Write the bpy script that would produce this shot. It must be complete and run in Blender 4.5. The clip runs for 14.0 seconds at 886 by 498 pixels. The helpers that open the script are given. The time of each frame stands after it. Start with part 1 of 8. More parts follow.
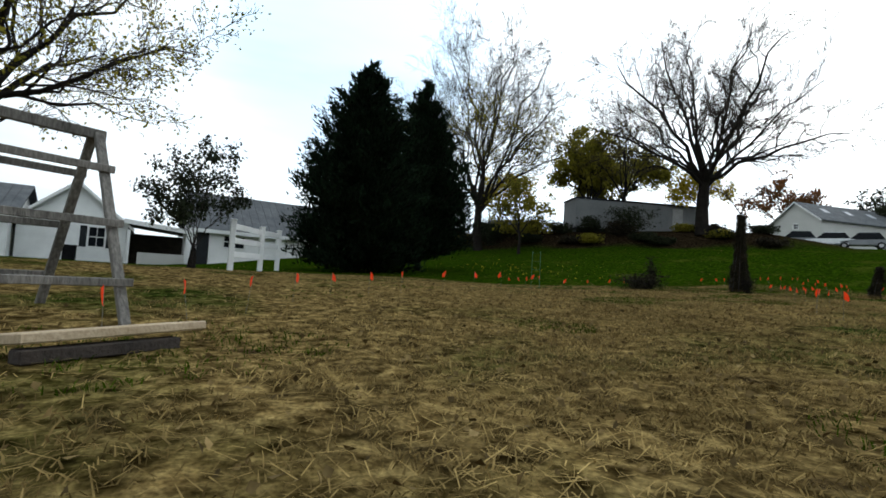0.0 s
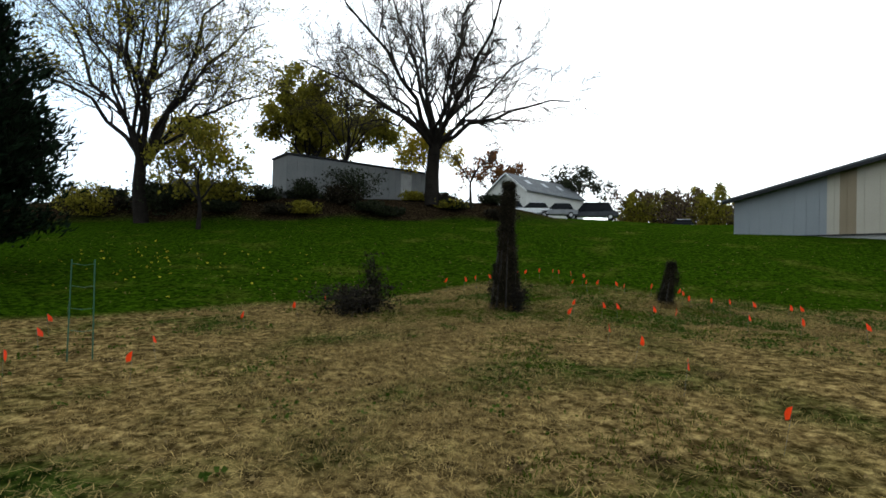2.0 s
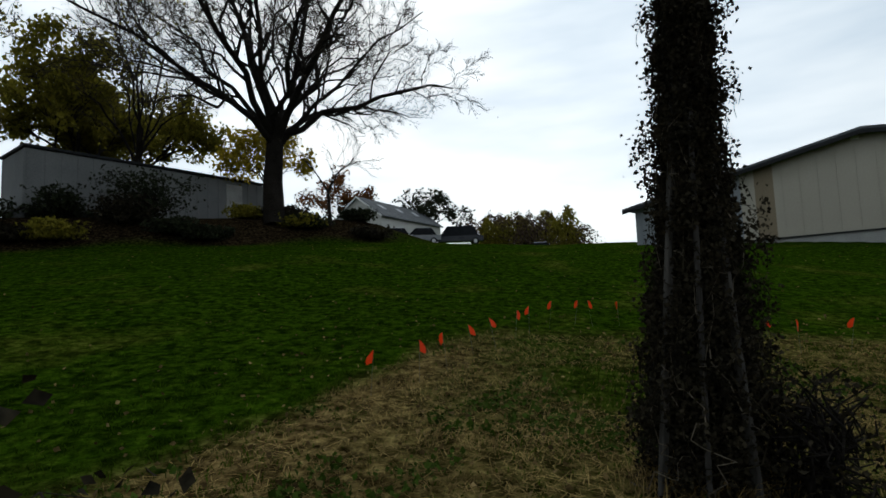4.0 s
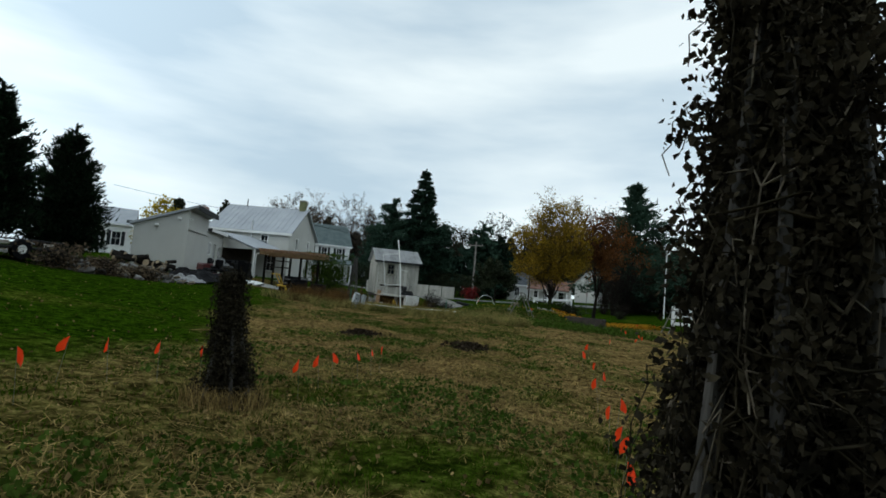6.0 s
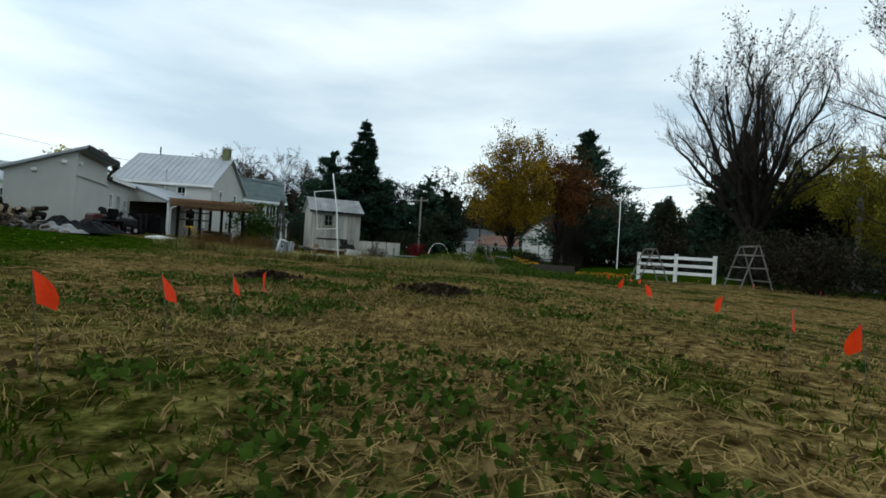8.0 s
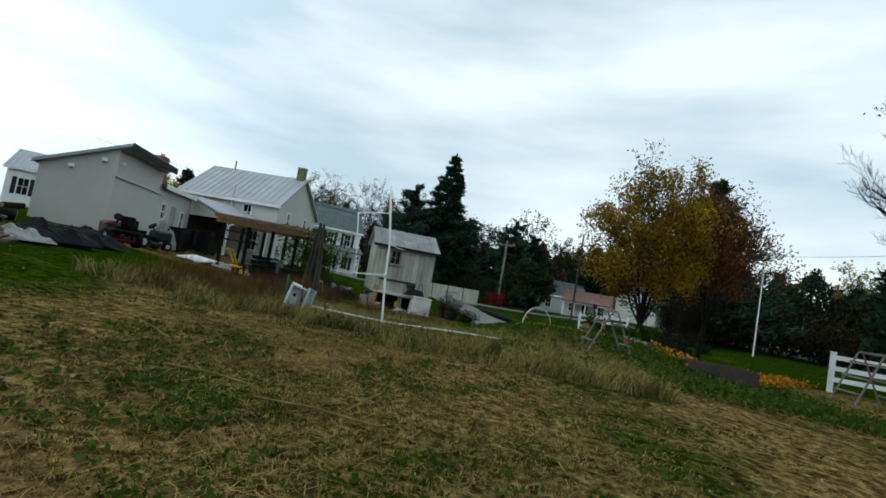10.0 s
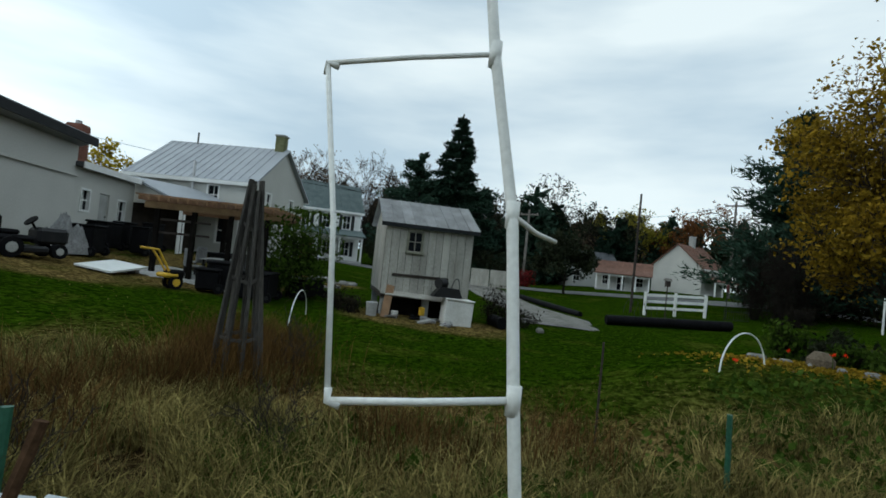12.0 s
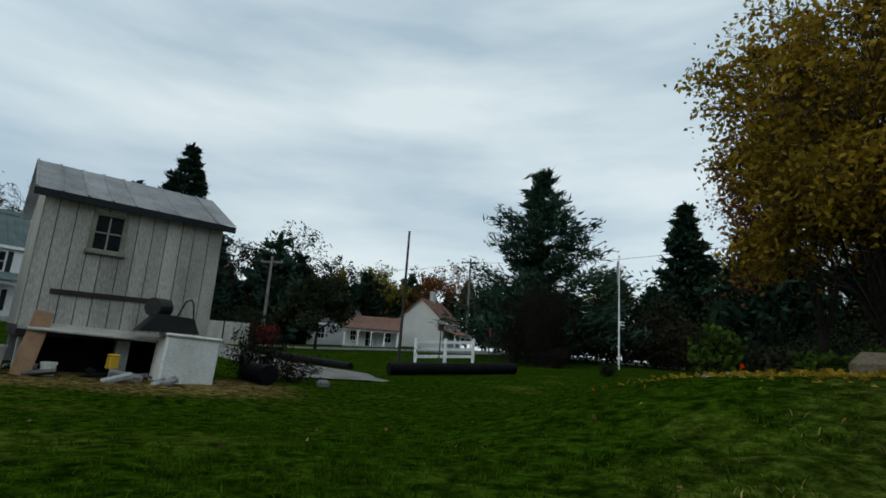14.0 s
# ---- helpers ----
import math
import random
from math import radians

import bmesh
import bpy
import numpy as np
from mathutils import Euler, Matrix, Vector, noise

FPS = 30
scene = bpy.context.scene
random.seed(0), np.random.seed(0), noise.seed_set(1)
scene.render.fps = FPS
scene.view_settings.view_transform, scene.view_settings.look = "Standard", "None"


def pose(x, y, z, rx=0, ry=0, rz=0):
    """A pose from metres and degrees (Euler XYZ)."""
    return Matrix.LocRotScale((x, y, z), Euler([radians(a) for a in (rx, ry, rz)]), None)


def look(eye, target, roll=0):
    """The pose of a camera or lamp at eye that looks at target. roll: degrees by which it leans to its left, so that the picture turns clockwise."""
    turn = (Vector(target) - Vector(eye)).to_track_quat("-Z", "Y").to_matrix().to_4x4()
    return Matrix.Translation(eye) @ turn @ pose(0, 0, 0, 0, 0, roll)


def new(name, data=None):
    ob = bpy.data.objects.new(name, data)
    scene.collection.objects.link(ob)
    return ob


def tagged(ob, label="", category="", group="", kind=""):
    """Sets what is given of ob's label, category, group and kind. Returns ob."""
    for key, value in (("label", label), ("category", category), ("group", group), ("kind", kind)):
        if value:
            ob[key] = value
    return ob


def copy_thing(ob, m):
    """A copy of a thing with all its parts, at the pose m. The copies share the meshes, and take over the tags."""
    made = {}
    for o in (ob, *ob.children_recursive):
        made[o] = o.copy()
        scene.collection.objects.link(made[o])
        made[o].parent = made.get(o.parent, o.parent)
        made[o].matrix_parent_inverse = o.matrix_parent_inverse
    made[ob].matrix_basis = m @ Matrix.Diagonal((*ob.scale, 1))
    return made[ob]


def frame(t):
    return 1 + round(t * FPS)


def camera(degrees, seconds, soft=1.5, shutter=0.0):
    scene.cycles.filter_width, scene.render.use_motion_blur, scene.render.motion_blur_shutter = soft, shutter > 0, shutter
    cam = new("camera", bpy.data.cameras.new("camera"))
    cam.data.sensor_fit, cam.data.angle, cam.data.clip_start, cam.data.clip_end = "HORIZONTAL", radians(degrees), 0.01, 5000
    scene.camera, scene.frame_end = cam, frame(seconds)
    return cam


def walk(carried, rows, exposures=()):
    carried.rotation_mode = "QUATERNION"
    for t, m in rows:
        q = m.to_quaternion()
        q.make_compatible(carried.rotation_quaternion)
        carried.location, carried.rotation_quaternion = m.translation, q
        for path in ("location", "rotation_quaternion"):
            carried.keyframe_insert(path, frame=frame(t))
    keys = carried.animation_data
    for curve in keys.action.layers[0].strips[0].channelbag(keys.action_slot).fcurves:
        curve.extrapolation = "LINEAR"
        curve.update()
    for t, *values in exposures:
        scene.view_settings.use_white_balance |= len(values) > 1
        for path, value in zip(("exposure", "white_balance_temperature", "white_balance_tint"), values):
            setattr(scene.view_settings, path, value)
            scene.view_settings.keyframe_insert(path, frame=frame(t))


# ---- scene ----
cam = camera(82.0, 14.0, soft=1.7)

PATH = [
    (0, (11.729, -12.457, -0.149), (10.024, -11.420, -0.021), 3.5),
    (0.5, (10.745, -11.399, 0.233), (9.073, -10.302, 0.267), 1.9),
    (1, (9.847, -10.568, 0.509), (8.428, -9.160, 0.556), 2.3),
    (1.5, (8.286, -7.644, 0.758), (7.197, -5.966, 0.755), 1.9),
    (2, (6.940, -5.752, 0.971), (5.961, -4.009, 1.003), 1.5),
    (4.5, (2.231, 1.891, 0.892), (2.400, 3.878, 1.049), -6.8),
    (5, (2.099, 2.651, 1.260), (3.296, 4.253, 1.325), -8.2),
    (5.5, (2.165, 3.254, 1.273), (4.078, 3.835, 1.343), -6.9),
    (6, (2.290, 3.703, 1.023), (4.281, 3.812, 1.173), 5.1),
    (6.5, (2.729, 4.022, 0.936), (4.722, 3.869, 1.011), -4.0),
    (7, (3.515, 4.135, 0.812), (5.472, 3.728, 0.871), 1.5),
    (7.5, (4.505, 4.045, 0.533), (6.482, 3.763, 0.647), 4.0),
    (8, (5.603, 3.929, 0.454), (7.599, 3.805, 0.470), 3.7),
    (8.5, (7.033, 3.918, 0.582), (9.027, 4.057, 0.625), 5.5),
    (9, (8.420, 3.884, 0.741), (10.404, 4.111, 0.860), 12.2),
    (11.5, (17.591, 5.800, 1.249), (19.577, 5.976, 1.405), 5.2),
    (12, (19.329, 6.273, 1.377), (21.319, 6.473, 1.426), 6.0),
    (12.5, (21.035, 6.587, 1.416), (23.025, 6.457, 1.558), 0.1),
    (13, (22.639, 6.838, 1.346), (24.561, 6.339, 1.583), -0.4),
    (13.5, (23.927, 7.138, 0.880), (25.716, 6.323, 1.247), -4.8),
    (14, (24.777, 6.809, 0.354), (26.582, 6.042, 0.745), 4.1),
]

EXPOSURES = [(0, 0.28, 6500, 8), (1.0, 0.36, 6500, 8), (2.0, 0.50, 6500, 8), (4.5, -0.72, 6450, 8), (5.2, -0.62, 6350, 5), (5.6, -0.36, 6300, 4), (6.5, -0.05, 6300, 3), (9.0, -0.02, 6300, 3), (11.5, -0.12, 6250, 2), (12.5, -0.28, 6250, 2), (14.0, -0.42, 6250, 3)]
walk(cam, [(t, look(eye, target, roll)) for t, eye, target, roll in PATH], EXPOSURES)

# ---- sky and sun ----
SUN_DIR = Vector((-0.30, 0.82, 0.48)).normalized()
sun = new("sun", bpy.data.lights.new("sun", "SUN"))
sun.data.energy, sun.data.angle, sun.data.color = 0.5, radians(30), (1.0, 0.97, 0.92)
sun.matrix_world = look(SUN_DIR * 60, (0, 0, 0))

world = bpy.data.worlds.new("overcast_sky")
scene.world = world
world.use_nodes = True
wn, wl = world.node_tree.nodes, world.node_tree.links
wn.clear()
w_out, w_bg = wn.new("ShaderNodeOutputWorld"), wn.new("ShaderNodeBackground")
w_sky, w_co = wn.new("ShaderNodeTexSky"), wn.new("ShaderNodeTexCoord")
w_sky.sky_type, w_sky.sun_disc = "NISHITA", False
w_sky.sun_elevation = math.asin(SUN_DIR.z)
w_sky.sun_rotation = math.atan2(SUN_DIR.x, SUN_DIR.y)
w_map, w_noise, w_ramp = wn.new("ShaderNodeMapping"), wn.new("ShaderNodeTexNoise"), wn.new("ShaderNodeValToRGB")
w_map.inputs["Scale"].default_value = (1.0, 1.0, 4.5)
w_map.inputs["Rotation"].default_value = (0.0, 0.25, 0.3)
w_noise.inputs["Scale"].default_value, w_noise.inputs["Detail"].default_value = 1.5, 5.0
w_noise.inputs["Roughness"].default_value = 0.5
w_ramp.color_ramp.elements[0].position, w_ramp.color_ramp.elements[0].color = 0.36, (0.50, 0.60, 0.70, 1)
w_ramp.color_ramp.elements[1].position, w_ramp.color_ramp.elements[1].color = 0.64, (0.86, 0.91, 0.94, 1)
w_mixsky = wn.new("ShaderNodeMix")
w_mixsky.data_type = "RGBA"
w_mixsky.inputs["Factor"].default_value = 0.9
w_scale = wn.new("ShaderNodeVectorMath")
w_scale.operation = "SCALE"
w_scale.inputs["Scale"].default_value = 0.10
# thin cloud round the hidden sun lets more light through
w_dot, w_glow = wn.new("ShaderNodeVectorMath"), wn.new("ShaderNodeMapRange")
w_dot.operation = "DOT_PRODUCT"
w_dot.inputs[1].default_value = SUN_DIR
w_glow.inputs["From Min"].default_value, w_glow.inputs["From Max"].default_value = 0.0, 1.0
w_glow.inputs["To Min"].default_value, w_glow.inputs["To Max"].default_value = 1.25, 1.9
w_glow.interpolation_type = "SMOOTHSTEP"
w_mul = wn.new("ShaderNodeVectorMath")
w_mul.operation = "SCALE"
wl.new(w_co.outputs["Generated"], w_map.inputs["Vector"])
wl.new(w_map.outputs["Vector"], w_noise.inputs["Vector"])
wl.new(w_noise.outputs["Fac"], w_ramp.inputs["Fac"])
wl.new(w_sky.outputs["Color"], w_scale.inputs[0])
wl.new(w_scale.outputs["Vector"], w_mixsky.inputs["A"])
# a small ragged gap in the cloud, with blue behind it
w_gap, w_hole, w_rag, w_open = wn.new("ShaderNodeVectorMath"), wn.new("ShaderNodeMapRange"), wn.new("ShaderNodeMath"), wn.new("ShaderNodeMix")
w_gap.operation = "DOT_PRODUCT"
w_gap.inputs[1].default_value = Vector((-0.864, 0.297, 0.407)).normalized()
w_hole.inputs["From Min"].default_value, w_hole.inputs["From Max"].default_value = 0.955, 0.992
w_hole.interpolation_type = "SMOOTHSTEP"
w_rag.operation = "MULTIPLY"
w_open.data_type = "RGBA"
w_open.inputs["B"].default_value = (0.26, 0.50, 0.72, 1)
wl.new(w_co.outputs["Generated"], w_gap.inputs[0])
wl.new(w_gap.outputs["Value"], w_hole.inputs["Value"])
wl.new(w_hole.outputs["Result"], w_rag.inputs[0])
wl.new(w_noise.outputs["Fac"], w_rag.inputs[1])
wl.new(w_rag.outputs["Value"], w_open.inputs["Factor"])
wl.new(w_ramp.outputs["Color"], w_open.inputs["A"])
wl.new(w_open.outputs["Result"], w_mixsky.inputs["B"])
wl.new(w_co.outputs["Generated"], w_dot.inputs[0])
wl.new(w_dot.outputs["Value"], w_glow.inputs["Value"])
wl.new(w_mixsky.outputs["Result"], w_mul.inputs[0])
wl.new(w_glow.outputs["Result"], w_mul.inputs["Scale"])
wl.new(w_mul.outputs["Vector"], w_bg.inputs["Color"])
wl.new(w_bg.outputs["Background"], w_out.inputs["Surface"])
w_bg.inputs["Strength"].default_value = 1.0


# ---- materials ----
def surface(name, dark, light, size=0.5, fine=0.03, rough=0.8, metal=0.0, bump=0.3, vary=0.0, island=0.0, through_light=0.0, stretch=(1, 1, 1), gloss=0.3):
    """A material of two colours mixed by blotches (size, metres) and grain (fine, metres). vary: brightness from object to object;
    island: from piece to piece; through_light: light that passes, for leaves."""
    m = bpy.data.materials.new(name)
    m.use_nodes = True
    n, l = m.node_tree.nodes, m.node_tree.links
    b = n["Principled BSDF"]
    co, mp = n.new("ShaderNodeTexCoord"), n.new("ShaderNodeMapping")
    mp.inputs["Scale"].default_value = stretch
    big, small = n.new("ShaderNodeTexNoise"), n.new("ShaderNodeTexNoise")
    big.inputs["Scale"].default_value, big.inputs["Detail"].default_value = 1 / size, 3
    small.inputs["Scale"].default_value, small.inputs["Detail"].default_value = 1 / fine, 2
    l.new(co.outputs["Object"], mp.inputs["Vector"])
    l.new(mp.outputs["Vector"], big.inputs["Vector"])
    l.new(mp.outputs["Vector"], small.inputs["Vector"])
    add = n.new("ShaderNodeMath")
    add.operation = "MULTIPLY_ADD"
    add.inputs[1].default_value = 0.5
    l.new(small.outputs["Fac"], add.inputs[0])
    half = n.new("ShaderNodeMath")
    half.operation = "MULTIPLY"
    half.inputs[1].default_value = 0.5
    l.new(big.outputs["Fac"], half.inputs[0])
    l.new(half.outputs["Value"], add.inputs[2])
    ramp = n.new("ShaderNodeValToRGB")
    ramp.color_ramp.elements[0].position, ramp.color_ramp.elements[0].color = 0.34, (*dark, 1)
    ramp.color_ramp.elements[1].position, ramp.color_ramp.elements[1].color = 0.66, (*light, 1)
    l.new(add.outputs["Value"], ramp.inputs["Fac"])
    colour = ramp.outputs["Color"]
    for amount, node, out in ((vary, "ShaderNodeObjectInfo", "Random"), (island, "ShaderNodeNewGeometry", "Random Per Island")):
        if amount:
            src, rng, hsv = n.new(node), n.new("ShaderNodeMapRange"), n.new("ShaderNodeHueSaturation")
            rng.inputs["To Min"].default_value, rng.inputs["To Max"].default_value = 1 - amount, 1 + amount
            l.new(src.outputs[out], rng.inputs["Value"])
            l.new(rng.outputs["Result"], hsv.inputs["Value"])
            l.new(colour, hsv.inputs["Color"])
            colour = hsv.outputs["Color"]
    l.new(colour, b.inputs["Base Color"])
    b.inputs["Roughness"].default_value, b.inputs["Metallic"].default_value = rough, metal
    b.inputs["Specular IOR Level"].default_value = gloss
    if bump:
        bp = n.new("ShaderNodeBump")
        bp.inputs["Strength"].default_value, bp.inputs["Distance"].default_value = bump, fine
        l.new(small.outputs["Fac"], bp.inputs["Height"])
        l.new(bp.outputs["Normal"], b.inputs["Normal"])
    if through_light:
        tr, mix = n.new("ShaderNodeBsdfTranslucent"), n.new("ShaderNodeMixShader")
        l.new(colour, tr.inputs["Color"])
        mix.inputs["Fac"].default_value = through_light
        l.new(b.outputs["BSDF"], mix.inputs[1])
        l.new(tr.outputs["BSDF"], mix.inputs[2])
        l.new(mix.outputs["Shader"], n["Material Output"].inputs["Surface"])
    return m


M = {}
M["bark"] = surface("bark", (0.007, 0.006, 0.005), (0.027, 0.023, 0.019), 0.4, 0.04, 0.95, bump=0.8, gloss=0.04)
M["pale_bark"] = surface("pale_bark", (0.06, 0.055, 0.05), (0.16, 0.15, 0.13), 0.4, 0.04, 0.95, bump=0.6)
M["twig"] = surface("twig", (0.018, 0.015, 0.012), (0.055, 0.046, 0.038), 0.5, 0.05, 0.9, bump=0, gloss=0.04)
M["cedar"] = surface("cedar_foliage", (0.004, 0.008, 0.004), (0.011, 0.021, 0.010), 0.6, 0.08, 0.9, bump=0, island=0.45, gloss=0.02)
M["spruce"] = surface("spruce_foliage", (0.008, 0.018, 0.012), (0.022, 0.042, 0.026), 0.6, 0.08, 0.9, bump=0, island=0.4, gloss=0.02)
M["pine"] = surface("pine_foliage", (0.016, 0.034, 0.022), (0.042, 0.074, 0.050), 0.8, 0.08, 0.9, bump=0, island=0.4, gloss=0.02)
M["maple_leaf"] = surface("maple_leaf", (0.10, 0.072, 0.008), (0.33, 0.21, 0.020), 1.2, 0.1, 0.75, bump=0, island=0.5, through_light=0.4, gloss=0.04)
M["rust_leaf"] = surface("rust_leaf", (0.07, 0.028, 0.010), (0.18, 0.075, 0.022), 1.2, 0.1, 0.75, bump=0, island=0.5, through_light=0.35, gloss=0.04)
M["green_leaf"] = surface("green_leaf", (0.10, 0.098, 0.012), (0.26, 0.22, 0.028), 1.0, 0.1, 0.75, bump=0, island=0.45, through_light=0.5, gloss=0.04)
M["flower_leaf"] = surface("orange_flower_leaf", (0.30, 0.10, 0.010), (0.50, 0.28, 0.02), 0.5, 0.05, 0.75, bump=0, island=0.6, through_light=0.4, gloss=0.04)
M["yellow_leaf"] = surface("yellow_leaf", (0.22, 0.17, 0.015), (0.48, 0.36, 0.03), 1.0, 0.1, 0.75, bump=0, island=0.4, through_light=0.5, gloss=0.04)
M["dark_leaf"] = surface("dark_leaf", (0.010, 0.014, 0.008), (0.032, 0.038, 0.018), 0.6, 0.06, 0.7, bump=0, island=0.5, through_light=0.15, gloss=0.04)
M["red_leaf"] = surface("red_leaf", (0.10, 0.010, 0.012), (0.20, 0.02, 0.02), 0.6, 0.06, 0.7, bump=0, island=0.4, through_light=0.3, gloss=0.04)
M["brown_leaf"] = surface("brown_leaf", (0.05, 0.035, 0.022), (0.13, 0.095, 0.06), 0.3, 0.05, 0.85, bump=0, island=0.6, through_light=0.2, gloss=0.04)
M["trailer_grey"] = surface("weathered_trailer", (0.13, 0.135, 0.135), (0.20, 0.205, 0.20), 1.2, 0.05, 0.7, bump=0.1)
M["moss_stone"] = surface("mossy_stone", (0.09, 0.10, 0.045), (0.19, 0.19, 0.10), 0.3, 0.05, 0.95, bump=0.6)
M["hay"] = surface("tall_hay", (0.050, 0.043, 0.011), (0.35, 0.285, 0.105), 0.7, 0.06, 0.9, bump=0, island=0.6, through_light=0.25, gloss=0.0)
M["rust_weed"] = surface("rusty_weed", (0.050, 0.028, 0.010), (0.14, 0.080, 0.028), 0.5, 0.05, 0.9, bump=0, island=0.6, through_light=0.2, gloss=0.0)
# pergola posts; also colours the shade sheet under the shed floor
M["black_wood"] = surface("black_stain_and_crawl_shade", (0.004, 0.0035, 0.003), (0.015, 0.013, 0.011), 0.3, 0.02, 0.9, bump=0.3, gloss=0.03)
M["dark_stake"] = surface("weathered_stake", (0.024, 0.022, 0.019), (0.095, 0.088, 0.078), 0.15, 0.012, 0.9, bump=0.4, vary=0.3, stretch=(1, 1, 0.12))
M["dry_vine"] = surface("dry_vine", (0.009, 0.008, 0.0055), (0.040, 0.033, 0.020), 0.2, 0.03, 0.9, bump=0, island=0.6, through_light=0.15, gloss=0.04)
M["pale_vine"] = surface("pale_dry_vine", (0.07, 0.058, 0.042), (0.20, 0.17, 0.125), 0.2, 0.03, 0.9, bump=0, island=0.4, gloss=0.04)
M["straw"] = surface("straw", (0.085, 0.057, 0.020), (0.33, 0.235, 0.092), 0.8, 0.1, 0.9, bump=0, island=0.55, through_light=0.2, gloss=0.0)
M["blade"] = surface("grass_blade", (0.015, 0.036, 0.001), (0.042, 0.078, 0.004), 0.8, 0.1, 0.9, bump=0, island=0.45, through_light=0.25, gloss=0.0)
M["weed"] = surface("weed_leaf", (0.022, 0.046, 0.004), (0.060, 0.095, 0.016), 0.4, 0.05, 0.85, bump=0, island=0.4, through_light=0.25, gloss=0.02)
M["fallen"] = surface("fallen_leaf", (0.07, 0.046, 0.018), (0.22, 0.155, 0.065), 0.3, 0.04, 0.85, bump=0, island=0.6, gloss=0.04)
M["white_paint"] = surface("white_paint", (0.62, 0.62, 0.60), (0.80, 0.80, 0.78), 0.8, 0.02, 0.6, bump=0.1, vary=0.05)
M["old_white"] = surface("weathered_white_paint", (0.23, 0.22, 0.19), (0.47, 0.45, 0.40), 0.4, 0.02, 0.85, bump=0.5, vary=0.2, stretch=(1, 1, 0.25))
M["siding"] = surface("pale_siding", (0.42, 0.415, 0.385), (0.50, 0.495, 0.46), 1.5, 0.05, 0.7, bump=0.1, vary=0.03)
M["cream"] = surface("cream_metal", (0.36, 0.33, 0.27), (0.41, 0.38, 0.31), 2.0, 0.06, 0.55, bump=0.05)
M["tan"] = surface("tan_metal", (0.20, 0.16, 0.10), (0.24, 0.19, 0.125), 2.0, 0.06, 0.55, bump=0.05)
M["blue_grey"] = surface("blue_grey_metal", (0.20, 0.22, 0.235), (0.24, 0.26, 0.275), 2.0, 0.06, 0.55, bump=0.05)
M["dark_trim"] = surface("dark_trim", (0.010, 0.011, 0.012), (0.024, 0.026, 0.028), 0.6, 0.05, 0.7, bump=0.1, gloss=0.15)
M["concrete"] = surface("concrete", (0.24, 0.24, 0.23), (0.40, 0.40, 0.38), 0.7, 0.03, 0.9, bump=0.4)
M["tin_roof"] = surface("tin_roof", (0.26, 0.255, 0.25), (0.54, 0.55, 0.56), 0.5, 0.04, 0.55, bump=0.15, vary=0.1, stretch=(1, 1, 1))
M["pale_roof"] = surface("pale_metal_roof", (0.24, 0.255, 0.275), (0.34, 0.355, 0.375), 1.5, 0.05, 0.5, bump=0.1)
M["shingle"] = surface("grey_shingle", (0.05, 0.055, 0.06), (0.11, 0.115, 0.12), 0.6, 0.06, 0.9, bump=0.5, vary=0.15)
M["green_shingle"] = surface("green_grey_shingle", (0.055, 0.075, 0.075), (0.10, 0.125, 0.125), 0.6, 0.06, 0.9, bump=0.5, vary=0.12)
M["brown_shingle"] = surface("brown_shingle", (0.10, 0.05, 0.035), (0.19, 0.10, 0.07), 0.6, 0.06, 0.9, bump=0.5, vary=0.12)
M["brick"] = surface("brick", (0.12, 0.05, 0.035), (0.24, 0.10, 0.07), 0.3, 0.03, 0.9, bump=0.5, vary=0.15)
M["grey_wood"] = surface("weathered_grey_wood", (0.07, 0.065, 0.058), (0.20, 0.185, 0.165), 0.25, 0.02, 0.9, bump=0.6, vary=0.2, stretch=(1, 1, 0.3))
M["new_wood"] = surface("bare_lumber", (0.30, 0.22, 0.13), (0.46, 0.36, 0.24), 0.3, 0.02, 0.8, bump=0.3, vary=0.12)
M["tan_beam"] = surface("tan_beam_wood", (0.20, 0.125, 0.06), (0.33, 0.215, 0.11), 0.3, 0.02, 0.8, bump=0.3, vary=0.12)
M["brown_wood"] = surface("brown_board", (0.17, 0.10, 0.055), (0.30, 0.18, 0.10), 0.3, 0.02, 0.8, bump=0.3, vary=0.12)
M["dark_wood"] = surface("dark_stained_wood", (0.018, 0.014, 0.012), (0.05, 0.038, 0.03), 0.3, 0.02, 0.85, bump=0.4, vary=0.15)
M["pvc"] = surface("white_plastic_pipe", (0.62, 0.63, 0.60), (0.78, 0.79, 0.76), 0.4, 0.02, 0.45, bump=0.05)
M["orange"] = surface("orange_flag_film", (0.85, 0.045, 0.006), (0.95, 0.075, 0.012), 0.05, 0.01, 0.5, bump=0.1, through_light=0.45)
M["wire"] = surface("steel_wire", (0.10, 0.10, 0.10), (0.20, 0.20, 0.20), 0.1, 0.01, 0.5, metal=0.8, bump=0)
M["black"] = surface("black_plastic", (0.003, 0.003, 0.0035), (0.010, 0.010, 0.011), 0.3, 0.02, 0.65, bump=0.2, gloss=0.05)
M["black_metal"] = surface("black_steel", (0.008, 0.008, 0.009), (0.022, 0.022, 0.023), 0.3, 0.02, 0.5, metal=0.3, bump=0.2)
M["glass"] = surface("window_glass", (0.006, 0.007, 0.009), (0.014, 0.016, 0.019), 0.5, 0.05, 0.12, bump=0, gloss=0.05)
M["mulch"] = surface("dark_mulch", (0.012, 0.009, 0.006), (0.048, 0.036, 0.024), 0.2, 0.02, 0.95, bump=0.8, island=0.5, gloss=0.0)
M["gravel"] = surface("gravel", (0.06, 0.058, 0.046), (0.23, 0.22, 0.20), 0.7, 0.05, 0.95, bump=0.7)
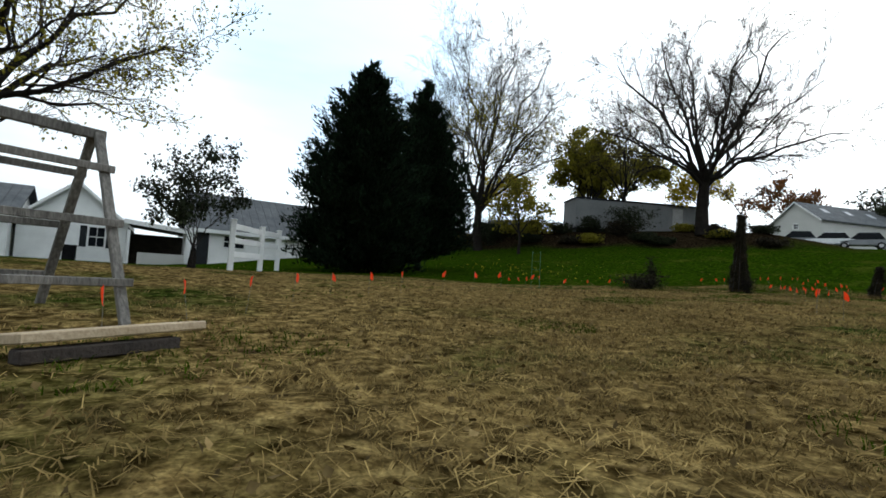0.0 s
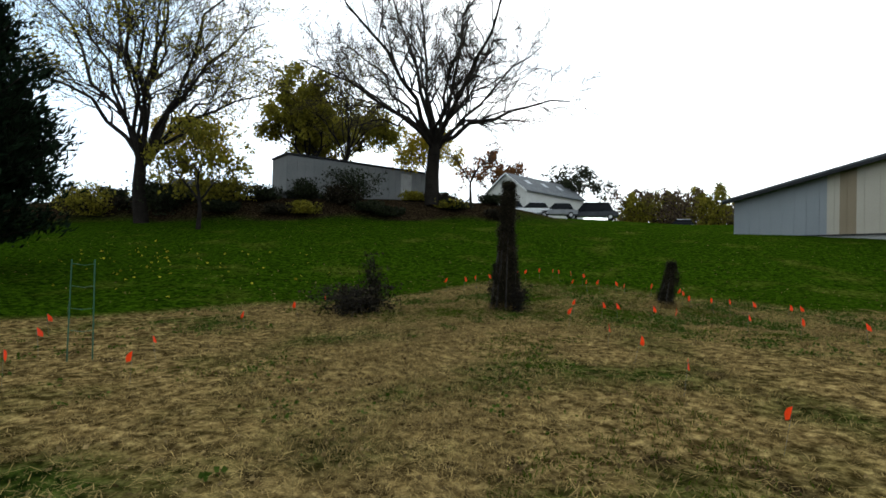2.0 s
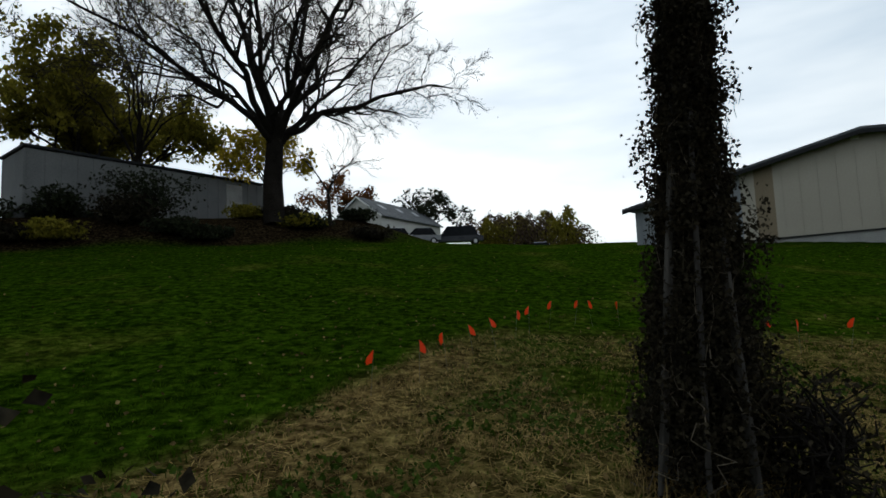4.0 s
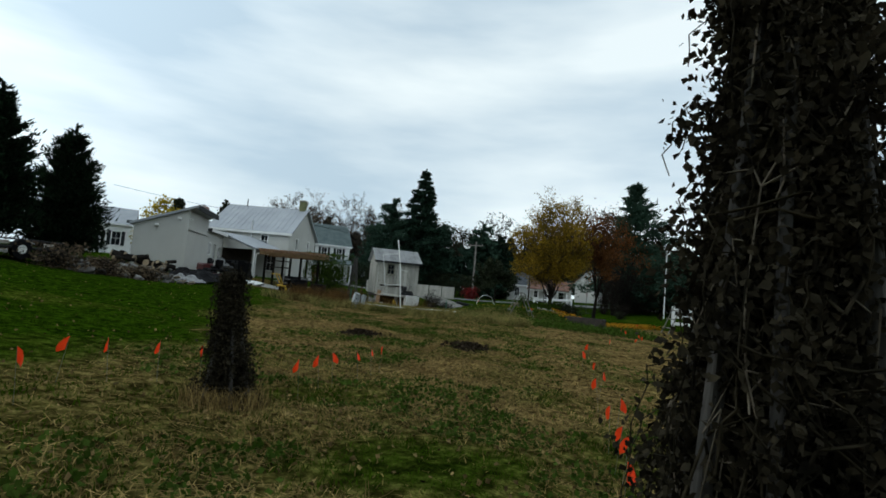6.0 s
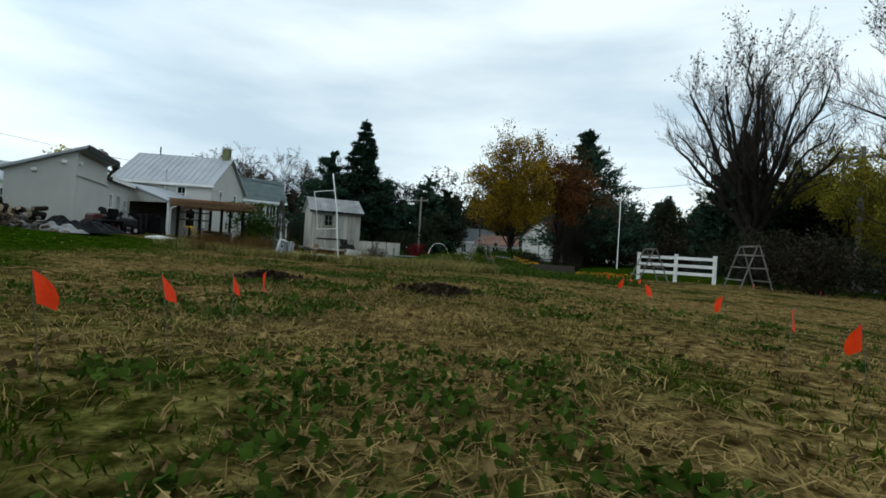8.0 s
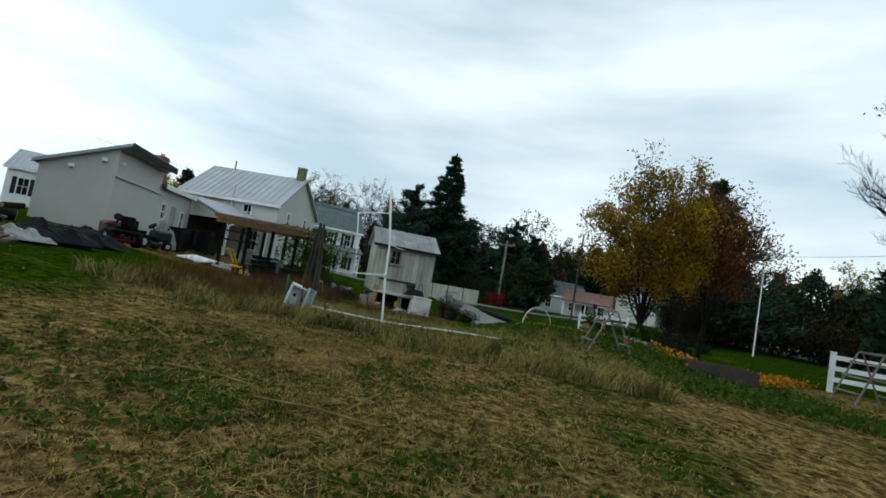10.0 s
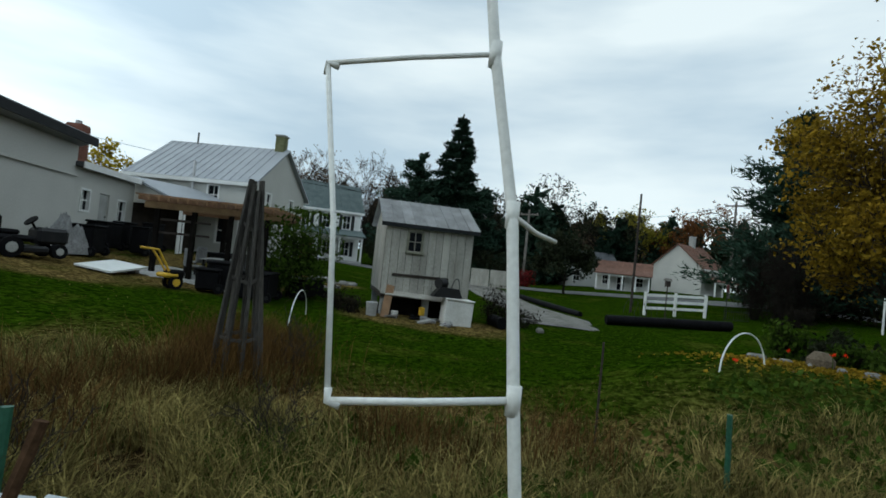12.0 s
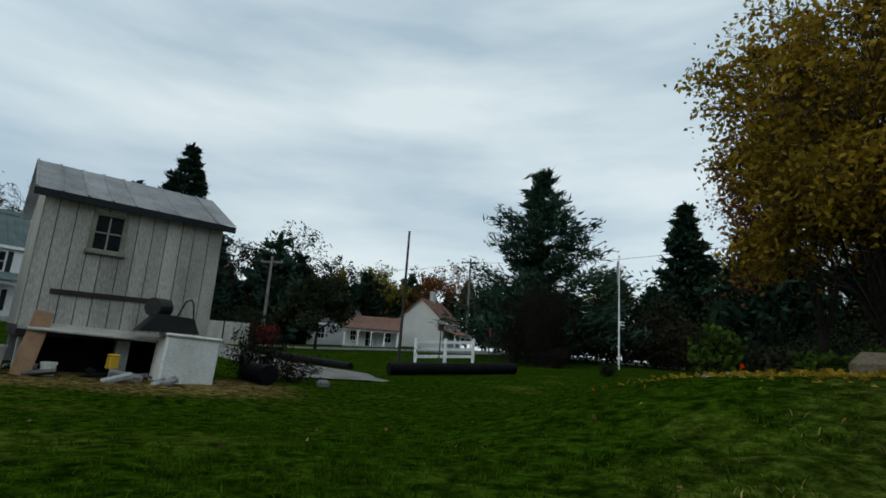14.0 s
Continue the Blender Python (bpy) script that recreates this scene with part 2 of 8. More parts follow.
M["asphalt"] = surface("asphalt", (0.06, 0.06, 0.06), (0.13, 0.13, 0.13), 1.0, 0.02, 0.9, bump=0.3)
M["red"] = surface("red_paint", (0.045, 0.006, 0.006), (0.09, 0.011, 0.010), 0.3, 0.03, 0.45, bump=0.1)
M["yellow"] = surface("yellow_paint", (0.50, 0.30, 0.02), (0.68, 0.42, 0.04), 0.3, 0.03, 0.5, bump=0.1)
M["hive_white"] = surface("bluish_white_plastic", (0.34, 0.37, 0.38), (0.50, 0.53, 0.54), 0.4, 0.03, 0.5, bump=0.1)
M["dead_bark"] = surface("dead_bark", (0.030, 0.017, 0.010), (0.09, 0.052, 0.030), 0.2, 0.02, 0.95, bump=0.3, gloss=0.02)
M["olive_frame"] = surface("peeling_olive_paint", (0.10, 0.10, 0.07), (0.26, 0.255, 0.20), 0.3, 0.02, 0.85, bump=0.4)
M["aged_brown"] = surface("aged_brown_wood", (0.12, 0.066, 0.034), (0.26, 0.145, 0.075), 0.3, 0.02, 0.85, bump=0.3, vary=0.15)
M["white_box"] = surface("stained_white_enamel", (0.50, 0.49, 0.45), (0.72, 0.72, 0.69), 0.4, 0.03, 0.5, bump=0.1)
M["green_metal"] = surface("green_paint", (0.012, 0.06, 0.035), (0.03, 0.11, 0.065), 0.3, 0.03, 0.5, bump=0.1)
M["grey_tarp"] = surface("grey_tarp", (0.13, 0.13, 0.13), (0.30, 0.30, 0.30), 0.3, 0.04, 0.6, bump=0.5)
M["car_white"] = surface("white_car_paint", (0.62, 0.63, 0.64), (0.72, 0.73, 0.74), 1.0, 0.2, 0.25, bump=0)
M["car_dark"] = surface("dark_car_paint", (0.012, 0.014, 0.02), (0.025, 0.028, 0.036), 1.0, 0.2, 0.2, bump=0)
M["car_grey"] = surface("grey_car_paint", (0.16, 0.17, 0.18), (0.22, 0.23, 0.24), 1.0, 0.2, 0.25, bump=0)
M["dark_stone"] = surface("dark_stone", (0.05, 0.046, 0.042), (0.13, 0.12, 0.11), 0.3, 0.03, 0.9, bump=0.5, vary=0.3)
M["brown_stone"] = surface("brown_stone", (0.08, 0.06, 0.04), (0.19, 0.15, 0.10), 0.3, 0.03, 0.9, bump=0.5, vary=0.3)
M["stone"] = surface("field_stone", (0.11, 0.105, 0.095), (0.26, 0.25, 0.23), 0.3, 0.03, 0.9, bump=0.5, vary=0.25)
def step(a, b, v):
    """Smooth step of v from a to b."""
    t = np.clip((v - a) / (b - a), 0.0, 1.0)
    return t * t * (3 - 2 * t)


def bank_edge(x):
    """The line where the lawn ends at the foot of the wooded bank."""
    return 10.3 + np.where(x > -16.0, 0.85, 0.45) * (x + 16.0)


def ground_z(x, y):
    """Height of the ground: a level field, a grass hill to the north with a bank on it, a lower yard to the east."""
    x, y = np.asarray(x, float), np.asarray(y, float)
    share = 1 - 0.50 * step(12, 26, x) - 0.35 * step(36, 60, x)
    late = 0.536 * np.clip(x + 2.81, 0.0, 14.0)
    hill = 2.571 * step(-1.9, 20.44, y - late) * share
    bank = 0.36 * step(17.0, 22.5, y) * (1 - step(-2.7, 4.9, x)) + 2.08 * step(24, 50, y) * (1 - step(5.0, 40.0, x))
    west = 0.06 * np.clip(-x - 1.0, 0.0, 22.0) * step(-12.0, -2.0, y)
    east = -0.42 * step(26, 34, x) * (1 - 0.6 * step(12, 22, y)) * step(-9, 3, y) + 0.45 * step(48, 62, x)
    east = east + 0.35 * step(30, 44, x) * (1 - step(-16, -7, y))
    bed = 0.58 * np.exp(-((((x - 27.4) / 3.2) ** 2 + ((y - 1.4) / 3.1) ** 2) ** 2))
    hollow = -0.22 * step(3, 11, x) * (1 - step(-10.0, -2.0, y)) * (1 - step(15, 24, x))
    rise = 0.2 * step(-3.0, 2.2, y) * (1 - step(16, 30, x)) - 0.20 * (1 - step(-12.5, -6.0, y)) * (1 - step(16, 22, x)) * step(0, 5, x)
    wooded = 1.05 * step(0.0, 3.2, y - bank_edge(x)) * (1 - step(-5.5, -2.0, x)) * (1 - step(26.0, 40.0, y))
    by_shed = 0.13 * (1 - step(2.0, 4.5, np.hypot(x - 35.0, y - 8.0)))
    heap_dip = -0.32 * np.exp(-((x - 18.5) / 5.5) ** 2 - ((y - 15.2) / 2.4) ** 2)
    return -0.2 + by_shed + heap_dip + hill + bank + west + east + bed + hollow + rise + wooded


# ---- builders ----
def link(name, bm, material, parent=None, label="", smooth=False):
    me = bpy.data.meshes.new(name)
    bm.to_mesh(me)
    bm.free()
    if smooth:
        me.shade_smooth()
    me.materials.append(material)
    ob = new(name, me)
    if parent:
        ob.parent = parent
    if label:
        ob["label"] = label
    return ob


def part(name, bm, material, parent, label="", smooth=False):
    """One mesh under a thing or under a part."""
    return link(name, bm, material, parent, label, smooth)


def raw(name, verts, faces, material, parent=None, label="", smooth=False):
    """One mesh from computed vertices and faces."""
    me = bpy.data.meshes.new(name)
    verts = np.asarray(verts, dtype=np.float32)
    faces = np.asarray(faces, dtype=np.int32)
    k = faces.shape[1]
    me.vertices.add(len(verts))
    me.vertices.foreach_set("co", verts.ravel())
    me.loops.add(faces.size)
    me.loops.foreach_set("vertex_index", faces.ravel())
    me.polygons.add(len(faces))
    me.polygons.foreach_set("loop_start", np.arange(0, faces.size, k, dtype=np.int32))
    me.polygons.foreach_set("loop_total", np.full(len(faces), k, dtype=np.int32))
    me.update(calc_edges=True)
    me.validate()
    if smooth:
        me.shade_smooth()
    me.materials.append(material)
    ob = new(name, me)
    if parent:
        ob.parent = parent
    if label:
        ob["label"] = label
    if parent and (name.endswith("_mass") or name in ("foliage", "chips", "vines")):
        tagged(ob, kind="stuff")
    return ob


def thing(name, m, label, category, group="", kind=""):
    """An empty at a thing's base, to parent its parts."""
    ob = new(name)
    ob.empty_display_size = 0.1
    ob.matrix_world = m
    return tagged(ob, label, category, group, kind)


def add_box(bm, lo, hi, bevel=0.0, m=None):
    """A box from corner to corner, with bevelled edges."""
    lo, hi = Vector(lo), Vector(hi)
    r = bmesh.ops.create_cube(bm, size=1.0)
    vs = r["verts"]
    for v in vs:
        v.co = Vector((lo[i] + (v.co[i] + 0.5) * (hi[i] - lo[i]) for i in range(3)))
    if bevel:
        es = list({e for v in vs for e in v.link_edges})
        out = bmesh.ops.bevel(bm, geom=es, offset=bevel, segments=1, affect="EDGES")
        vs = list({v for f in out["faces"] for v in f.verts} | {v for v in vs if v.is_valid})
    if m is not None:
        bmesh.ops.transform(bm, matrix=m, verts=vs)
    return vs


def box(lo, hi, bevel=0.0, m=None):
    bm = bmesh.new()
    add_box(bm, lo, hi, bevel, m)
    return bm


def add_rod(bm, a, b, ra, rb=None, sides=8):
    """A rod from a to b."""
    a, b = Vector(a), Vector(b)
    rb = ra if rb is None else rb
    turn = (b - a).to_track_quat("Z", "Y").to_matrix().to_4x4()
    r = bmesh.ops.create_cone(bm, cap_ends=True, segments=sides, radius1=ra, radius2=rb, depth=(b - a).length)
    bmesh.ops.transform(bm, matrix=Matrix.Translation((a + b) / 2) @ turn, verts=r["verts"])


def rod(a, b, ra, rb=None, sides=8):
    bm = bmesh.new()
    add_rod(bm, a, b, ra, rb, sides)
    return bm


def add_plank(bm, a, b, width, thick, side=(0, 0, 1), bevel=0.0):
    """A board from a to b: width along side, thick across."""
    a, b = Vector(a), Vector(b)
    z = (b - a).normalized()
    x = Vector(side) - z * Vector(side).dot(z)
    x.normalize()
    y = z.cross(x)
    m = Matrix((x, y, z)).transposed().to_4x4()
    m.translation = (a + b) / 2
    n = (b - a).length / 2
    add_box(bm, (-width / 2, -thick / 2, -n), (width / 2, thick / 2, n), bevel, m)


def plank(a, b, width, thick, side=(0, 0, 1), bevel=0.0):
    bm = bmesh.new()
    add_plank(bm, a, b, width, thick, side, bevel)
    return bm


def prism(outline, lo, hi):
    """An outline in x and z, pushed along y from lo to hi."""
    bm = bmesh.new()
    a = [bm.verts.new((x, lo, z)) for x, z in outline]
    b = [bm.verts.new((x, hi, z)) for x, z in outline]
    bm.faces.new(a[::-1])
    bm.faces.new(b)
    for i in range(len(a)):
        j = (i + 1) % len(a)
        bm.faces.new((a[i], a[j], b[j], b[i]))
    bmesh.ops.recalc_face_normals(bm, faces=bm.faces)
    return bm


def curve_tube(points, radius, sides=7):
    """A round tube along a line of points."""
    bm = bmesh.new()
    rings = []
    pts = [Vector(p) for p in points]
    for i, p in enumerate(pts):
        d = (pts[min(i + 1, len(pts) - 1)] - pts[max(i - 1, 0)]).normalized()
        q = d.to_track_quat("Z", "Y")
        rings.append([bm.verts.new(p + q @ Vector((radius * math.cos(2 * math.pi * k / sides), radius * math.sin(2 * math.pi * k / sides), 0))) for k in range(sides)])
    for r0, r1 in zip(rings, rings[1:]):
        for k in range(sides):
            j = (k + 1) % sides
            bm.faces.new((r0[k], r0[j], r1[j], r1[k]))
    bm.faces.new(rings[0][::-1])
    bm.faces.new(rings[-1])
    return bm


def gz(x, y):
    return float(ground_z(x, y))


def frame_at(x, y, angle, z=None):
    """A pose on the ground, its x axis turned by angle."""
    return pose(x, y, gz(x, y) if z is None else z, 0, 0, angle)


# ---- ground ----
def axis_steps(lo, inner_lo, inner_hi, hi, fine, coarse):
    a = list(np.arange(inner_lo, inner_hi + fine / 2, fine))
    left, s = [inner_lo], fine
    while left[-1] > lo:
        s = min(s * 1.25, coarse)
        left.append(left[-1] - s)
    right, s = [a[-1]], fine
    while right[-1] < hi:
        s = min(s * 1.25, coarse)
        right.append(right[-1] + s)
    return np.array(left[:0:-1] + a + right[1:])


def lawn_share(x, y):
    """1 where the mown green lawn grows, 0 on the dry field."""
    edge = 0.35 * np.sin(x * 0.9) + 0.25 * np.sin(x * 2.3 + y)
    edge_y = np.interp(x, [-3.4, -2.1, -1.0, 0.9, 1.2, 1.6, 2.2, 6.0, 8.0, 10.5, 13.0, 16.0, 20.0, 22.5, 27.0], [-4.5, -2.4, 0.1, 2.8, 4.5, 5.9, 6.45, 6.5, 6.8, 7.4, 8.4, 9.1, 9.7, 10.6, 11.6])
    north = step(-0.5, 0.7, y - edge_y + 0.7 * edge)
    far_west = step(-0.8, 0.8, -3.4 - x + edge)
    east = step(-0.7, 0.9, x - np.interp(y, [-2.1, 0.8, 4.2, 6.9, 9.5, 11.5], [29.8, 27.6, 25.6, 25.0, 25.0, 25.5]) + edge)
    south = 1 - step(-15.2, -13.6, y + 0.4 * edge - 0.12 * np.clip(x - 14, 0, 10))
    yard = step(28.6, 30.0, x + edge) * (1 - step(44.0, 46.0, x)) * step(12.6, 13.8, y - 0.55 * np.clip(34 - x, 0, 5) + edge) * (1 - step(20.0, 22.0, y))
    by_shed = (1 - step(0.75, 1.15, np.hypot((x - 34.4) / 2.0, (y - 7.9) / 2.6) + 0.15 * edge))
    patch = step(-0.15, 0.65, np.sin(x * 1.7 + 1.3 * np.sin(y * 1.1)) * np.sin(y * 2.3 + np.sin(x * 0.9)) + 0.4 * np.sin(x * 3.7 + 2.0 * y))
    mixed = (0.9 - 0.58 * step(5.0, 9.0, x)) * np.maximum(patch, 0.55 * (1 - step(5.0, 8.0, x))) * step(1.0, 3.0, x) * (1 - step(17.5, 19.5, x)) * step(0.6, 2.6, y - 0.04 * x + edge)
    mixed = np.maximum(mixed, (0.80 + 0.15 * patch) * step(24.0, 25.4, x + 0.5 * edge) * step(-2.5, -0.5, y + edge))
    return np.clip(np.maximum.reduce([north, far_west, east, south, mixed]) * (1 - 0.85 * yard) * (1 - 0.8 * by_shed), 0, 1)


gx, gy = axis_steps(-420, -14, 40, 520, 0.3, 30), axis_steps(-420, -18, 24, 420, 0.3, 30)
GX, GY = np.meshgrid(gx, gy, indexing="ij")
GZ = ground_z(GX, GY)
rng = np.random.default_rng(3)
GZ = GZ + rng.normal(0, 0.008, GZ.shape) * (np.abs(GX - 13) < 28) * (np.abs(GY - 3) < 22)
far = np.hypot(GX - 15, GY) 
GZ = GZ + 3.0 * step(90, 300, far) * step(0, 1, (GY + 60) / 200 + 0.2)
nx, ny = GX.shape
idx = np.arange(nx * ny).reshape(nx, ny)
quads = np.stack([idx[:-1, :-1], idx[1:, :-1], idx[1:, 1:], idx[:-1, 1:]], -1).reshape(-1, 4)


def ground_material():
    m = bpy.data.materials.new("field_and_lawn")
    m.use_nodes = True
    n, l = m.node_tree.nodes, m.node_tree.links
    b = n["Principled BSDF"]
    co, at = n.new("ShaderNodeTexCoord"), n.new("ShaderNodeAttribute")
    at.attribute_name = "lawn"

    def grain(scale, detail=3.0):
        t = n.new("ShaderNodeTexNoise")
        t.inputs["Scale"].default_value, t.inputs["Detail"].default_value = scale, detail
        l.new(co.outputs["Object"], t.inputs["Vector"])
        return t.outputs["Fac"]

    def ramp(fac, stops):
        r = n.new("ShaderNodeValToRGB")
        while len(r.color_ramp.elements) < len(stops):
            r.color_ramp.elements.new(0.5)
        for e, (p, c) in zip(r.color_ramp.elements, stops):
            e.position, e.color = p, (*c, 1)
        l.new(fac, r.inputs["Fac"])
        return r.outputs["Color"]

    def mix(fac, a, c, kind="MIX"):
        x = n.new("ShaderNodeMix")
        x.data_type, x.blend_type = "RGBA", kind
        if isinstance(fac, float):
            x.inputs["Factor"].default_value = fac
        else:
            l.new(fac, x.inputs["Factor"])
        l.new(a, x.inputs["A"])
        l.new(c, x.inputs["B"])
        return x.outputs["Result"]

    def window(fac, lo, hi):
        r = n.new("ShaderNodeMapRange")
        r.inputs["From Min"].default_value, r.inputs["From Max"].default_value = lo, hi
        l.new(fac, r.inputs["Value"])
        return r.outputs["Result"]

    big, mid, fine, tiny = grain(0.55, 4.0), grain(3.0, 4.0), grain(14.0, 4.0), grain(60.0, 2.0)
    dry = ramp(fine, [(0.30, (0.050, 0.031, 0.010)), (0.50, (0.140, 0.096, 0.035)), (0.72, (0.25, 0.180, 0.071))])
    patch = ramp(fine, [(0.30, (0.0101, 0.0187, 0.0029)), (0.55, (0.0288, 0.0418, 0.0072)), (0.75, (0.0612, 0.0662, 0.0173))])
    field = mix(window(big, 0.50, 0.66), dry, patch)
    dirt = ramp(tiny, [(0.3, (0.0245, 0.0158, 0.0072)), (0.7, (0.0576, 0.0396, 0.0187))])
    field = mix(window(mid, 0.60, 0.74), field, dirt)
    green = ramp(fine, [(0.25, (0.008, 0.021, 0.0008)), (0.55, (0.019, 0.041, 0.002)), (0.80, (0.039, 0.065, 0.005))])
    worn = ramp(fine, [(0.30, (0.026, 0.045, 0.003)), (0.75, (0.075, 0.085, 0.014))])
    green = mix(window(big, 0.56, 0.74), green, worn)
    colour = mix(at.outputs["Fac"], field, green)
    wood = n.new("ShaderNodeAttribute")
    wood.attribute_name = "litter_and_weed_shade"
    litter_and_shade = ramp(fine, [(0.30, (0.008, 0.006, 0.004)), (0.55, (0.026, 0.018, 0.010)), (0.78, (0.070, 0.048, 0.024))])
    colour = mix(wood.outputs["Fac"], colour, litter_and_shade)
    shade = ramp(tiny, [(0.25, (0.42, 0.42, 0.42)), (0.75, (1.42, 1.42, 1.42))])
    colour = mix(1.0, colour, shade, "MULTIPLY")
    tuft = ramp(grain(7.0, 3.0), [(0.36, (0.34, 0.34, 0.33)), (0.64, (1.32, 1.31, 1.30))])
    colour = mix(0.9, colour, tuft, "MULTIPLY")
    l.new(colour, b.inputs["Base Color"])
    b.inputs["Roughness"].default_value = 0.95
    b.inputs["Specular IOR Level"].default_value = 0.0
    bp = n.new("ShaderNodeBump")
    bp.inputs["Strength"].default_value, bp.inputs["Distance"].default_value = 0.9, 0.05
    l.new(fine, bp.inputs["Height"])
    l.new(bp.outputs["Normal"], b.inputs["Normal"])
    return m


M["ground"] = ground_material()
ground = raw("ground", np.stack([GX, GY, GZ], -1).reshape(-1, 3), quads, M["ground"], smooth=True)
attr = ground.data.attributes.new("lawn", "FLOAT", "POINT")
attr.data.foreach_set("value", lawn_share(GX, GY).astype(np.float32).ravel())
# bank leaf litter, plus the weed strip darkened for shade under its stalks
attr = ground.data.attributes.new("litter_and_weed_shade", "FLOAT", "POINT")
attr.data.foreach_set("value", (step(0.0, 1.0, GY - bank_edge(GX) + 0.35 * np.sin(GX * 1.3)) * (1 - step(-5.0, -2.8, GX)) * (1 - step(34.0, 38.0, GY)) + 0.75 * step(19.6, 20.6, GX + 0.3 * np.sin(GY * 2.1)) * (1 - step(23.4, 24.6, GX + 0.4 * np.sin(GY * 1.7))) * step(1.4, 2.4, GY) * (1 - step(9.6, 10.6, GY))).astype(np.float32).ravel())
tagged(ground, "dry brown autumn field with green mown lawn round it", "ground", kind="structure")


# ---- metal building on the hill ----
def hall():
    """A long metal hall, its gable wall in three colours, on a block footing."""
    t = thing("metal_hall", pose(11.0, 24.55, 0, 0, 0, -37.5), "low metal hall with blue-grey and cream siding on the hill", "building")
    eave_l, ridge_x, ridge_z, slope, foot = -4.85, 4.3, 6.15, 0.17, 2.53
    top = lambda x: ridge_z - slope * abs(x - ridge_x)
    right = 6.9
    deep = 26.0
    panels = [("blue_grey", eave_l, 0.0), ("cream", 0.0, 0.55), ("tan", 0.55, 1.25), ("cream", 1.25, right)]
    for mat_name, a, b in panels:
        pts = [(a, foot), (b, foot), (b, top(b))] + ([(ridge_x, ridge_z)] if a < ridge_x < b else []) + [(a, top(a))]
        w = part("wall_panel", prism(pts, 0.0, 0.15), M[mat_name], t, "%s ribbed metal siding" % mat_name.replace("_", " "))
        x = a + 0.30
        while x < b - 0.05:
            part("rib", box((x - 0.02, -0.018, foot), (x + 0.02, 0.0, top(x) - 0.05)), M[mat_name], w)
            x += 0.60
    part("side_wall", box((eave_l, 0.15, foot), (eave_l + 0.15, deep, top(eave_l))), M["blue_grey"], t)
    part("side_wall", box((right - 0.15, 0.15, foot), (right, deep, top(right))), M["cream"], t)
    part("back_wall", prism([(eave_l, foot), (right, foot), (right, top(right)), (ridge_x, ridge_z), (eave_l, top(eave_l))], deep, deep + 0.15), M["cream"], t)
    part("footing", box((eave_l + 0.02, 0.03, 0.2), (right - 0.02, deep, foot - 0.06)), M["concrete"], t, "pale concrete block footing")
    part("base_trim", box((eave_l - 0.02, -0.03, foot - 0.06), (right + 0.02, 0.05, foot)), M["dark_trim"], t)
    for end in (eave_l - 0.45, right + 0.45):
        a, b = Vector((ridge_x, 0, ridge_z + 0.12)), Vector((end, 0, top(end) + 0.12))
        part("roof", prism([(a.x, a.z), (b.x, b.z), (b.x, b.z - 0.10), (a.x, a.z - 0.10)], -0.45, deep + 0.4), M["shingle"], t, "dark low roof with an overhang")
        part("fascia", prism([(a.x, a.z - 0.10), (b.x, b.z - 0.10), (b.x, b.z - 0.26), (a.x, a.z - 0.26)], -0.45, -0.41), M["dark_trim"], t)
    part("wall_lamp", box((3.9, -0.12, 5.9), (4.15, 0.0, 6.05), 0.02), M["white_paint"], t, "small white floodlight")
    return t


hall()


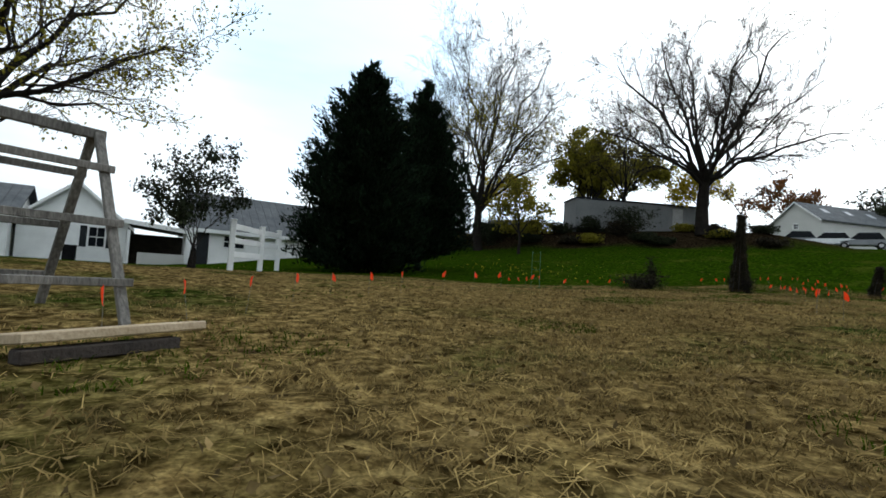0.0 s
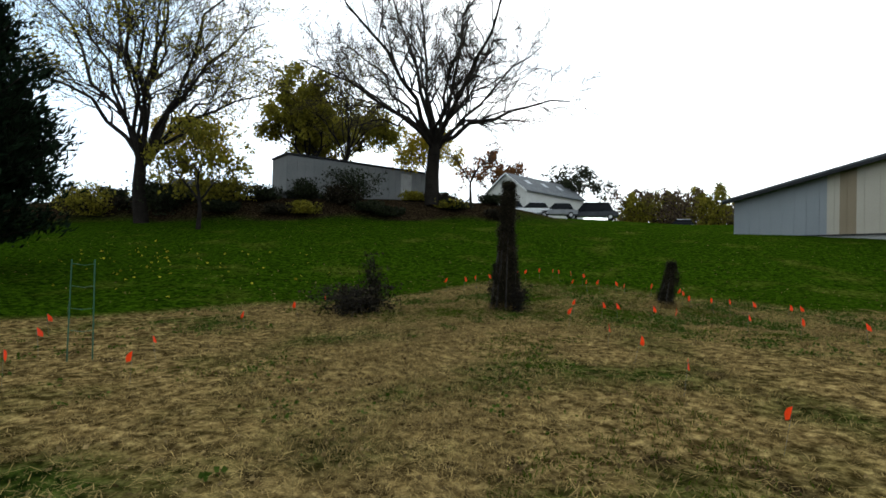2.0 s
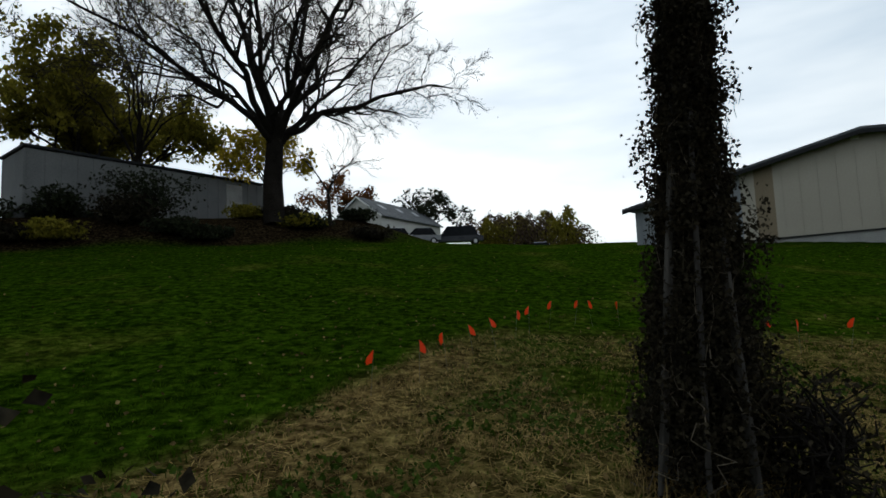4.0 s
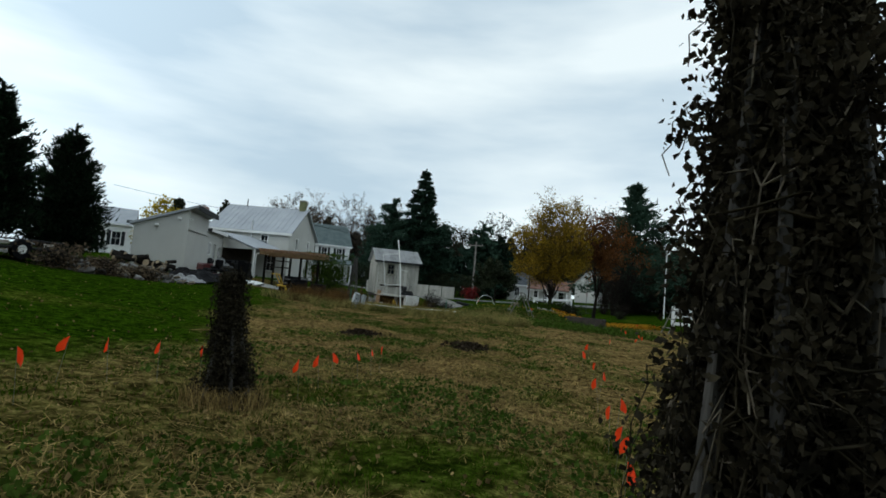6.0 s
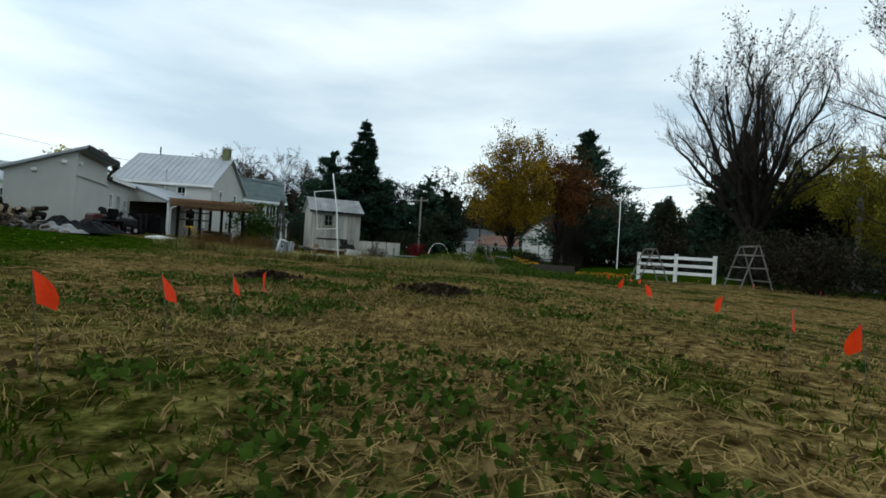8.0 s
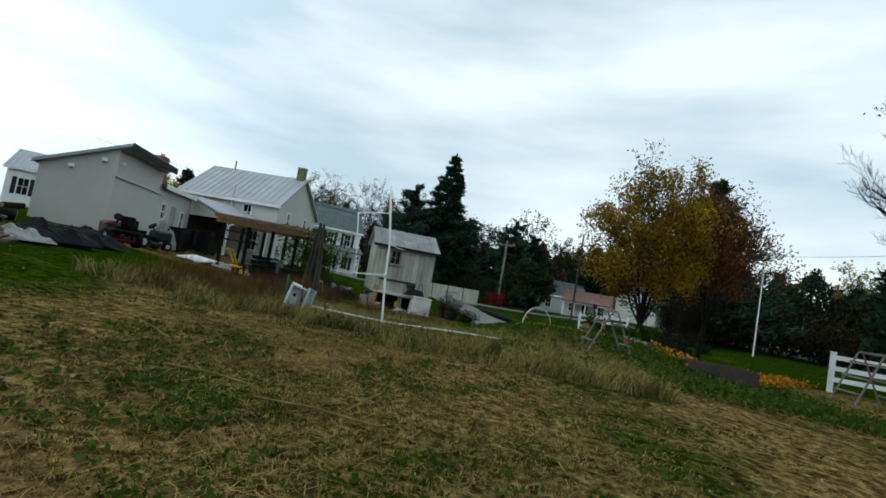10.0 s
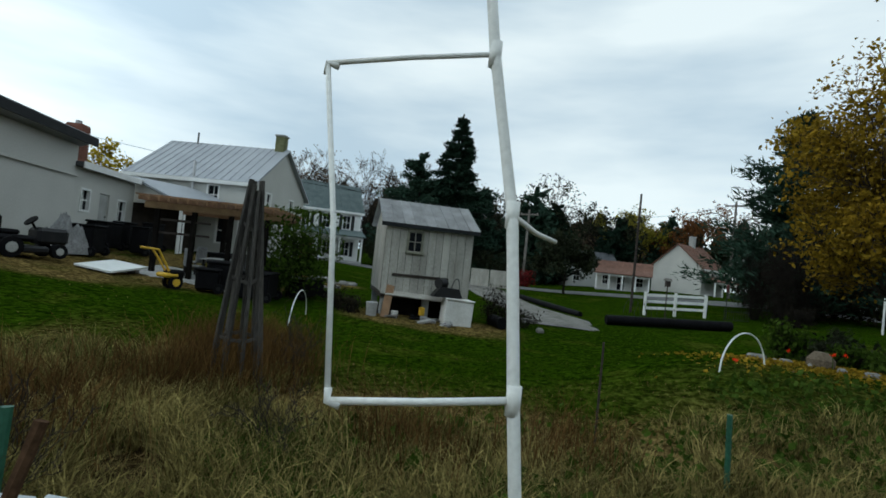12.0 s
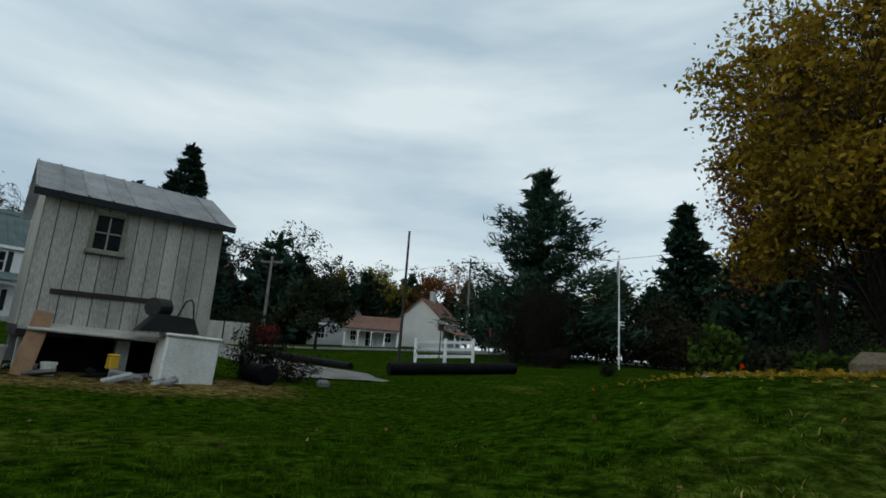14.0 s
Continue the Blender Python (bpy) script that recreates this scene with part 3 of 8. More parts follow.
# ---- garden shed ----
def shed():
    """An old board shed on blocks, its front turned to the field."""
    t = thing("garden_shed", pose(34.42, 9.55, -0.62, 0, 0, -71.5), "old whitewashed board shed with a tin roof, raised on blocks", "shed")
    w, d, floor, eave, ridge = 2.74, 3.3, 0.92, 3.06, 3.84
    # front wall boards, with a window opening
    rnd = random.Random(4)
    x = 0.0
    widths = [0.20, 0.26, 0.24, 0.22, 0.27, 0.21, 0.25, 0.23, 0.26, 0.22, 0.28, 0.26]
    k = w / sum(widths)
    win = (0.72, 1.10, 2.22, 2.78)
    for wd in widths:
        wd *= k
        a, b = x + 0.007, x + wd - 0.007
        dz = rnd.uniform(-0.02, 0.02)
        if b > win[0] and a < win[1]:
            part("board", box((a, -0.022 + rnd.uniform(-0.004, 0.004), floor - 0.05 + dz), (b, 0.0, win[2])), M["old_white"], t)
            part("board", box((a, -0.022, win[3]), (b, 0.0, eave)), M["old_white"], t)
        else:
            part("board", box((a, -0.022 + rnd.uniform(-0.004, 0.004), floor - 0.05 + dz), (b, 0.0, eave)), M["old_white"], t)
        x += wd
    bm = bmesh.new()
    add_box(bm, (0.0, 0.0, floor), (win[0], 0.06, eave))
    add_box(bm, (win[1], 0.0, floor), (w, 0.06, eave))
    add_box(bm, (win[0], 0.0, floor), (win[1], 0.06, win[2]))
    add_box(bm, (win[0], 0.0, win[3]), (win[1], 0.06, eave))
    part("front_wall", bm, M["dark_wood"], t, "dark gaps between the boards")
    gable = [(0.06, floor), (d, floor), (d, eave), (d / 2, ridge - 0.08), (0.06, eave)]
    for xx in (0.0, w - 0.05):
        g = prism(gable, 0, 0.05)
        bmesh.ops.transform(g, matrix=Matrix(((0, 1, 0, xx), (1, 0, 0, 0), (0, 0, 1, 0), (0, 0, 0, 1))), verts=g.verts)
        bmesh.ops.recalc_face_normals(g, faces=g.faces)
        part("side_wall", g, M["old_white"], t)
    part("back_wall", box((0.05, d - 0.05, floor), (w - 0.05, d, eave)), M["old_white"], t)
    part("floor_deck", box((0.0, 0.0, floor - 0.16), (w, d, floor - 0.002)), M["dark_wood"], t, "dark floor joists")
    wi = part("window", box((win[0], 0.02, win[2]), (win[1], 0.035, win[3])), M["glass"], t, "four dark panes")
    for lo, hi in (((win[0] - 0.07, -0.05, win[2] - 0.02), (win[0], 0.03, win[3] + 0.06)), ((win[1], -0.05, win[2] - 0.02), (win[1] + 0.07, 0.03, win[3] + 0.06)), ((win[0] - 0.10, -0.09, win[2] - 0.09), (win[1] + 0.10, 0.0, win[2] - 0.02)), ((win[0], -0.05, win[3]), (win[1], 0.03, win[3] + 0.06))):
        part("window_frame", box(lo, hi, 0.008), M["olive_frame"], wi, "peeling olive-white frame")
    part("glazing_bar", box(((win[0] + win[1]) / 2 - 0.012, -0.005, win[2]), ((win[0] + win[1]) / 2 + 0.012, 0.018, win[3])), M["old_white"], wi)
    part("glazing_bar", box((win[0], -0.006, (win[2] + win[3]) / 2 - 0.012), (win[1], 0.017, (win[2] + win[3]) / 2 + 0.012)), M["old_white"], wi)
    part("rail", box((0.30, -0.06, 1.42), (2.05, -0.024, 1.50), 0.006), M["dark_wood"], t, "dark horizontal rail")
    # tin roof sheets
    over, half = 0.16, d / 2
    rise = (ridge - eave) / half
    for side in (0, 1):
        n_sheet = 9
        sw = (w + 0.34) / n_sheet
        for i in range(n_sheet):
            a = -0.17 + i * sw
            bm = bmesh.new()
            lift = rnd.uniform(0.0, 0.012)
            y0, y1 = (-over, half) if side == 0 else (d + over, half)
            z0, z1 = eave - over * rise, ridge
            vs = []
            for px, extra in ((a, 0.022), (a + 0.03, 0.022), (a + 0.045, 0.0), (a + sw - 0.012, 0.0), (a + sw, 0.015)):
                vs.append([bm.verts.new((px, y0, z0 + extra + lift + 0.03)), bm.verts.new((px, y1, z1 + extra + lift + 0.03))])
            for p, q in zip(vs, vs[1:]):
                bm.faces.new((p[0], q[0], q[1], p[1]))
            bmesh.ops.solidify(bm, geom=bm.faces, thickness=0.006)
            part("roof_sheet", bm, M["tin_roof"], t, "" if i else "dull tin sheet with rust marks")
    part("fascia", box((-0.17, -over - 0.025, eave - over * rise - 0.09), (w + 0.17, -over, eave - over * rise + 0.03), 0.004), M["dark_trim"], t, "dark weathered eaves board")
    # near-black sheet drawn in for the shade of the open crawl space
    part("crawl_shade", box((0.06, 0.55, -0.3), (w - 0.06, 0.62, floor - 0.165)), M["black_wood"], t, "dark sheet standing for the shade under the floor")
    for x in (0.15, 1.45, 2.7):
        for y in (0.2, d - 0.3):
            part("block", box((x - 0.1, y - 0.1, -0.15), (x + 0.1, y + 0.1, floor - 0.16), 0.01), M["concrete"], t)
    part("skirt_board", plank((0.12, -0.16, 0.92), (2.25, -0.20, 0.82), 0.34, 0.03, (0, 1, 0.35), 0.004), M["old_white"], t, "sagging pale board under the wall")
    return t


shed()


# ---- houses ----
def wall_with_holes(w, h, holes, thick=0.2):
    """A wall in x and z, its outer face at y = 0, with rectangular openings (x0, x1, z0, z1): one closed mesh."""
    xs = sorted({0.0, w, *(v for q in holes for v in q[:2])})
    zs = sorted({0.0, h, *(v for q in holes for v in q[2:])})
    solid = {(i, k) for i in range(len(xs) - 1) for k in range(len(zs) - 1)
             if not any(q[0] < (xs[i] + xs[i + 1]) / 2 < q[1] and q[2] < (zs[k] + zs[k + 1]) / 2 < q[3] for q in holes)}
    bm = bmesh.new()
    corner = {}

    def at_corner(i, k, y):
        if (i, k, y) not in corner:
            corner[i, k, y] = bm.verts.new((xs[i], y, zs[k]))
        return corner[i, k, y]

    for i, k in sorted(solid):
        ring = ((i, k), (i + 1, k), (i + 1, k + 1), (i, k + 1))
        bm.faces.new([at_corner(a, b, 0.0) for a, b in ring])
        bm.faces.new([at_corner(a, b, thick) for a, b in reversed(ring)])
        for (a, b), (c, d), beyond in ((ring[0], ring[1], (i, k - 1)), (ring[1], ring[2], (i + 1, k)), (ring[2], ring[3], (i, k + 1)), (ring[3], ring[0], (i - 1, k))):
            if beyond not in solid:
                bm.faces.new([at_corner(a, b, thick), at_corner(c, d, thick), at_corner(c, d, 0.0), at_corner(a, b, 0.0)])
    bmesh.ops.recalc_face_normals(bm, faces=bm.faces)
    return bm


def turned(bm, m):
    bmesh.ops.transform(bm, matrix=m, verts=bm.verts)
    return bm


def put_window(t, m, x0, x1, z0, z1, shutters=None, sill=True):
    """A sash window in an opening of a wall that lies in x and z of m."""
    wi = part("window", turned(box((x0, 0.09, z0), (x1, 0.11, z1)), m), M["glass"], t, "dark reflecting panes")
    f = 0.06
    bm = bmesh.new()
    add_box(bm, (x0 - f, -0.04, z0 - f), (x0 + 0.02, 0.12, z1 + f))
    add_box(bm, (x1 - 0.02, -0.04, z0 - f), (x1 + f, 0.12, z1 + f))
    add_box(bm, (x0 + 0.02, -0.04, z1 - 0.02), (x1 - 0.02, 0.12, z1 + f))
    add_box(bm, (x0 + 0.02, -0.04, z0 - f), (x1 - 0.02, 0.12, z0 + 0.02))
    part("window_frame", turned(bm, m), M["white_paint"], wi)
    part("sash_bar", turned(box((x0 + 0.02, 0.05, (z0 + z1) / 2 - 0.025), (x1 - 0.02, 0.088, (z0 + z1) / 2 + 0.025)), m), M["white_paint"], wi)
    part("sash_bar", turned(box(((x0 + x1) / 2 - 0.015, 0.06, z0 + 0.02), ((x0 + x1) / 2 + 0.015, 0.086, z1 - 0.02)), m), M["white_paint"], wi)
    if shutters:
        sw = (x1 - x0) * 0.42
        for a in (x0 - f - sw - 0.02, x1 + f + 0.02):
            part("shutter", turned(box((a, -0.05, z0 - 0.04), (a + sw, -0.004, z1 + 0.04), 0.01), m), M[shutters], wi, "dark louvred shutter")


def house(name, m, w, d, eave, ridge, label, roof="shingle", wall="siding", along="x", windows=(), gable_windows=(), shutters=None, over=0.3, category="house", lap=False):
    """A house: its front wall on the x axis faces -y, the gable wall at x = 0 or, where the ridge runs along y, the front itself."""
    t = thing(name, m, label, category)
    part("front_wall", wall_with_holes(w, eave, [q[:4] for q in windows]), M[wall], t)
    for q in windows:
        put_window(t, Matrix(), *q[:4], shutters)
    side = Matrix(((0, 1, 0, 0), (-1, 0, 0, d), (0, 0, 1, 0), (0, 0, 0, 1)))
    other = Matrix(((0, -1, 0, w), (1, 0, 0, 0), (0, 0, 1, 0), (0, 0, 0, 1)))
    back = Matrix(((-1, 0, 0, w), (0, -1, 0, d), (0, 0, 1, 0), (0, 0, 0, 1)))
    part("side_wall", turned(wall_with_holes(d - 0.4, eave, [(a - 0.2, b - 0.2, c, e) for a, b, c, e in gable_windows]), Matrix(((0, 1, 0, 0), (-1, 0, 0, d - 0.2), (0, 0, 1, 0), (0, 0, 0, 1)))), M[wall], t)
    for a, b, c, e in gable_windows:
        put_window(t, side, a, b, c, e, shutters)
    part("side_wall", turned(wall_with_holes(d - 0.4, eave, [(a, b, c, e) for a, b, c, e in gable_windows]), Matrix(((0, -1, 0, w), (1, 0, 0, 0.2), (0, 0, 1, 0), (0, 0, 0, 1)))), M[wall], t)
    for a, b, c, e in gable_windows:
        put_window(t, other @ Matrix.Translation((0.2, 0, 0)), a, b, c, e, shutters)
    part("back_wall", turned(wall_with_holes(w, eave, []), back), M[wall], t)
    if lap:
        z = 0.35
        while z < eave - 0.1:
            segs, x = [], 0.0
            for q in sorted(windows):
                if q[2] - 0.1 < z < q[3] + 0.1:
                    gap = (q[1] - q[0]) * 0.42 + 0.1 if shutters else 0.08
                    segs.append((x, q[0] - gap))
                    x = q[1] + gap
            segs.append((x, w))
            for a, b in segs:
                if b > a:
                    part("lap_edge", box((a, -0.018, z), (b, -0.002, z + 0.02)), M[wall], t)
            z += 0.24
    if along == "x":
        tri = [(0.0, eave), (d, eave), (d / 2, ridge)]
        for x0, x1 in ((0.0, 0.2), (w - 0.2, w)):
            g = prism(tri, x0, x1)
            part("gable", turned(g, Matrix(((0, 1, 0, 0), (1, 0, 0, 0), (0, 0, 1, 0), (0, 0, 0, 1)))), M[wall], t)
        rise = (ridge - eave) / (d / 2)
        for s in (0, 1):
            y0 = -over if s == 0 else d + over
            z0 = eave - over * rise
            bm = prism([(y0, z0), (d / 2, ridge), (d / 2, ridge + 0.12), (y0, z0 + 0.12)], -over, w + over)
            r = part("roof", turned(bm, Matrix(((0, 1, 0, 0), (1, 0, 0, 0), (0, 0, 1, 0), (0, 0, 0, 1)))), M[roof], t, "%s roof" % roof.replace("_", " "))
            part("fascia", box((-over, y0 - 0.02 if s == 0 else y0, z0 - 0.10), (w + over, y0 if s == 0 else y0 + 0.02, z0 + 0.1)), M["white_paint"], r)
            if s == 0:
                count = int((w + 2 * over) / 0.45)
                for i in range(count):
                    x = -over + 0.2 + i * 0.45
                    part("seam", plank((x, y0, z0 + 0.13), (x, d / 2, ridge + 0.13), 0.03, 0.035, (1, 0, 0)), M[roof], r)
    else:
        tri = [(0.0, eave), (w, eave), (w / 2, ridge)]
        for y0, y1 in ((0.0, 0.2), (d - 0.2, d)):
            part("gable", prism(tri, y0, y1), M[wall], t)
        rise = (ridge - eave) / (w / 2)
        for x0 in (-over, w + over):
            z0 = eave - over * rise
            r = part("roof", prism([(x0, z0), (w / 2, ridge), (w / 2, ridge + 0.12), (x0, z0 + 0.12)], -over, d + over), M[roof], t, "%s roof" % roof.replace("_", " "))
            part("barge_board", prism([(x0, z0 - 0.08), (w / 2, ridge - 0.08), (w / 2, ridge + 0.10), (x0, z0 + 0.10)], -over - 0.03, -over), M["white_paint"], r)
    return t


def porch(t, x0, x1, depth, height, base, roof="shingle", posts=3, floor=0.3):
    """A porch along a house's front."""
    bm = prism([(0.0, height + 0.55), (-depth - 0.2, height), (-depth - 0.2, height + 0.1), (0.0, height + 0.67)], x0 - 0.2, x1 + 0.2)
    p = part("porch_roof", turned(bm, Matrix(((0, 1, 0, 0), (1, 0, 0, 0), (0, 0, 1, 0), (0, 0, 0, 1)))), M[roof], t)
    part("beam", box((x0, -depth, height - 0.2), (x1, -depth + 0.15, height), 0.01), M["white_paint"], p)
    for i in range(posts):
        x = x0 + 0.1 + (x1 - x0 - 0.2) * i / (posts - 1)
        part("post", box((x - 0.07, -depth + 0.01, floor), (x + 0.07, -depth + 0.14, height - 0.2), 0.01), M["white_paint"], p)
    part("deck", box((x0, -depth, base), (x1, 0.0, floor), 0.01), M["concrete"], p)


def chimney(t, x, y, z0, z1, size, mat_name, label):
    c = part("chimney", box((x - size / 2, y - size / 2, z0), (x + size / 2, y + size / 2, z1), 0.02), M[mat_name], t, label)
    part("cap", box((x - size / 2 - 0.05, y - size / 2 - 0.05, z1), (x + size / 2 + 0.05, y + size / 2 + 0.05, z1 + 0.1), 0.02), M["concrete"], c)


# farmhouse with a steep pale metal roof; its eaves face the field
fh = house("farmhouse", pose(45.1, 26.35, 0.55, 0, 0, -90), 7.1, 7.2, 3.95, 6.38, "two-storey pale farmhouse with a steep light metal roof", "pale_roof", "siding",
           windows=[(1.0, 1.6, 2.6, 3.6), (4.6, 5.2, 2.6, 3.6), (2.6, 3.3, 0.6, 1.9), (5.3, 6.0, 0.6, 1.9)], gable_windows=[(1.4, 2.0, 2.6, 3.6), (4.6, 5.2, 2.6, 3.6)], over=0.25)
chimney(fh, 6.75, 3.6, 5.8, 7.25, 0.55, "moss_stone", "mossy grey-green stone chimney")
part("stove_pipe", rod((3.8, -0.15, 2.3), (3.8, -0.15, 4.8), 0.07), M["tin_roof"], fh, "thin metal flue")
part("roof_vent", rod((1.5, 3.5, 6.3), (1.5, 3.5, 7.1), 0.05), M["dark_trim"], fh)

h2 = house("second_house", pose(64.2, 24.9, 0.25, 0, 0, -62), 6.4, 6.0, 5.0, 7.6, "white two-storey house with a green-grey roof and porch", "green_shingle", "white_paint",
           windows=[(0.9, 1.6, 3.2, 4.5), (2.8, 3.5, 3.2, 4.5), (4.7, 5.4, 3.2, 4.5), (1.0, 1.7, 0.7, 2.0), (3.0, 3.8, 0.7, 2.0), (4.8, 5.5, 0.7, 2.0)], shutters="dark_trim", over=0.25)
porch(h2, 0.0, 6.4, 1.8, 2.5, -0.2, "green_shingle", 4)

pw = house("porch_house", pose(80.5, -17.6, 0.25, 0, 0, -45), 6.2, 6.0, 3.5, 6.1, "white wing with a brown roof and a dark porch", "brown_shingle", "siding",
           windows=[(0.8, 1.5, 1.9, 3.0), (2.4, 3.1, 1.9, 3.0), (4.0, 4.7, 1.9, 3.0)], over=0.25)
porch(pw, 0.0, 6.2, 1.6, 2.0, -0.2, "brown_shingle", 4)
chimney(pw, 3.4, 3.0, 5.6, 7.3, 0.6, "concrete", "pale block chimney")
lw = house("low_cottage", pose(78.5, -5.5, 0.0, 0, 0, -106), 5.6, 4.5, 2.2, 3.4, "low white cottage with a carport roof", "brown_shingle", "siding",
           windows=[(0.6, 1.2, 0.8, 1.8), (2.2, 3.0, 0.1, 1.9), (4.2, 4.9, 0.8, 1.8)], over=0.25)
porch(lw, 0.0, 5.6, 1.6, 1.95, -0.1, "brown_shingle", 5)
house("grey_cottage", pose(84.0, -2.6, -0.2, 0, 0, -80), 7.0, 6.0, 2.8, 4.8, "pale grey cottage among dark trees", "shingle", "siding",
           windows=[(1.2, 2.0, 1.0, 2.2), (4.4, 5.2, 1.0, 2.2)], along="x", over=0.25)
house("far_white_house", pose(56.5, 52.0, 1.6, 0, 0, -58), 9.0, 7.0, 3.6, 5.6, "far white house with a pale roof beyond the lawn", "pale_roof", "white_paint",
           windows=[(1.0, 1.9, 1.0, 2.6), (3.0, 3.9, 1.0, 2.6), (5.0, 5.9, 1.0, 2.6), (7.0, 7.9, 1.0, 2.6)], shutters="dark_trim", over=0.3)
for x, y, a, w in ((88.0, 14.0, -84, 7.0), (90.0, -34.0, -110, 8.0), (60.0, -46.0, -140, 8.0)):
    house("street_house", pose(x, y, gz(x, y), 0, 0, a), w, 6.5, 3.2, 5.4, "pale house seen between the street trees", "shingle", "white_paint",
          windows=[(1.0, 1.8, 1.0, 2.3), (4.2, 5.0, 1.0, 2.3)], over=0.25)


def workshop():
    """A tall workshop with one sloping roof, and a low wing with a door."""
    t = thing("workshop", pose(31.8, 20.63, 0.75, 0, 0, 16), "tall pale workshop with a single sloping roof", "building")
    high, low, back, length = 3.52, 2.4, 2.7, 5.3
    part("front_wall", wall_with_holes(length, high, []), M["siding"], t)
    part("ledge", box((0.0, -0.09, 2.36), (length, -0.004, 2.45), 0.01), M["siding"], t)
    side = prism([(0.0, 0.0), (back, 0.0), (back, low), (0.0, high)], 0.0, 0.2)
    sm = Matrix(((0, 1, 0, 0), (1, 0, 0, 0.2), (0, 0, 1, 0), (0, 0, 0, 1)))
    part("side_wall", turned(side, sm), M["siding"], t)
    other = prism([(0.0, 0.0), (back, 0.0), (back, low), (0.0, high)], length - 0.2, length)
    part("side_wall", turned(other, sm), M["siding"], t)
    part("back_wall", box((0.2, back, 0.0), (length - 0.2, back + 0.2, low)), M["siding"], t)
    slope = (high - low) / back
    bm = prism([(-0.55, high + 0.55 * slope + 0.02), (back + 0.4, low - 0.2 * slope + 0.02), (back + 0.4, low - 0.2 * slope + 0.16), (-0.55, high + 0.55 * slope + 0.16)], -0.2, length + 0.2)
    part("roof", turned(bm, Matrix(((0, 1, 0, 0), (1, 0, 0, 0), (0, 0, 1, 0), (0, 0, 0, 1)))), M["pale_roof"], t, "pale roof with a dark soffit")
    part("soffit", box((-0.2, -0.56, high + 0.06), (length + 0.2, -0.5, high + 0.36)), M["dark_trim"], t, "dark eaves board")
    for x, y, z in ((0.35, -0.14, 3.0),):
        part("floodlight", box((x - 0.09, y, z - 0.07), (x + 0.09, 0.0, z + 0.07), 0.02), M["white_paint"], t)
    part("floodlight", box((-0.14, 1.6, 2.4), (0.0, 1.8, 2.55), 0.02), M["white_paint"], t)
    part("floodlight", box((-0.14, 0.4, 2.9), (0.0, 0.6, 3.05), 0.02), M["white_paint"], t)
    w = thing("workshop_wing", pose(36.9, 22.1, 0.75, 0, 0, 14), "low pale wing with a door and two dark windows", "building")
    holes = [(0.5, 1.1, 1.15, 1.95), (1.9, 2.7, 0.05, 1.95), (3.4, 4.1, 0.9, 1.8)]
    part("front_wall", wall_with_holes(4.9, 2.75, holes), M["siding"], w)
    put_window(w, Matrix(), *holes[0])
    put_window(w, Matrix(), *holes[2])
    d = part("door", box((1.94, 0.06, 0.06), (2.66, 0.11, 1.93), 0.01), M["concrete"], w, "plain grey door")
    part("handle", rod((2.56, 0.0, 1.0), (2.56, 0.06, 1.0), 0.03), M["black_metal"], d)
    part("side_wall", box((4.7, 0.2, 0.0), (4.9, 5.0, 2.75)), M["siding"], w)
    part("roof", box((-0.1, -0.3, 2.75), (5.1, 5.2, 2.95), 0.03), M["shingle"], w, "flat dark roof edge")
    part("eaves_board", box((-0.1, -0.33, 2.72), (5.1, -0.302, 2.97)), M["white_paint"], w)
    c = part("chimney", box((1.0, 0.5, 2.95), (1.6, 1.1, 4.55), 0.02), M["brick"], w, "red brick chimney")
    for i in range(15):
        part("brick", box((0.985, 0.485, 3.0 + i * 0.10), (1.615, 1.115, 3.075 + i * 0.10), 0.006), M["brick"], c)
    part("flue", rod((1.3, 0.8, 4.55), (1.3, 0.8, 4.7), 0.12), M["tin_roof"], c)
    # lean-to porch between the wing and the farmhouse
    p = thing("back_porch", pose(41.5, 22.0, 0.6, 0, 0, -20), "small lean-to porch with a pale roof and dark inside", "porch")
    part("roof", turned(prism([(-1.9, 2.1), (1.8, 3.2), (1.8, 3.3), (-1.9, 2.2)], -0.2, 3.6), Matrix(((0, 1, 0, 0), (1, 0, 0, 0), (0, 0, 1, 0), (0, 0, 0, 1)))), M["pale_roof"], p)
    part("gable_board", turned(prism([(-1.8, 2.05), (1.8, 2.05), (1.8, 3.15)], -0.1, 0.0), Matrix(((0, 1, 0, 0), (1, 0, 0, 0), (0, 0, 1, 0), (0, 0, 0, 1)))), M["siding"], p)
    # dark wood colour here stands for the shade under the porch roof
    part("back_wall", box((-0.1, 1.6, -0.2), (3.5, 1.8, 3.0)), M["dark_wood"], p, "inside wall coloured dark for the shade within")
    for x in (0.0, 3.3):
        part("post", box((x - 0.06, -1.8, -0.2), (x + 0.06, -1.68, 2.1), 0.01), M["white_paint"], p)
    part("downpipe", curve_tube([(0.5, -1.9, 2.1), (0.5, -1.95, 1.9), (0.1, -1.85, 1.7), (0.1, -1.85, -0.1)], 0.05), M["white_paint"], p)


workshop()


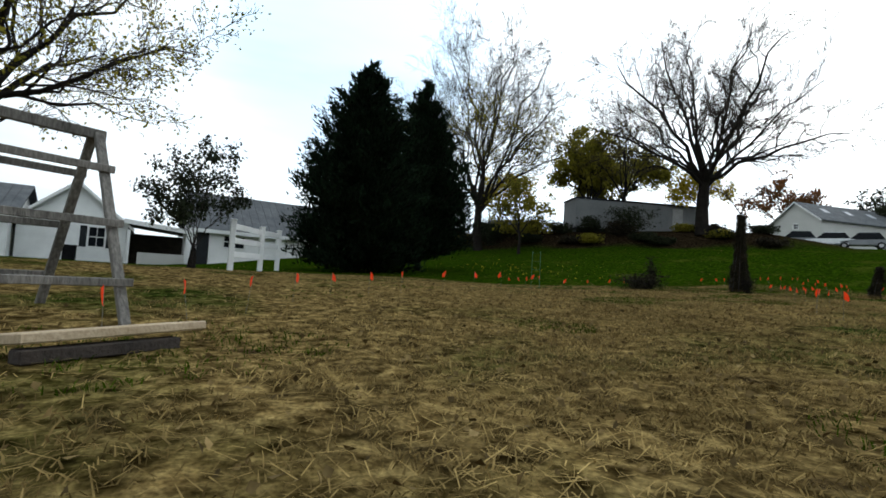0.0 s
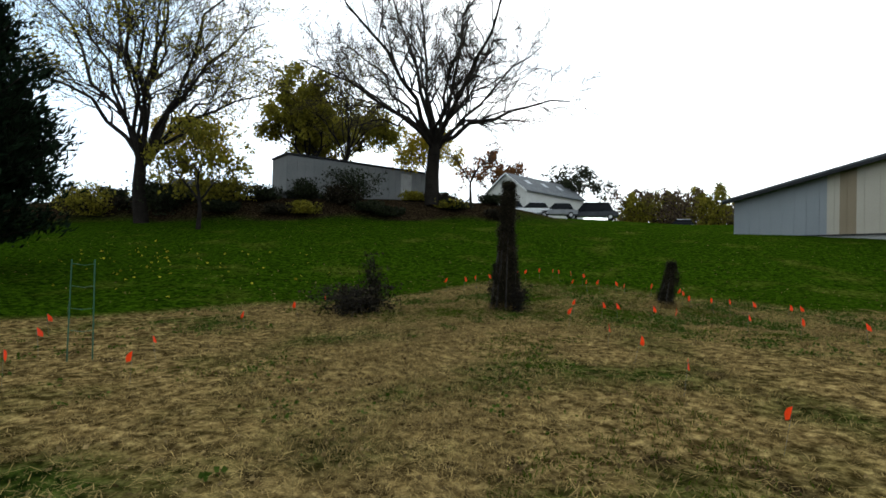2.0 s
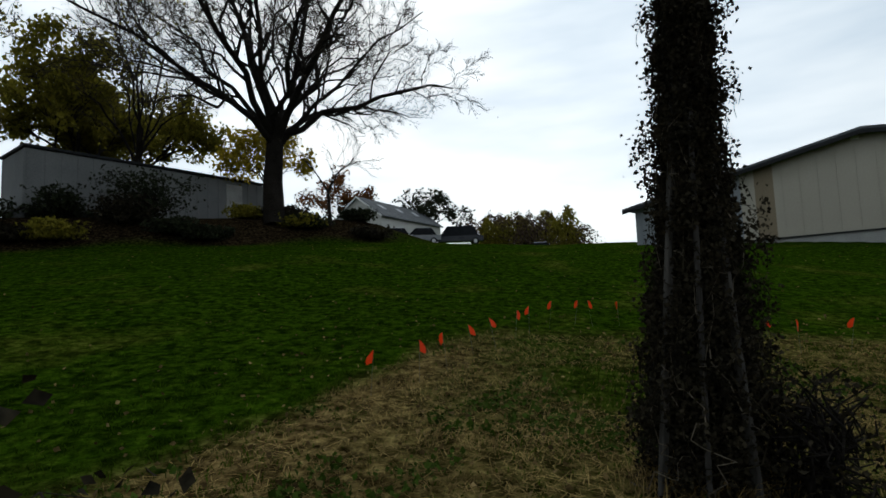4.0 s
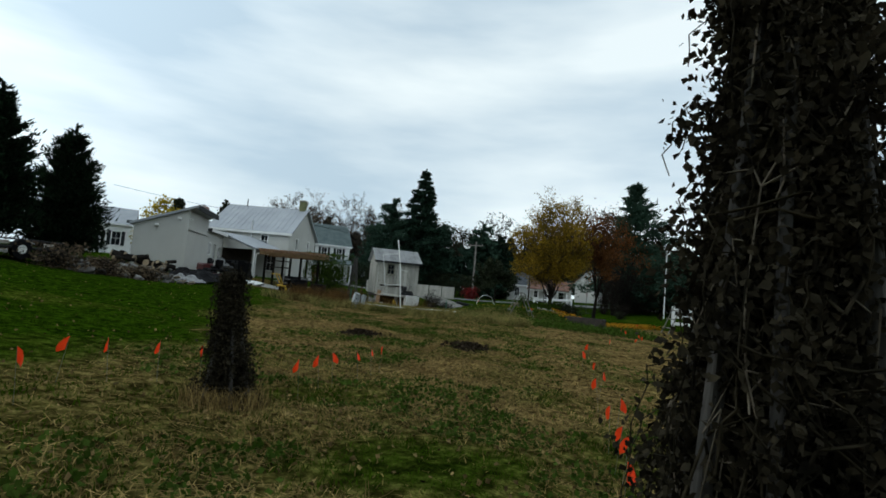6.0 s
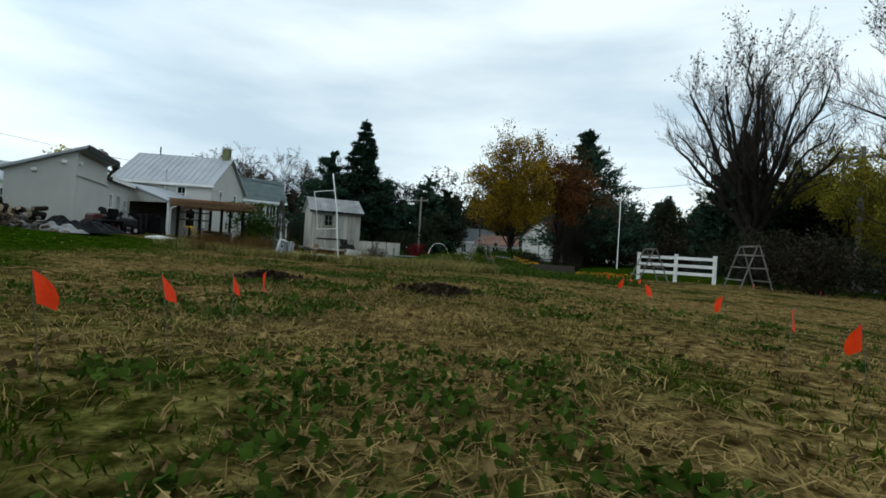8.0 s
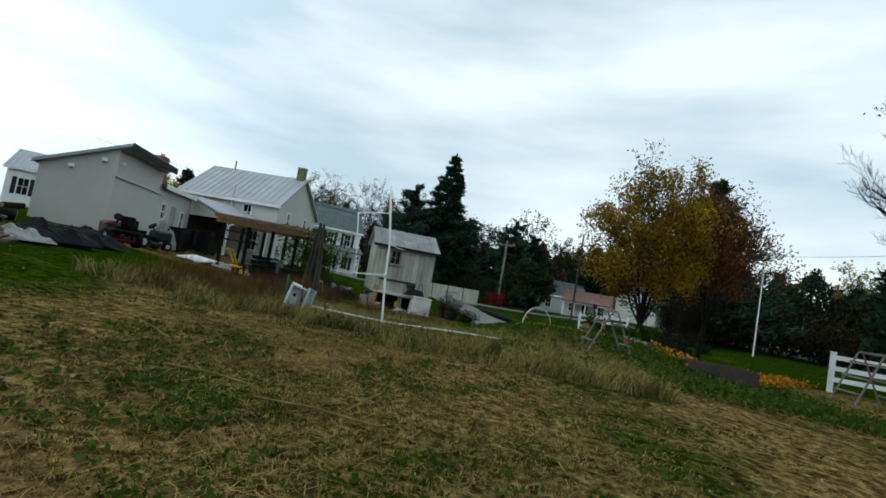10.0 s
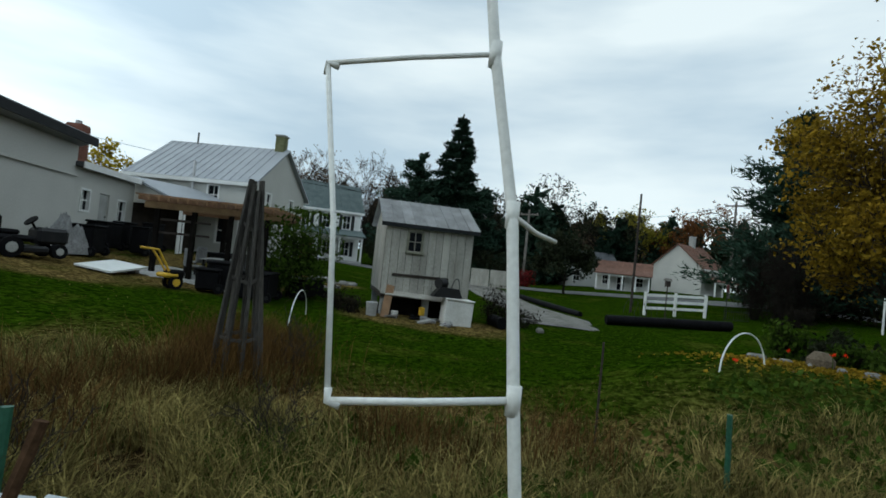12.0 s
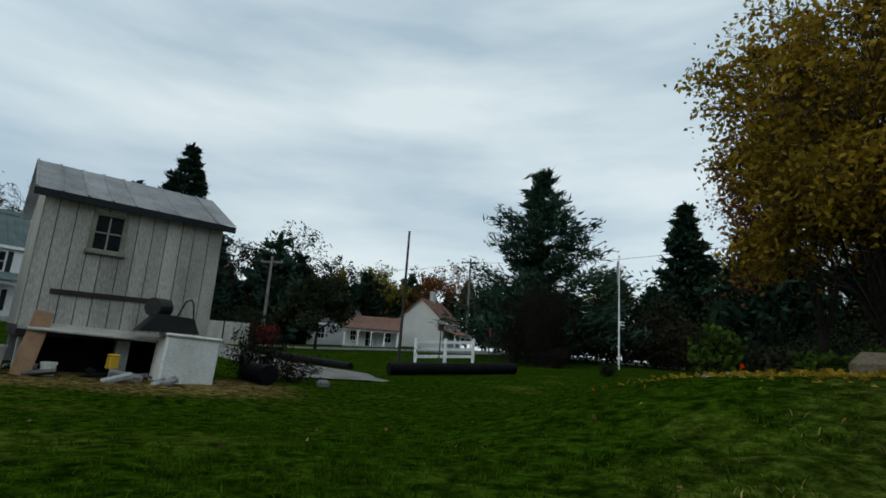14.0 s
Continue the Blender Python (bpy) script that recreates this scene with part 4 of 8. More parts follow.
def pergola():
    t = thing("pergola", pose(33.9, 16.7, gz(35, 15.5), 0, 0, -80), "dark-posted pergola with a brown slatted roof over the patio", "pergola")
    L, D, H = 3.5, 2.9, 2.10
    for x in (0.1, 1.2, 2.3, L - 0.1):
        for y in (0.1, D - 0.1):
            part("post", box((x - 0.07, y - 0.07, -0.6), (x + 0.07, y + 0.07, H), 0.01), M["black_wood"], t)
    for y in (0.1, D - 0.1):
        part("beam", box((-0.3, y - 0.05, H), (L + 0.3, y + 0.05, H + 0.2), 0.01), M["tan_beam" if y < 1 else "aged_brown"], t)
    for i in range(15):
        x = -0.2 + i * (L + 0.4) / 14
        part("rafter", box((x - 0.03, -0.5, H + 0.2), (x + 0.03, D + 0.5, H + 0.34), 0.008), M["aged_brown"], t)
    for i in range(9):
        y = -0.4 + i * (D + 0.8) / 8
        part("slat", box((-0.35, y - 0.03, H + 0.34), (L + 0.35, y + 0.03, H + 0.38)), M["aged_brown"], t)
    part("lattice_rail", box((0.2, 0.06, 1.35), (1.7, 0.12, 1.42)), M["dark_wood"], t)
    part("lattice_rail", box((0.2, 0.06, 1.75), (1.7, 0.12, 1.82)), M["dark_wood"], t)


pergola()

# houses and garage behind the start
house("ranch_house", pose(-24.3, -18.0, -0.2, 0, 0, 90), 5.2, 9.0, 2.25, 4.5, "white gabled ranch house with dark shutters", "shingle", "white_paint", along="y",
           windows=[(3.3, 4.1, 0.85, 2.0)], shutters="dark_trim", over=0.35, lap=True)
house("ranch_house_wing", pose(-23.4, -29.8, -0.2, 0, 0, 90), 11.6, 8.0, 2.35, 4.2, "white lapped house wing with shuttered windows", "shingle", "white_paint",
           windows=[(9.4, 10.4, 0.85, 2.0), (5.5, 6.5, 0.85, 2.0)], shutters="dark_trim", over=0.4, lap=True)
gr = house("garage", pose(-18.6, -9.7, -0.1, 0, 0, 90), 9.5, 7.0, 2.1, 4.3, "long white garage with a dark shingle roof", "shingle", "white_paint",
           windows=[(1.5, 2.6, 1.1, 1.75), (5.9, 6.8, 0.8, 1.6)], shutters=None, over=0.3)
# no opening is cut: a dark slab stands for the doorway's inner shade
part("door", box((0.15, -0.05, 0.0), (0.75, -0.004, 1.95), 0.01), M["dark_trim"], gr, "dark slab standing for the shade in an open doorway")
cp = thing("breezeway", pose(-23.6, -12.8, -0.2, 0, 0, 90), "open breezeway with a white sloping roof edge", "carport")
part("roof", turned(prism([(-0.2, 2.45), (3.9, 2.05), (3.9, 2.2), (-0.2, 2.6)], -0.2, 5.0), Matrix()), M["shingle"], cp)
part("fascia", prism([(-0.2, 2.35), (3.9, 1.95), (3.9, 2.22), (-0.2, 2.62)], -0.24, -0.204), M["white_paint"], cp)
# wall coloured dark to give the breezeway its inner shade
part("back_wall", box((0.0, 4.6, 0.0), (3.8, 4.8, 2.0)), M["dark_wood"], cp, "inside wall coloured dark for the shade within")
for x in (0.1, 3.6):
    part("post", box((x - 0.07, -0.1, -0.1), (x + 0.07, 0.04, 2.0), 0.01), M["white_paint"], cp)
part("low_wall", box((0.6, 0.0, 0.0), (3.2, 0.12, 0.7), 0.01), M["siding"], cp)
bn = thing("dustbin", pose(-22.9, -15.4, -0.2), "dark plastic bin beside the house wall", "bin")
part("body", box((-0.3, -0.3, 0), (0.3, 0.3, 0.75), 0.04), M["black"], bn)
part("lid", box((-0.33, -0.33, 0.75), (0.33, 0.33, 0.83), 0.03), M["black"], bn)

# house at the end of the drive, south of the field
sh = house("south_house", pose(29.5, -26.5, -0.3, 0, 0, 190), 7.5, 7.0, 2.5, 4.2, "white single-storey house with a dark porch roof", "shingle", "white_paint",
           windows=[(1.0, 1.9, 0.9, 2.0), (4.6, 5.5, 0.9, 2.0)], shutters="dark_trim", over=0.4)
porch(sh, 0.5, 7.0, 1.8, 2.2, -0.2, "shingle", 4)


def trailer(x, y, a, w, h, z):
    t = thing("storage_trailer", pose(x, y, z, 0, 0, a), "long pale storage trailer on the wooded bank", "trailer")
    part("body", box((0, 0, 0.5), (w, 2.5, 0.5 + h), 0.05), M["trailer_grey"], t, "ribbed pale metal body")
    for i in range(int(w / 0.5)):
        part("rib", box((i * 0.5 + 0.1, -0.03, 0.55), (i * 0.5 + 0.16, 0.0, 0.45 + h)), M["trailer_grey"], t)
    part("roof_edge", box((-0.05, -0.06, 0.5 + h), (w + 0.05, 2.56, 0.62 + h), 0.02), M["dark_trim"], t)
    part("door", box((w - 2.0, -0.04, 0.7), (w - 1.2, -0.002, 0.3 + h)), M["concrete"], t)
    part("skirt", box((0.1, 0.1, -0.6), (w - 0.1, 2.4, 0.5)), M["dark_trim"], t)


trailer(-14.7, 14.7, 66, 9.5, 2.1, 3.9)
house("bank_shed", pose(-25.5, 15.0, 3.6, 0, 0, 50), 2.2, 2.5, 1.6, 2.2, "small white shed among the trees", "dark_trim", "white_paint", windows=[], over=0.15, category="shed")
fg = house("hill_house", pose(-19.3, 51.9, 6.2, 0, 0, -16), 5.8, 13.0, 2.9, 5.0, "long grey gabled house on the hilltop", "shingle", "siding", along="y",
           windows=[(2.6, 3.2, 2.0, 2.55)], over=0.3)
for i, y in enumerate((2.5, 6.0, 9.5)):
    rise = (5.0 - 2.9) / 2.9
    part("roof_light", plank((2.9 + 1.0, y, 5.0 - 1.0 * rise + 0.15), (2.9 + 1.7, y, 5.0 - 1.7 * rise + 0.15), 0.8, 0.04, (0, 1, 0)), M["pale_roof"], fg, "pale roof light")


# ---- trees ----
def tubes(segs, sides):
    """Tapered tubes for segments (a, b, ra, rb) as one array of vertices and quads."""
    if not len(segs):
        return np.zeros((0, 3)), np.zeros((0, 4), int)
    s = np.asarray(segs, float)
    a, b, ra, rb = s[:, :3], s[:, 3:6], s[:, 6], s[:, 7]
    d = b - a
    d /= np.linalg.norm(d, axis=1, keepdims=True) + 1e-9
    ref = np.where(np.abs(d[:, 2:3]) < 0.9, np.array([[0.0, 0, 1]]), np.array([[1.0, 0, 0]]))
    u = np.cross(d, ref)
    u /= np.linalg.norm(u, axis=1, keepdims=True) + 1e-9
    v = np.cross(d, u)
    ang = np.arange(sides) * 2 * math.pi / sides
    ring = u[:, None] * np.cos(ang)[None, :, None] + v[:, None] * np.sin(ang)[None, :, None]
    lo, hi = a[:, None] + ring * ra[:, None, None], b[:, None] + ring * rb[:, None, None]
    verts = np.concatenate([lo, hi], 1).reshape(-1, 3)
    base = (np.arange(len(s)) * 2 * sides)[:, None]
    k = np.arange(sides)
    j = (k + 1) % sides
    f = np.stack([base + k, base + j, base + sides + j, base + sides + k], -1).reshape(-1, 4)
    return verts, f


def leaf_cards(points, size, rng, droop=0.3, slim=0.6):
    """Small bent leaves, each of two triangles folded along the midrib."""
    p = np.asarray(points, float)
    n = len(p)
    d = rng.normal(size=(n, 3))
    d[:, 2] -= droop
    d /= np.linalg.norm(d, axis=1, keepdims=True)
    q = np.cross(d, rng.normal(size=(n, 3)))
    q /= np.linalg.norm(q, axis=1, keepdims=True) + 1e-9
    up = np.cross(d, q)
    s = size * rng.uniform(0.6, 1.3, (n, 1))
    tip = p + d * s
    mid = p + d * s * 0.45
    left, right = mid + q * s * slim * 0.5 + up * s * 0.12, mid - q * s * slim * 0.5 + up * s * 0.12
    verts = np.stack([p, left, tip, right], 1).reshape(-1, 3)
    base = (np.arange(n) * 4)[:, None]
    f = np.concatenate([base + [[0, 2, 1]], base + [[0, 3, 2]]], 1).reshape(-1, 3)
    return verts, f


def branching(rng, height, trunk_r, fork, spread, levels, kids, shrink, up, first_len, wander=0.12, twig_r=0.006, crown=None):
    """Segments of a broad-leaved tree from its foot, and the tips of its twigs."""
    thick, thin, tips = [], [], []

    def grow(p, d, length, r, level):
        steps = 3 if level < 3 else 2
        for i in range(steps):
            d = d + rng.normal(0, wander, 3) + np.array([0, 0, up * (0.5 if level else 0.0)])
            d /= np.linalg.norm(d)
            q = p + d * length / steps
            r2 = max(r * 0.86, twig_r)
            (thick if r > 0.03 else thin).append((*p, *q, r, r2))
            p, r = q, r2
            if level >= 2 and i < steps - 1 and level < levels and rng.random() < 0.92:
                side(p, d, length, r, level + 1)
        if level >= levels:
            tips.append(p)
            return
        n = kids if level else fork
        for k in range(n):
            side(p, d, length, r, level + 1, k, n)

    def side(p, d, length, r, level, k=0, n=1):
        q = np.cross(d, rng.normal(size=3))
        q /= np.linalg.norm(q) + 1e-9
        if level == 1 and n > 1:
            a = 2 * math.pi * k / n + rng.uniform(-0.3, 0.3)
            q = np.array([math.cos(a), math.sin(a), 0.0])
        s = spread * rng.uniform(0.7, 1.25)
        e = d * math.cos(s) + q * math.sin(s)
        grow(p, e / np.linalg.norm(e), length * shrink * rng.uniform(0.75, 1.15), max(r * (0.78 if level < 4 else 0.66), twig_r), level)

    grow(np.zeros(3), np.array([0.0, 0, 1]), first_len, trunk_r, 0)
    top = max(s[5] for s in thin + thick)
    k = height / top
    wide = k
    if crown:
        wide = crown / np.percentile(np.hypot(np.array(tips)[:, 0], np.array(tips)[:, 1]), 97)
    stretch = np.array([wide, wide, k] * 2)
    scale = lambda ss: [(*(np.array(s[:6]) * stretch), s[6], s[7]) for s in ss]
    return scale(thick), scale(thin), np.array(tips) * stretch[:3]


def broad_tree(name, x, y, height, label, seed, trunk_r=0.22, fork=4, spread=0.55, levels=6, kids=2, shrink=0.78, up=0.06, first=2.0, leaves=0, leaf=("green_leaf", 0.12), low_only=None, bark="bark", sink=0.1, z=None, wander=0.12, twig="twig", category="tree", twig_r=0.006, crown=None):
    """A broad-leaved tree: trunk and limbs, twigs, and what leaves are left."""
    rng = np.random.default_rng(seed)
    thick, thin, tips = branching(rng, height, trunk_r, fork, spread, levels, kids, shrink, up, first, wander, twig_r, crown)
    t = thing(name, pose(x, y, (gz(x, y) if z is None else z) - sink, 0, 0, seed * 37 % 360), label, category)
    v, f = tubes(thick, 7)
    raw("trunk", v, f, M[bark], t, "dark trunk and limbs", smooth=True)
    v, f = tubes(thin, 3)
    raw("twig_mass", v, f, M[twig], t)
    if leaves:
        pts = tips
        if low_only is not None:
            pts = tips[(tips[:, 2] > low_only[0] * height) & (tips[:, 2] < low_only[1] * height)]
        if len(pts):
            pick = pts[rng.integers(0, len(pts), leaves)] + rng.normal(0, 0.10 + 0.01 * height, (leaves, 3))
            v, f = leaf_cards(pick, leaf[1], rng)
            raw("leaf_mass", v, f, M[leaf[0]], t)
    return t


def limb_tree(name, x, y, height, crown, clear, label, seed, trunk_r=0.4, limbs=8, upright=0.3, leaves=0, leaf=("green_leaf", 0.12), leaf_zone=(0.0, 1.2), bark="bark", sink=0.1, stems=1, levels=4, twig_r=0.008, category="tree", kids=(9, 8, 6), lowest=0.0, twin=0.0):
    """A bare broad-leaved tree: long arching limbs that reach a rounded crown, each with branches and twigs along it. clear: share of the height below the crown."""
    rng = np.random.default_rng(seed)
    thick, thin, tips = [], [], []

    def limb(p, end, r, level, lift):
        n = 7 if level == 1 else (5 if level == 2 else 3)
        length = np.linalg.norm(end - p)
        knee = p + (end - p) * 0.45 + np.array([0, 0, lift * length])
        pts = []
        for k in range(n + 1):
            u = k / n
            q = (1 - u) ** 2 * p + 2 * u * (1 - u) * knee + u * u * end
            pts.append(q + (rng.normal(0, (0.016 if level == 1 else 0.035) * length, 3) if 0 < k else 0))
        for k in range(n):
            r0, r1 = max(r * (1 - 0.8 * k / n), twig_r), max(r * (1 - 0.8 * (k + 1) / n), twig_r * 0.8)
            (thick if r0 > 0.03 else thin).append((*pts[k], *pts[k + 1], r0, r1))
        tips.append(pts[-1])
        if level >= levels:
            return
        count = kids[level - 1]
        for i in range(count):
            u = 0.22 + 0.76 * (i + rng.uniform(0, 0.8)) / count
            k = min(int(u * n), n - 1)
            q = pts[k] + (pts[k + 1] - pts[k]) * (u * n - k)
            d = (pts[k + 1] - pts[k]) / (np.linalg.norm(pts[k + 1] - pts[k]) + 1e-9)
            s = np.cross(d, rng.normal(size=3))
            s /= np.linalg.norm(s) + 1e-9
            a = rng.uniform(0.3, 0.75) if upright > 0.9 else rng.uniform(0.5, 1.0)
            e = d * math.cos(a) + s * math.sin(a) + np.array([0, 0, 0.5 if upright > 0.9 else 0.22 * upright + 0.05])
            L = length * rng.uniform(0.34, 0.62) * (1.0 - 0.45 * u)
            limb(q, q + e / np.linalg.norm(e) * L, max(r * (1 - 0.8 * u) * (0.42 if upright > 0.9 else 0.55), twig_r), level + 1, rng.uniform(-0.02, 0.12))

    fork_z = clear * height
    top = np.array([rng.normal(0, 0.02), rng.normal(0, 0.02), 1.0]) * fork_z
    for st in range(stems):
        foot = np.array([0.0, 0, 0]) if stems == 1 else np.array([math.cos(st * 2.4), math.sin(st * 2.4), 0]) * trunk_r * 1.2
        head = top + np.array([twin * 0.8, twin * 0.6, 0.0]) * (1 - 2 * st)
        mid = (foot + head) / 2 + rng.normal(0, 0.03 * height * clear, 3)
        thick.append((*foot, *mid, trunk_r * 1.12, trunk_r * 0.95))
        thick.append((*mid, *head, trunk_r * 0.95, trunk_r * 0.8))
    for i in range(limbs):
        a = 2 * math.pi * (i * 0.618 + rng.uniform(-0.06, 0.06))
        e = lowest + (1 - lowest) * ((i + 0.5) / limbs) ** 0.8
        out = crown * math.sqrt(max(0.05, 1 - (e * 0.97) ** 2)) * rng.uniform(0.72, 1.0)
        zz = fork_z + (height - fork_z) * (0.18 + 0.82 * e) * rng.uniform(0.93, 1.03)
        start = top * rng.uniform(0.82, 1.0) + (np.array([twin * 0.8, twin * 0.6, 0.0]) * (0.92 - 1.84 * (i % 2)) if twin else 0)
        limb(start, np.array([math.cos(a) * out, math.sin(a) * out, zz]), trunk_r * rng.uniform(0.26, 0.40), 1, 0.12 if upright > 0.9 else upright * (0.2 + 0.25 * (1 - e)))
    t = thing(name, pose(x, y, gz(x, y) - sink), label, category)
    v, f = tubes(thick, 7)
    raw("trunk", v, f, M[bark], t, "dark trunk and limbs", smooth=True)
    v, f = tubes(thin, 3)
    raw("twig_mass", v, f, M["twig"], t)
    if leaves:
        pts = np.array(tips)
        pts = pts[(pts[:, 2] > leaf_zone[0] * height) & (pts[:, 2] < leaf_zone[1] * height)]
        pick = pts[rng.integers(0, len(pts), leaves)] + rng.normal(0, 0.05 + 0.012 * height, (leaves, 3))
        v, f = leaf_cards(pick, leaf[1], rng)
        raw("leaf_mass", v, f, M[leaf[0]], t)
    return t


def sprays(rng, centers, direction, length, width, fold=0.25):
    """Flat fans of foliage: two bent triangles each."""
    n = len(centers)
    d = direction / (np.linalg.norm(direction, axis=1, keepdims=True) + 1e-9)
    q = np.cross(d, rng.normal(size=(n, 3)))
    q /= np.linalg.norm(q, axis=1, keepdims=True) + 1e-9
    up = np.cross(d, q)
    L = length * rng.uniform(0.55, 1.35, (n, 1))
    W = width * rng.uniform(0.6, 1.3, (n, 1))
    a = centers - d * L * 0.4
    tip = centers + d * L * 0.6
    l, r = centers + q * W * 0.5 + up * W * fold, centers - q * W * 0.5 + up * W * fold
    verts = np.stack([a, l, tip, r], 1).reshape(-1, 3)
    base = (np.arange(n) * 4)[:, None]
    return verts, np.concatenate([base + [[0, 2, 1]], base + [[0, 3, 2]]], 1).reshape(-1, 3)


def conifer(name, x, y, height, radius, label, seed, mat_name="cedar", count=9000, bare=0.06, shape=0.85, ragged=0.25, up=0.5, length=0.42, width=0.16, whorls=0, sink=0.1, trunk_r=0.16, clear=None, z=None):
    """A conifer: trunk, boughs, and fans of foliage along the boughs. whorls: bough tiers, 0 for a dense crown."""
    rng = np.random.default_rng(seed)
    t = thing(name, pose(x, y, (gz(x, y) if z is None else z) - sink, 0, 0, seed * 53 % 360), label, "tree")
    boughs, cen, dirs = [], [], []
    n_b = (170 if count < 20000 else 520) if not whorls else whorls * 8
    per = max(4, count // n_b)
    for i in range(n_b):
        if whorls:
            h = bare + (1 - bare) * ((i // 8) + rng.uniform(-0.25, 0.25)) / whorls
            a = (i % 8) * math.pi / 4 + rng.uniform(-0.35, 0.35)
        else:
            h = bare + (1 - bare) * (1 - math.sqrt(rng.uniform(0, 1))) ** 0.85
            a = rng.uniform(0, 2 * math.pi)
        h = min(max(h, bare), 0.985)
        prof = (1 - h) ** shape * min(1.0, (0.84 if whorls else 0.70) + (2.0 if whorls else 1.3) * (h - bare))
        R = radius * prof * rng.uniform(1 - ragged * 1.6, 1 + ragged) + 0.12
        out = np.array([math.cos(a), math.sin(a), 0.0])
        base = np.array([0, 0, h * height - 0.15 * R])
        tip = base + out * R + np.array([0, 0, up * R * rng.uniform(0.5, 1.3) * (0.25 + 0.75 * min(1.0, h * 1.8))])
        boughs.append((*base, *tip, 0.012 + 0.03 * (1 - h), 0.006))
        m = max(3, int(per * (0.35 + 1.3 * prof)))
        s = rng.uniform(0.12 if not whorls else 0.2, 1.0, m) ** 0.7
        jit = rng.normal(0, 1, (m, 3)) * (0.08 + 0.075 * R) * (0.6 if count > 20000 and not whorls else 1.0) * np.array([1, 1, 0.7 if not whorls else 0.55])
        p = base + (tip - base) * s[:, None] + jit
        cen.append(p)
        dirs.append(np.tile(out * 0.9 + np.array([0, 0, up]), (m, 1)) + rng.normal(0, 0.55, (m, 3)))
    m = 110
    hh = rng.uniform(0.84, 1.0, m)
    rr = (0.02 + radius * 0.5 * (1 - hh)) * rng.uniform(0.2, 1.0, m)
    aa = rng.uniform(0, 2 * math.pi, m)
    top = np.stack([rr * np.cos(aa), rr * np.sin(aa), height * hh - 0.3 * length], 1)
    cen.append(top)
    dirs.append(np.tile([0, 0, 1.0], (m, 1)) + rng.normal(0, 0.4, (m, 3)))
    v, f = sprays(rng, np.concatenate(cen), np.concatenate(dirs), length, width)
    low = v[:, 2] < 0.1
    v[low, 2] = 0.1
    tv, tf = tubes([(0, 0, -0.1, 0, 0, height * 0.5, trunk_r, trunk_r * 0.6), (0, 0, height * 0.5, 0, 0, height * 0.97, trunk_r * 0.6, 0.02)] + boughs, 5)
    raw("trunk", tv, tf, M["bark"], t, "dark trunk and boughs")
    raw("foliage", v, f, M[mat_name], t)
    return t


def shrub(name, x, y, height, radius, label, seed, leaf="dark_leaf", count=2500, size=0.10, stems=9, z=None, category="bush", bare=False, sink=0.05):
    """A bush: stems from the ground with twigs and leaves in uneven clumps."""
    rng = np.random.default_rng(seed)
    t = thing(name, pose(x, y, (gz(x, y) if z is None else z) - sink), label, category)
    segs, tips = [], []
    for i in range(stems):
        a = rng.uniform(0, 2 * math.pi)
        p = np.array([0.12 * radius * math.cos(a), 0.12 * radius * math.sin(a), 0.0])
        lean = np.array([math.cos(a), math.sin(a), 0]) * rng.uniform(0.2, 1.0) * radius
        end = lean + np.array([0, 0, height * rng.uniform(0.6, 1.0)])
        prev = p
        for k in range(1, 6):
            q = p + (end - p) * k / 5 + rng.normal(0, 0.05 * radius, 3)
            segs.append((*prev, *q, 0.02 * (1 - k / 7), 0.02 * (1 - (k + 1) / 7)))
            if k > 1:
                for _ in range(4):
                    e = q + rng.normal(0, 0.28, 3) * np.array([radius, radius, height * 0.55])
                    segs.append((*q, *e, 0.007, 0.003))
                    tips.append(e)
                    for _ in range(2 if not bare else 5):
                        g = e + rng.normal(0, 0.14, 3) * np.array([radius, radius, height * 0.5])
                        segs.append((*e, *g, 0.004, 0.002))
                        tips.append(g)
            prev = q
    v, f = tubes(segs, 4)
    out = np.hypot(v[:, 0], v[:, 1])
    v[:, :2] *= np.minimum(1.0, 1.25 * radius / (out + 1e-6))[:, None]
    v[:, 2] = np.clip(v[:, 2], 0.0, height * 1.15)
    raw("stem_mass", v, f, M["bark"], t)
    if count:
        tips = np.array(tips)
        pick = tips[rng.integers(0, len(tips), count)] + rng.normal(0, 0.07 + 0.05 * radius, (count, 3))
        out = np.hypot(pick[:, 0], pick[:, 1])
        pick[:, :2] *= np.minimum(1.0, 1.25 * radius / (out + 1e-6))[:, None]
        pick[:, 2] = np.clip(pick[:, 2], 0.06, height * 1.1)
        v, f = leaf_cards(pick, size, rng)
        v[:, 2] = np.maximum(v[:, 2], 0.03)
        raw("leaf_mass", v, f, M[leaf], t)
    return t


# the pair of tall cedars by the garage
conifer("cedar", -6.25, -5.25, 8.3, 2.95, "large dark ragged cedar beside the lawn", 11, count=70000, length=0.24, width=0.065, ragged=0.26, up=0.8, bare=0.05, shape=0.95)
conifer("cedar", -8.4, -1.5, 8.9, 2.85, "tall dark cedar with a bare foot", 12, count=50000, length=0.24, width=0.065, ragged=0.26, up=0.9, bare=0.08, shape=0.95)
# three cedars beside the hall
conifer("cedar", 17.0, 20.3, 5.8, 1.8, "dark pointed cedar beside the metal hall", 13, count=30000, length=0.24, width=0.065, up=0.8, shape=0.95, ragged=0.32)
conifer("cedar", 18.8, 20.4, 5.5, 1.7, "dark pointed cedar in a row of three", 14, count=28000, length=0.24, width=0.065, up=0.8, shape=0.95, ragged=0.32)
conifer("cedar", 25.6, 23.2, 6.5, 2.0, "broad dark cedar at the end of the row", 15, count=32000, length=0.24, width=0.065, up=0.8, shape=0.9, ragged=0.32)
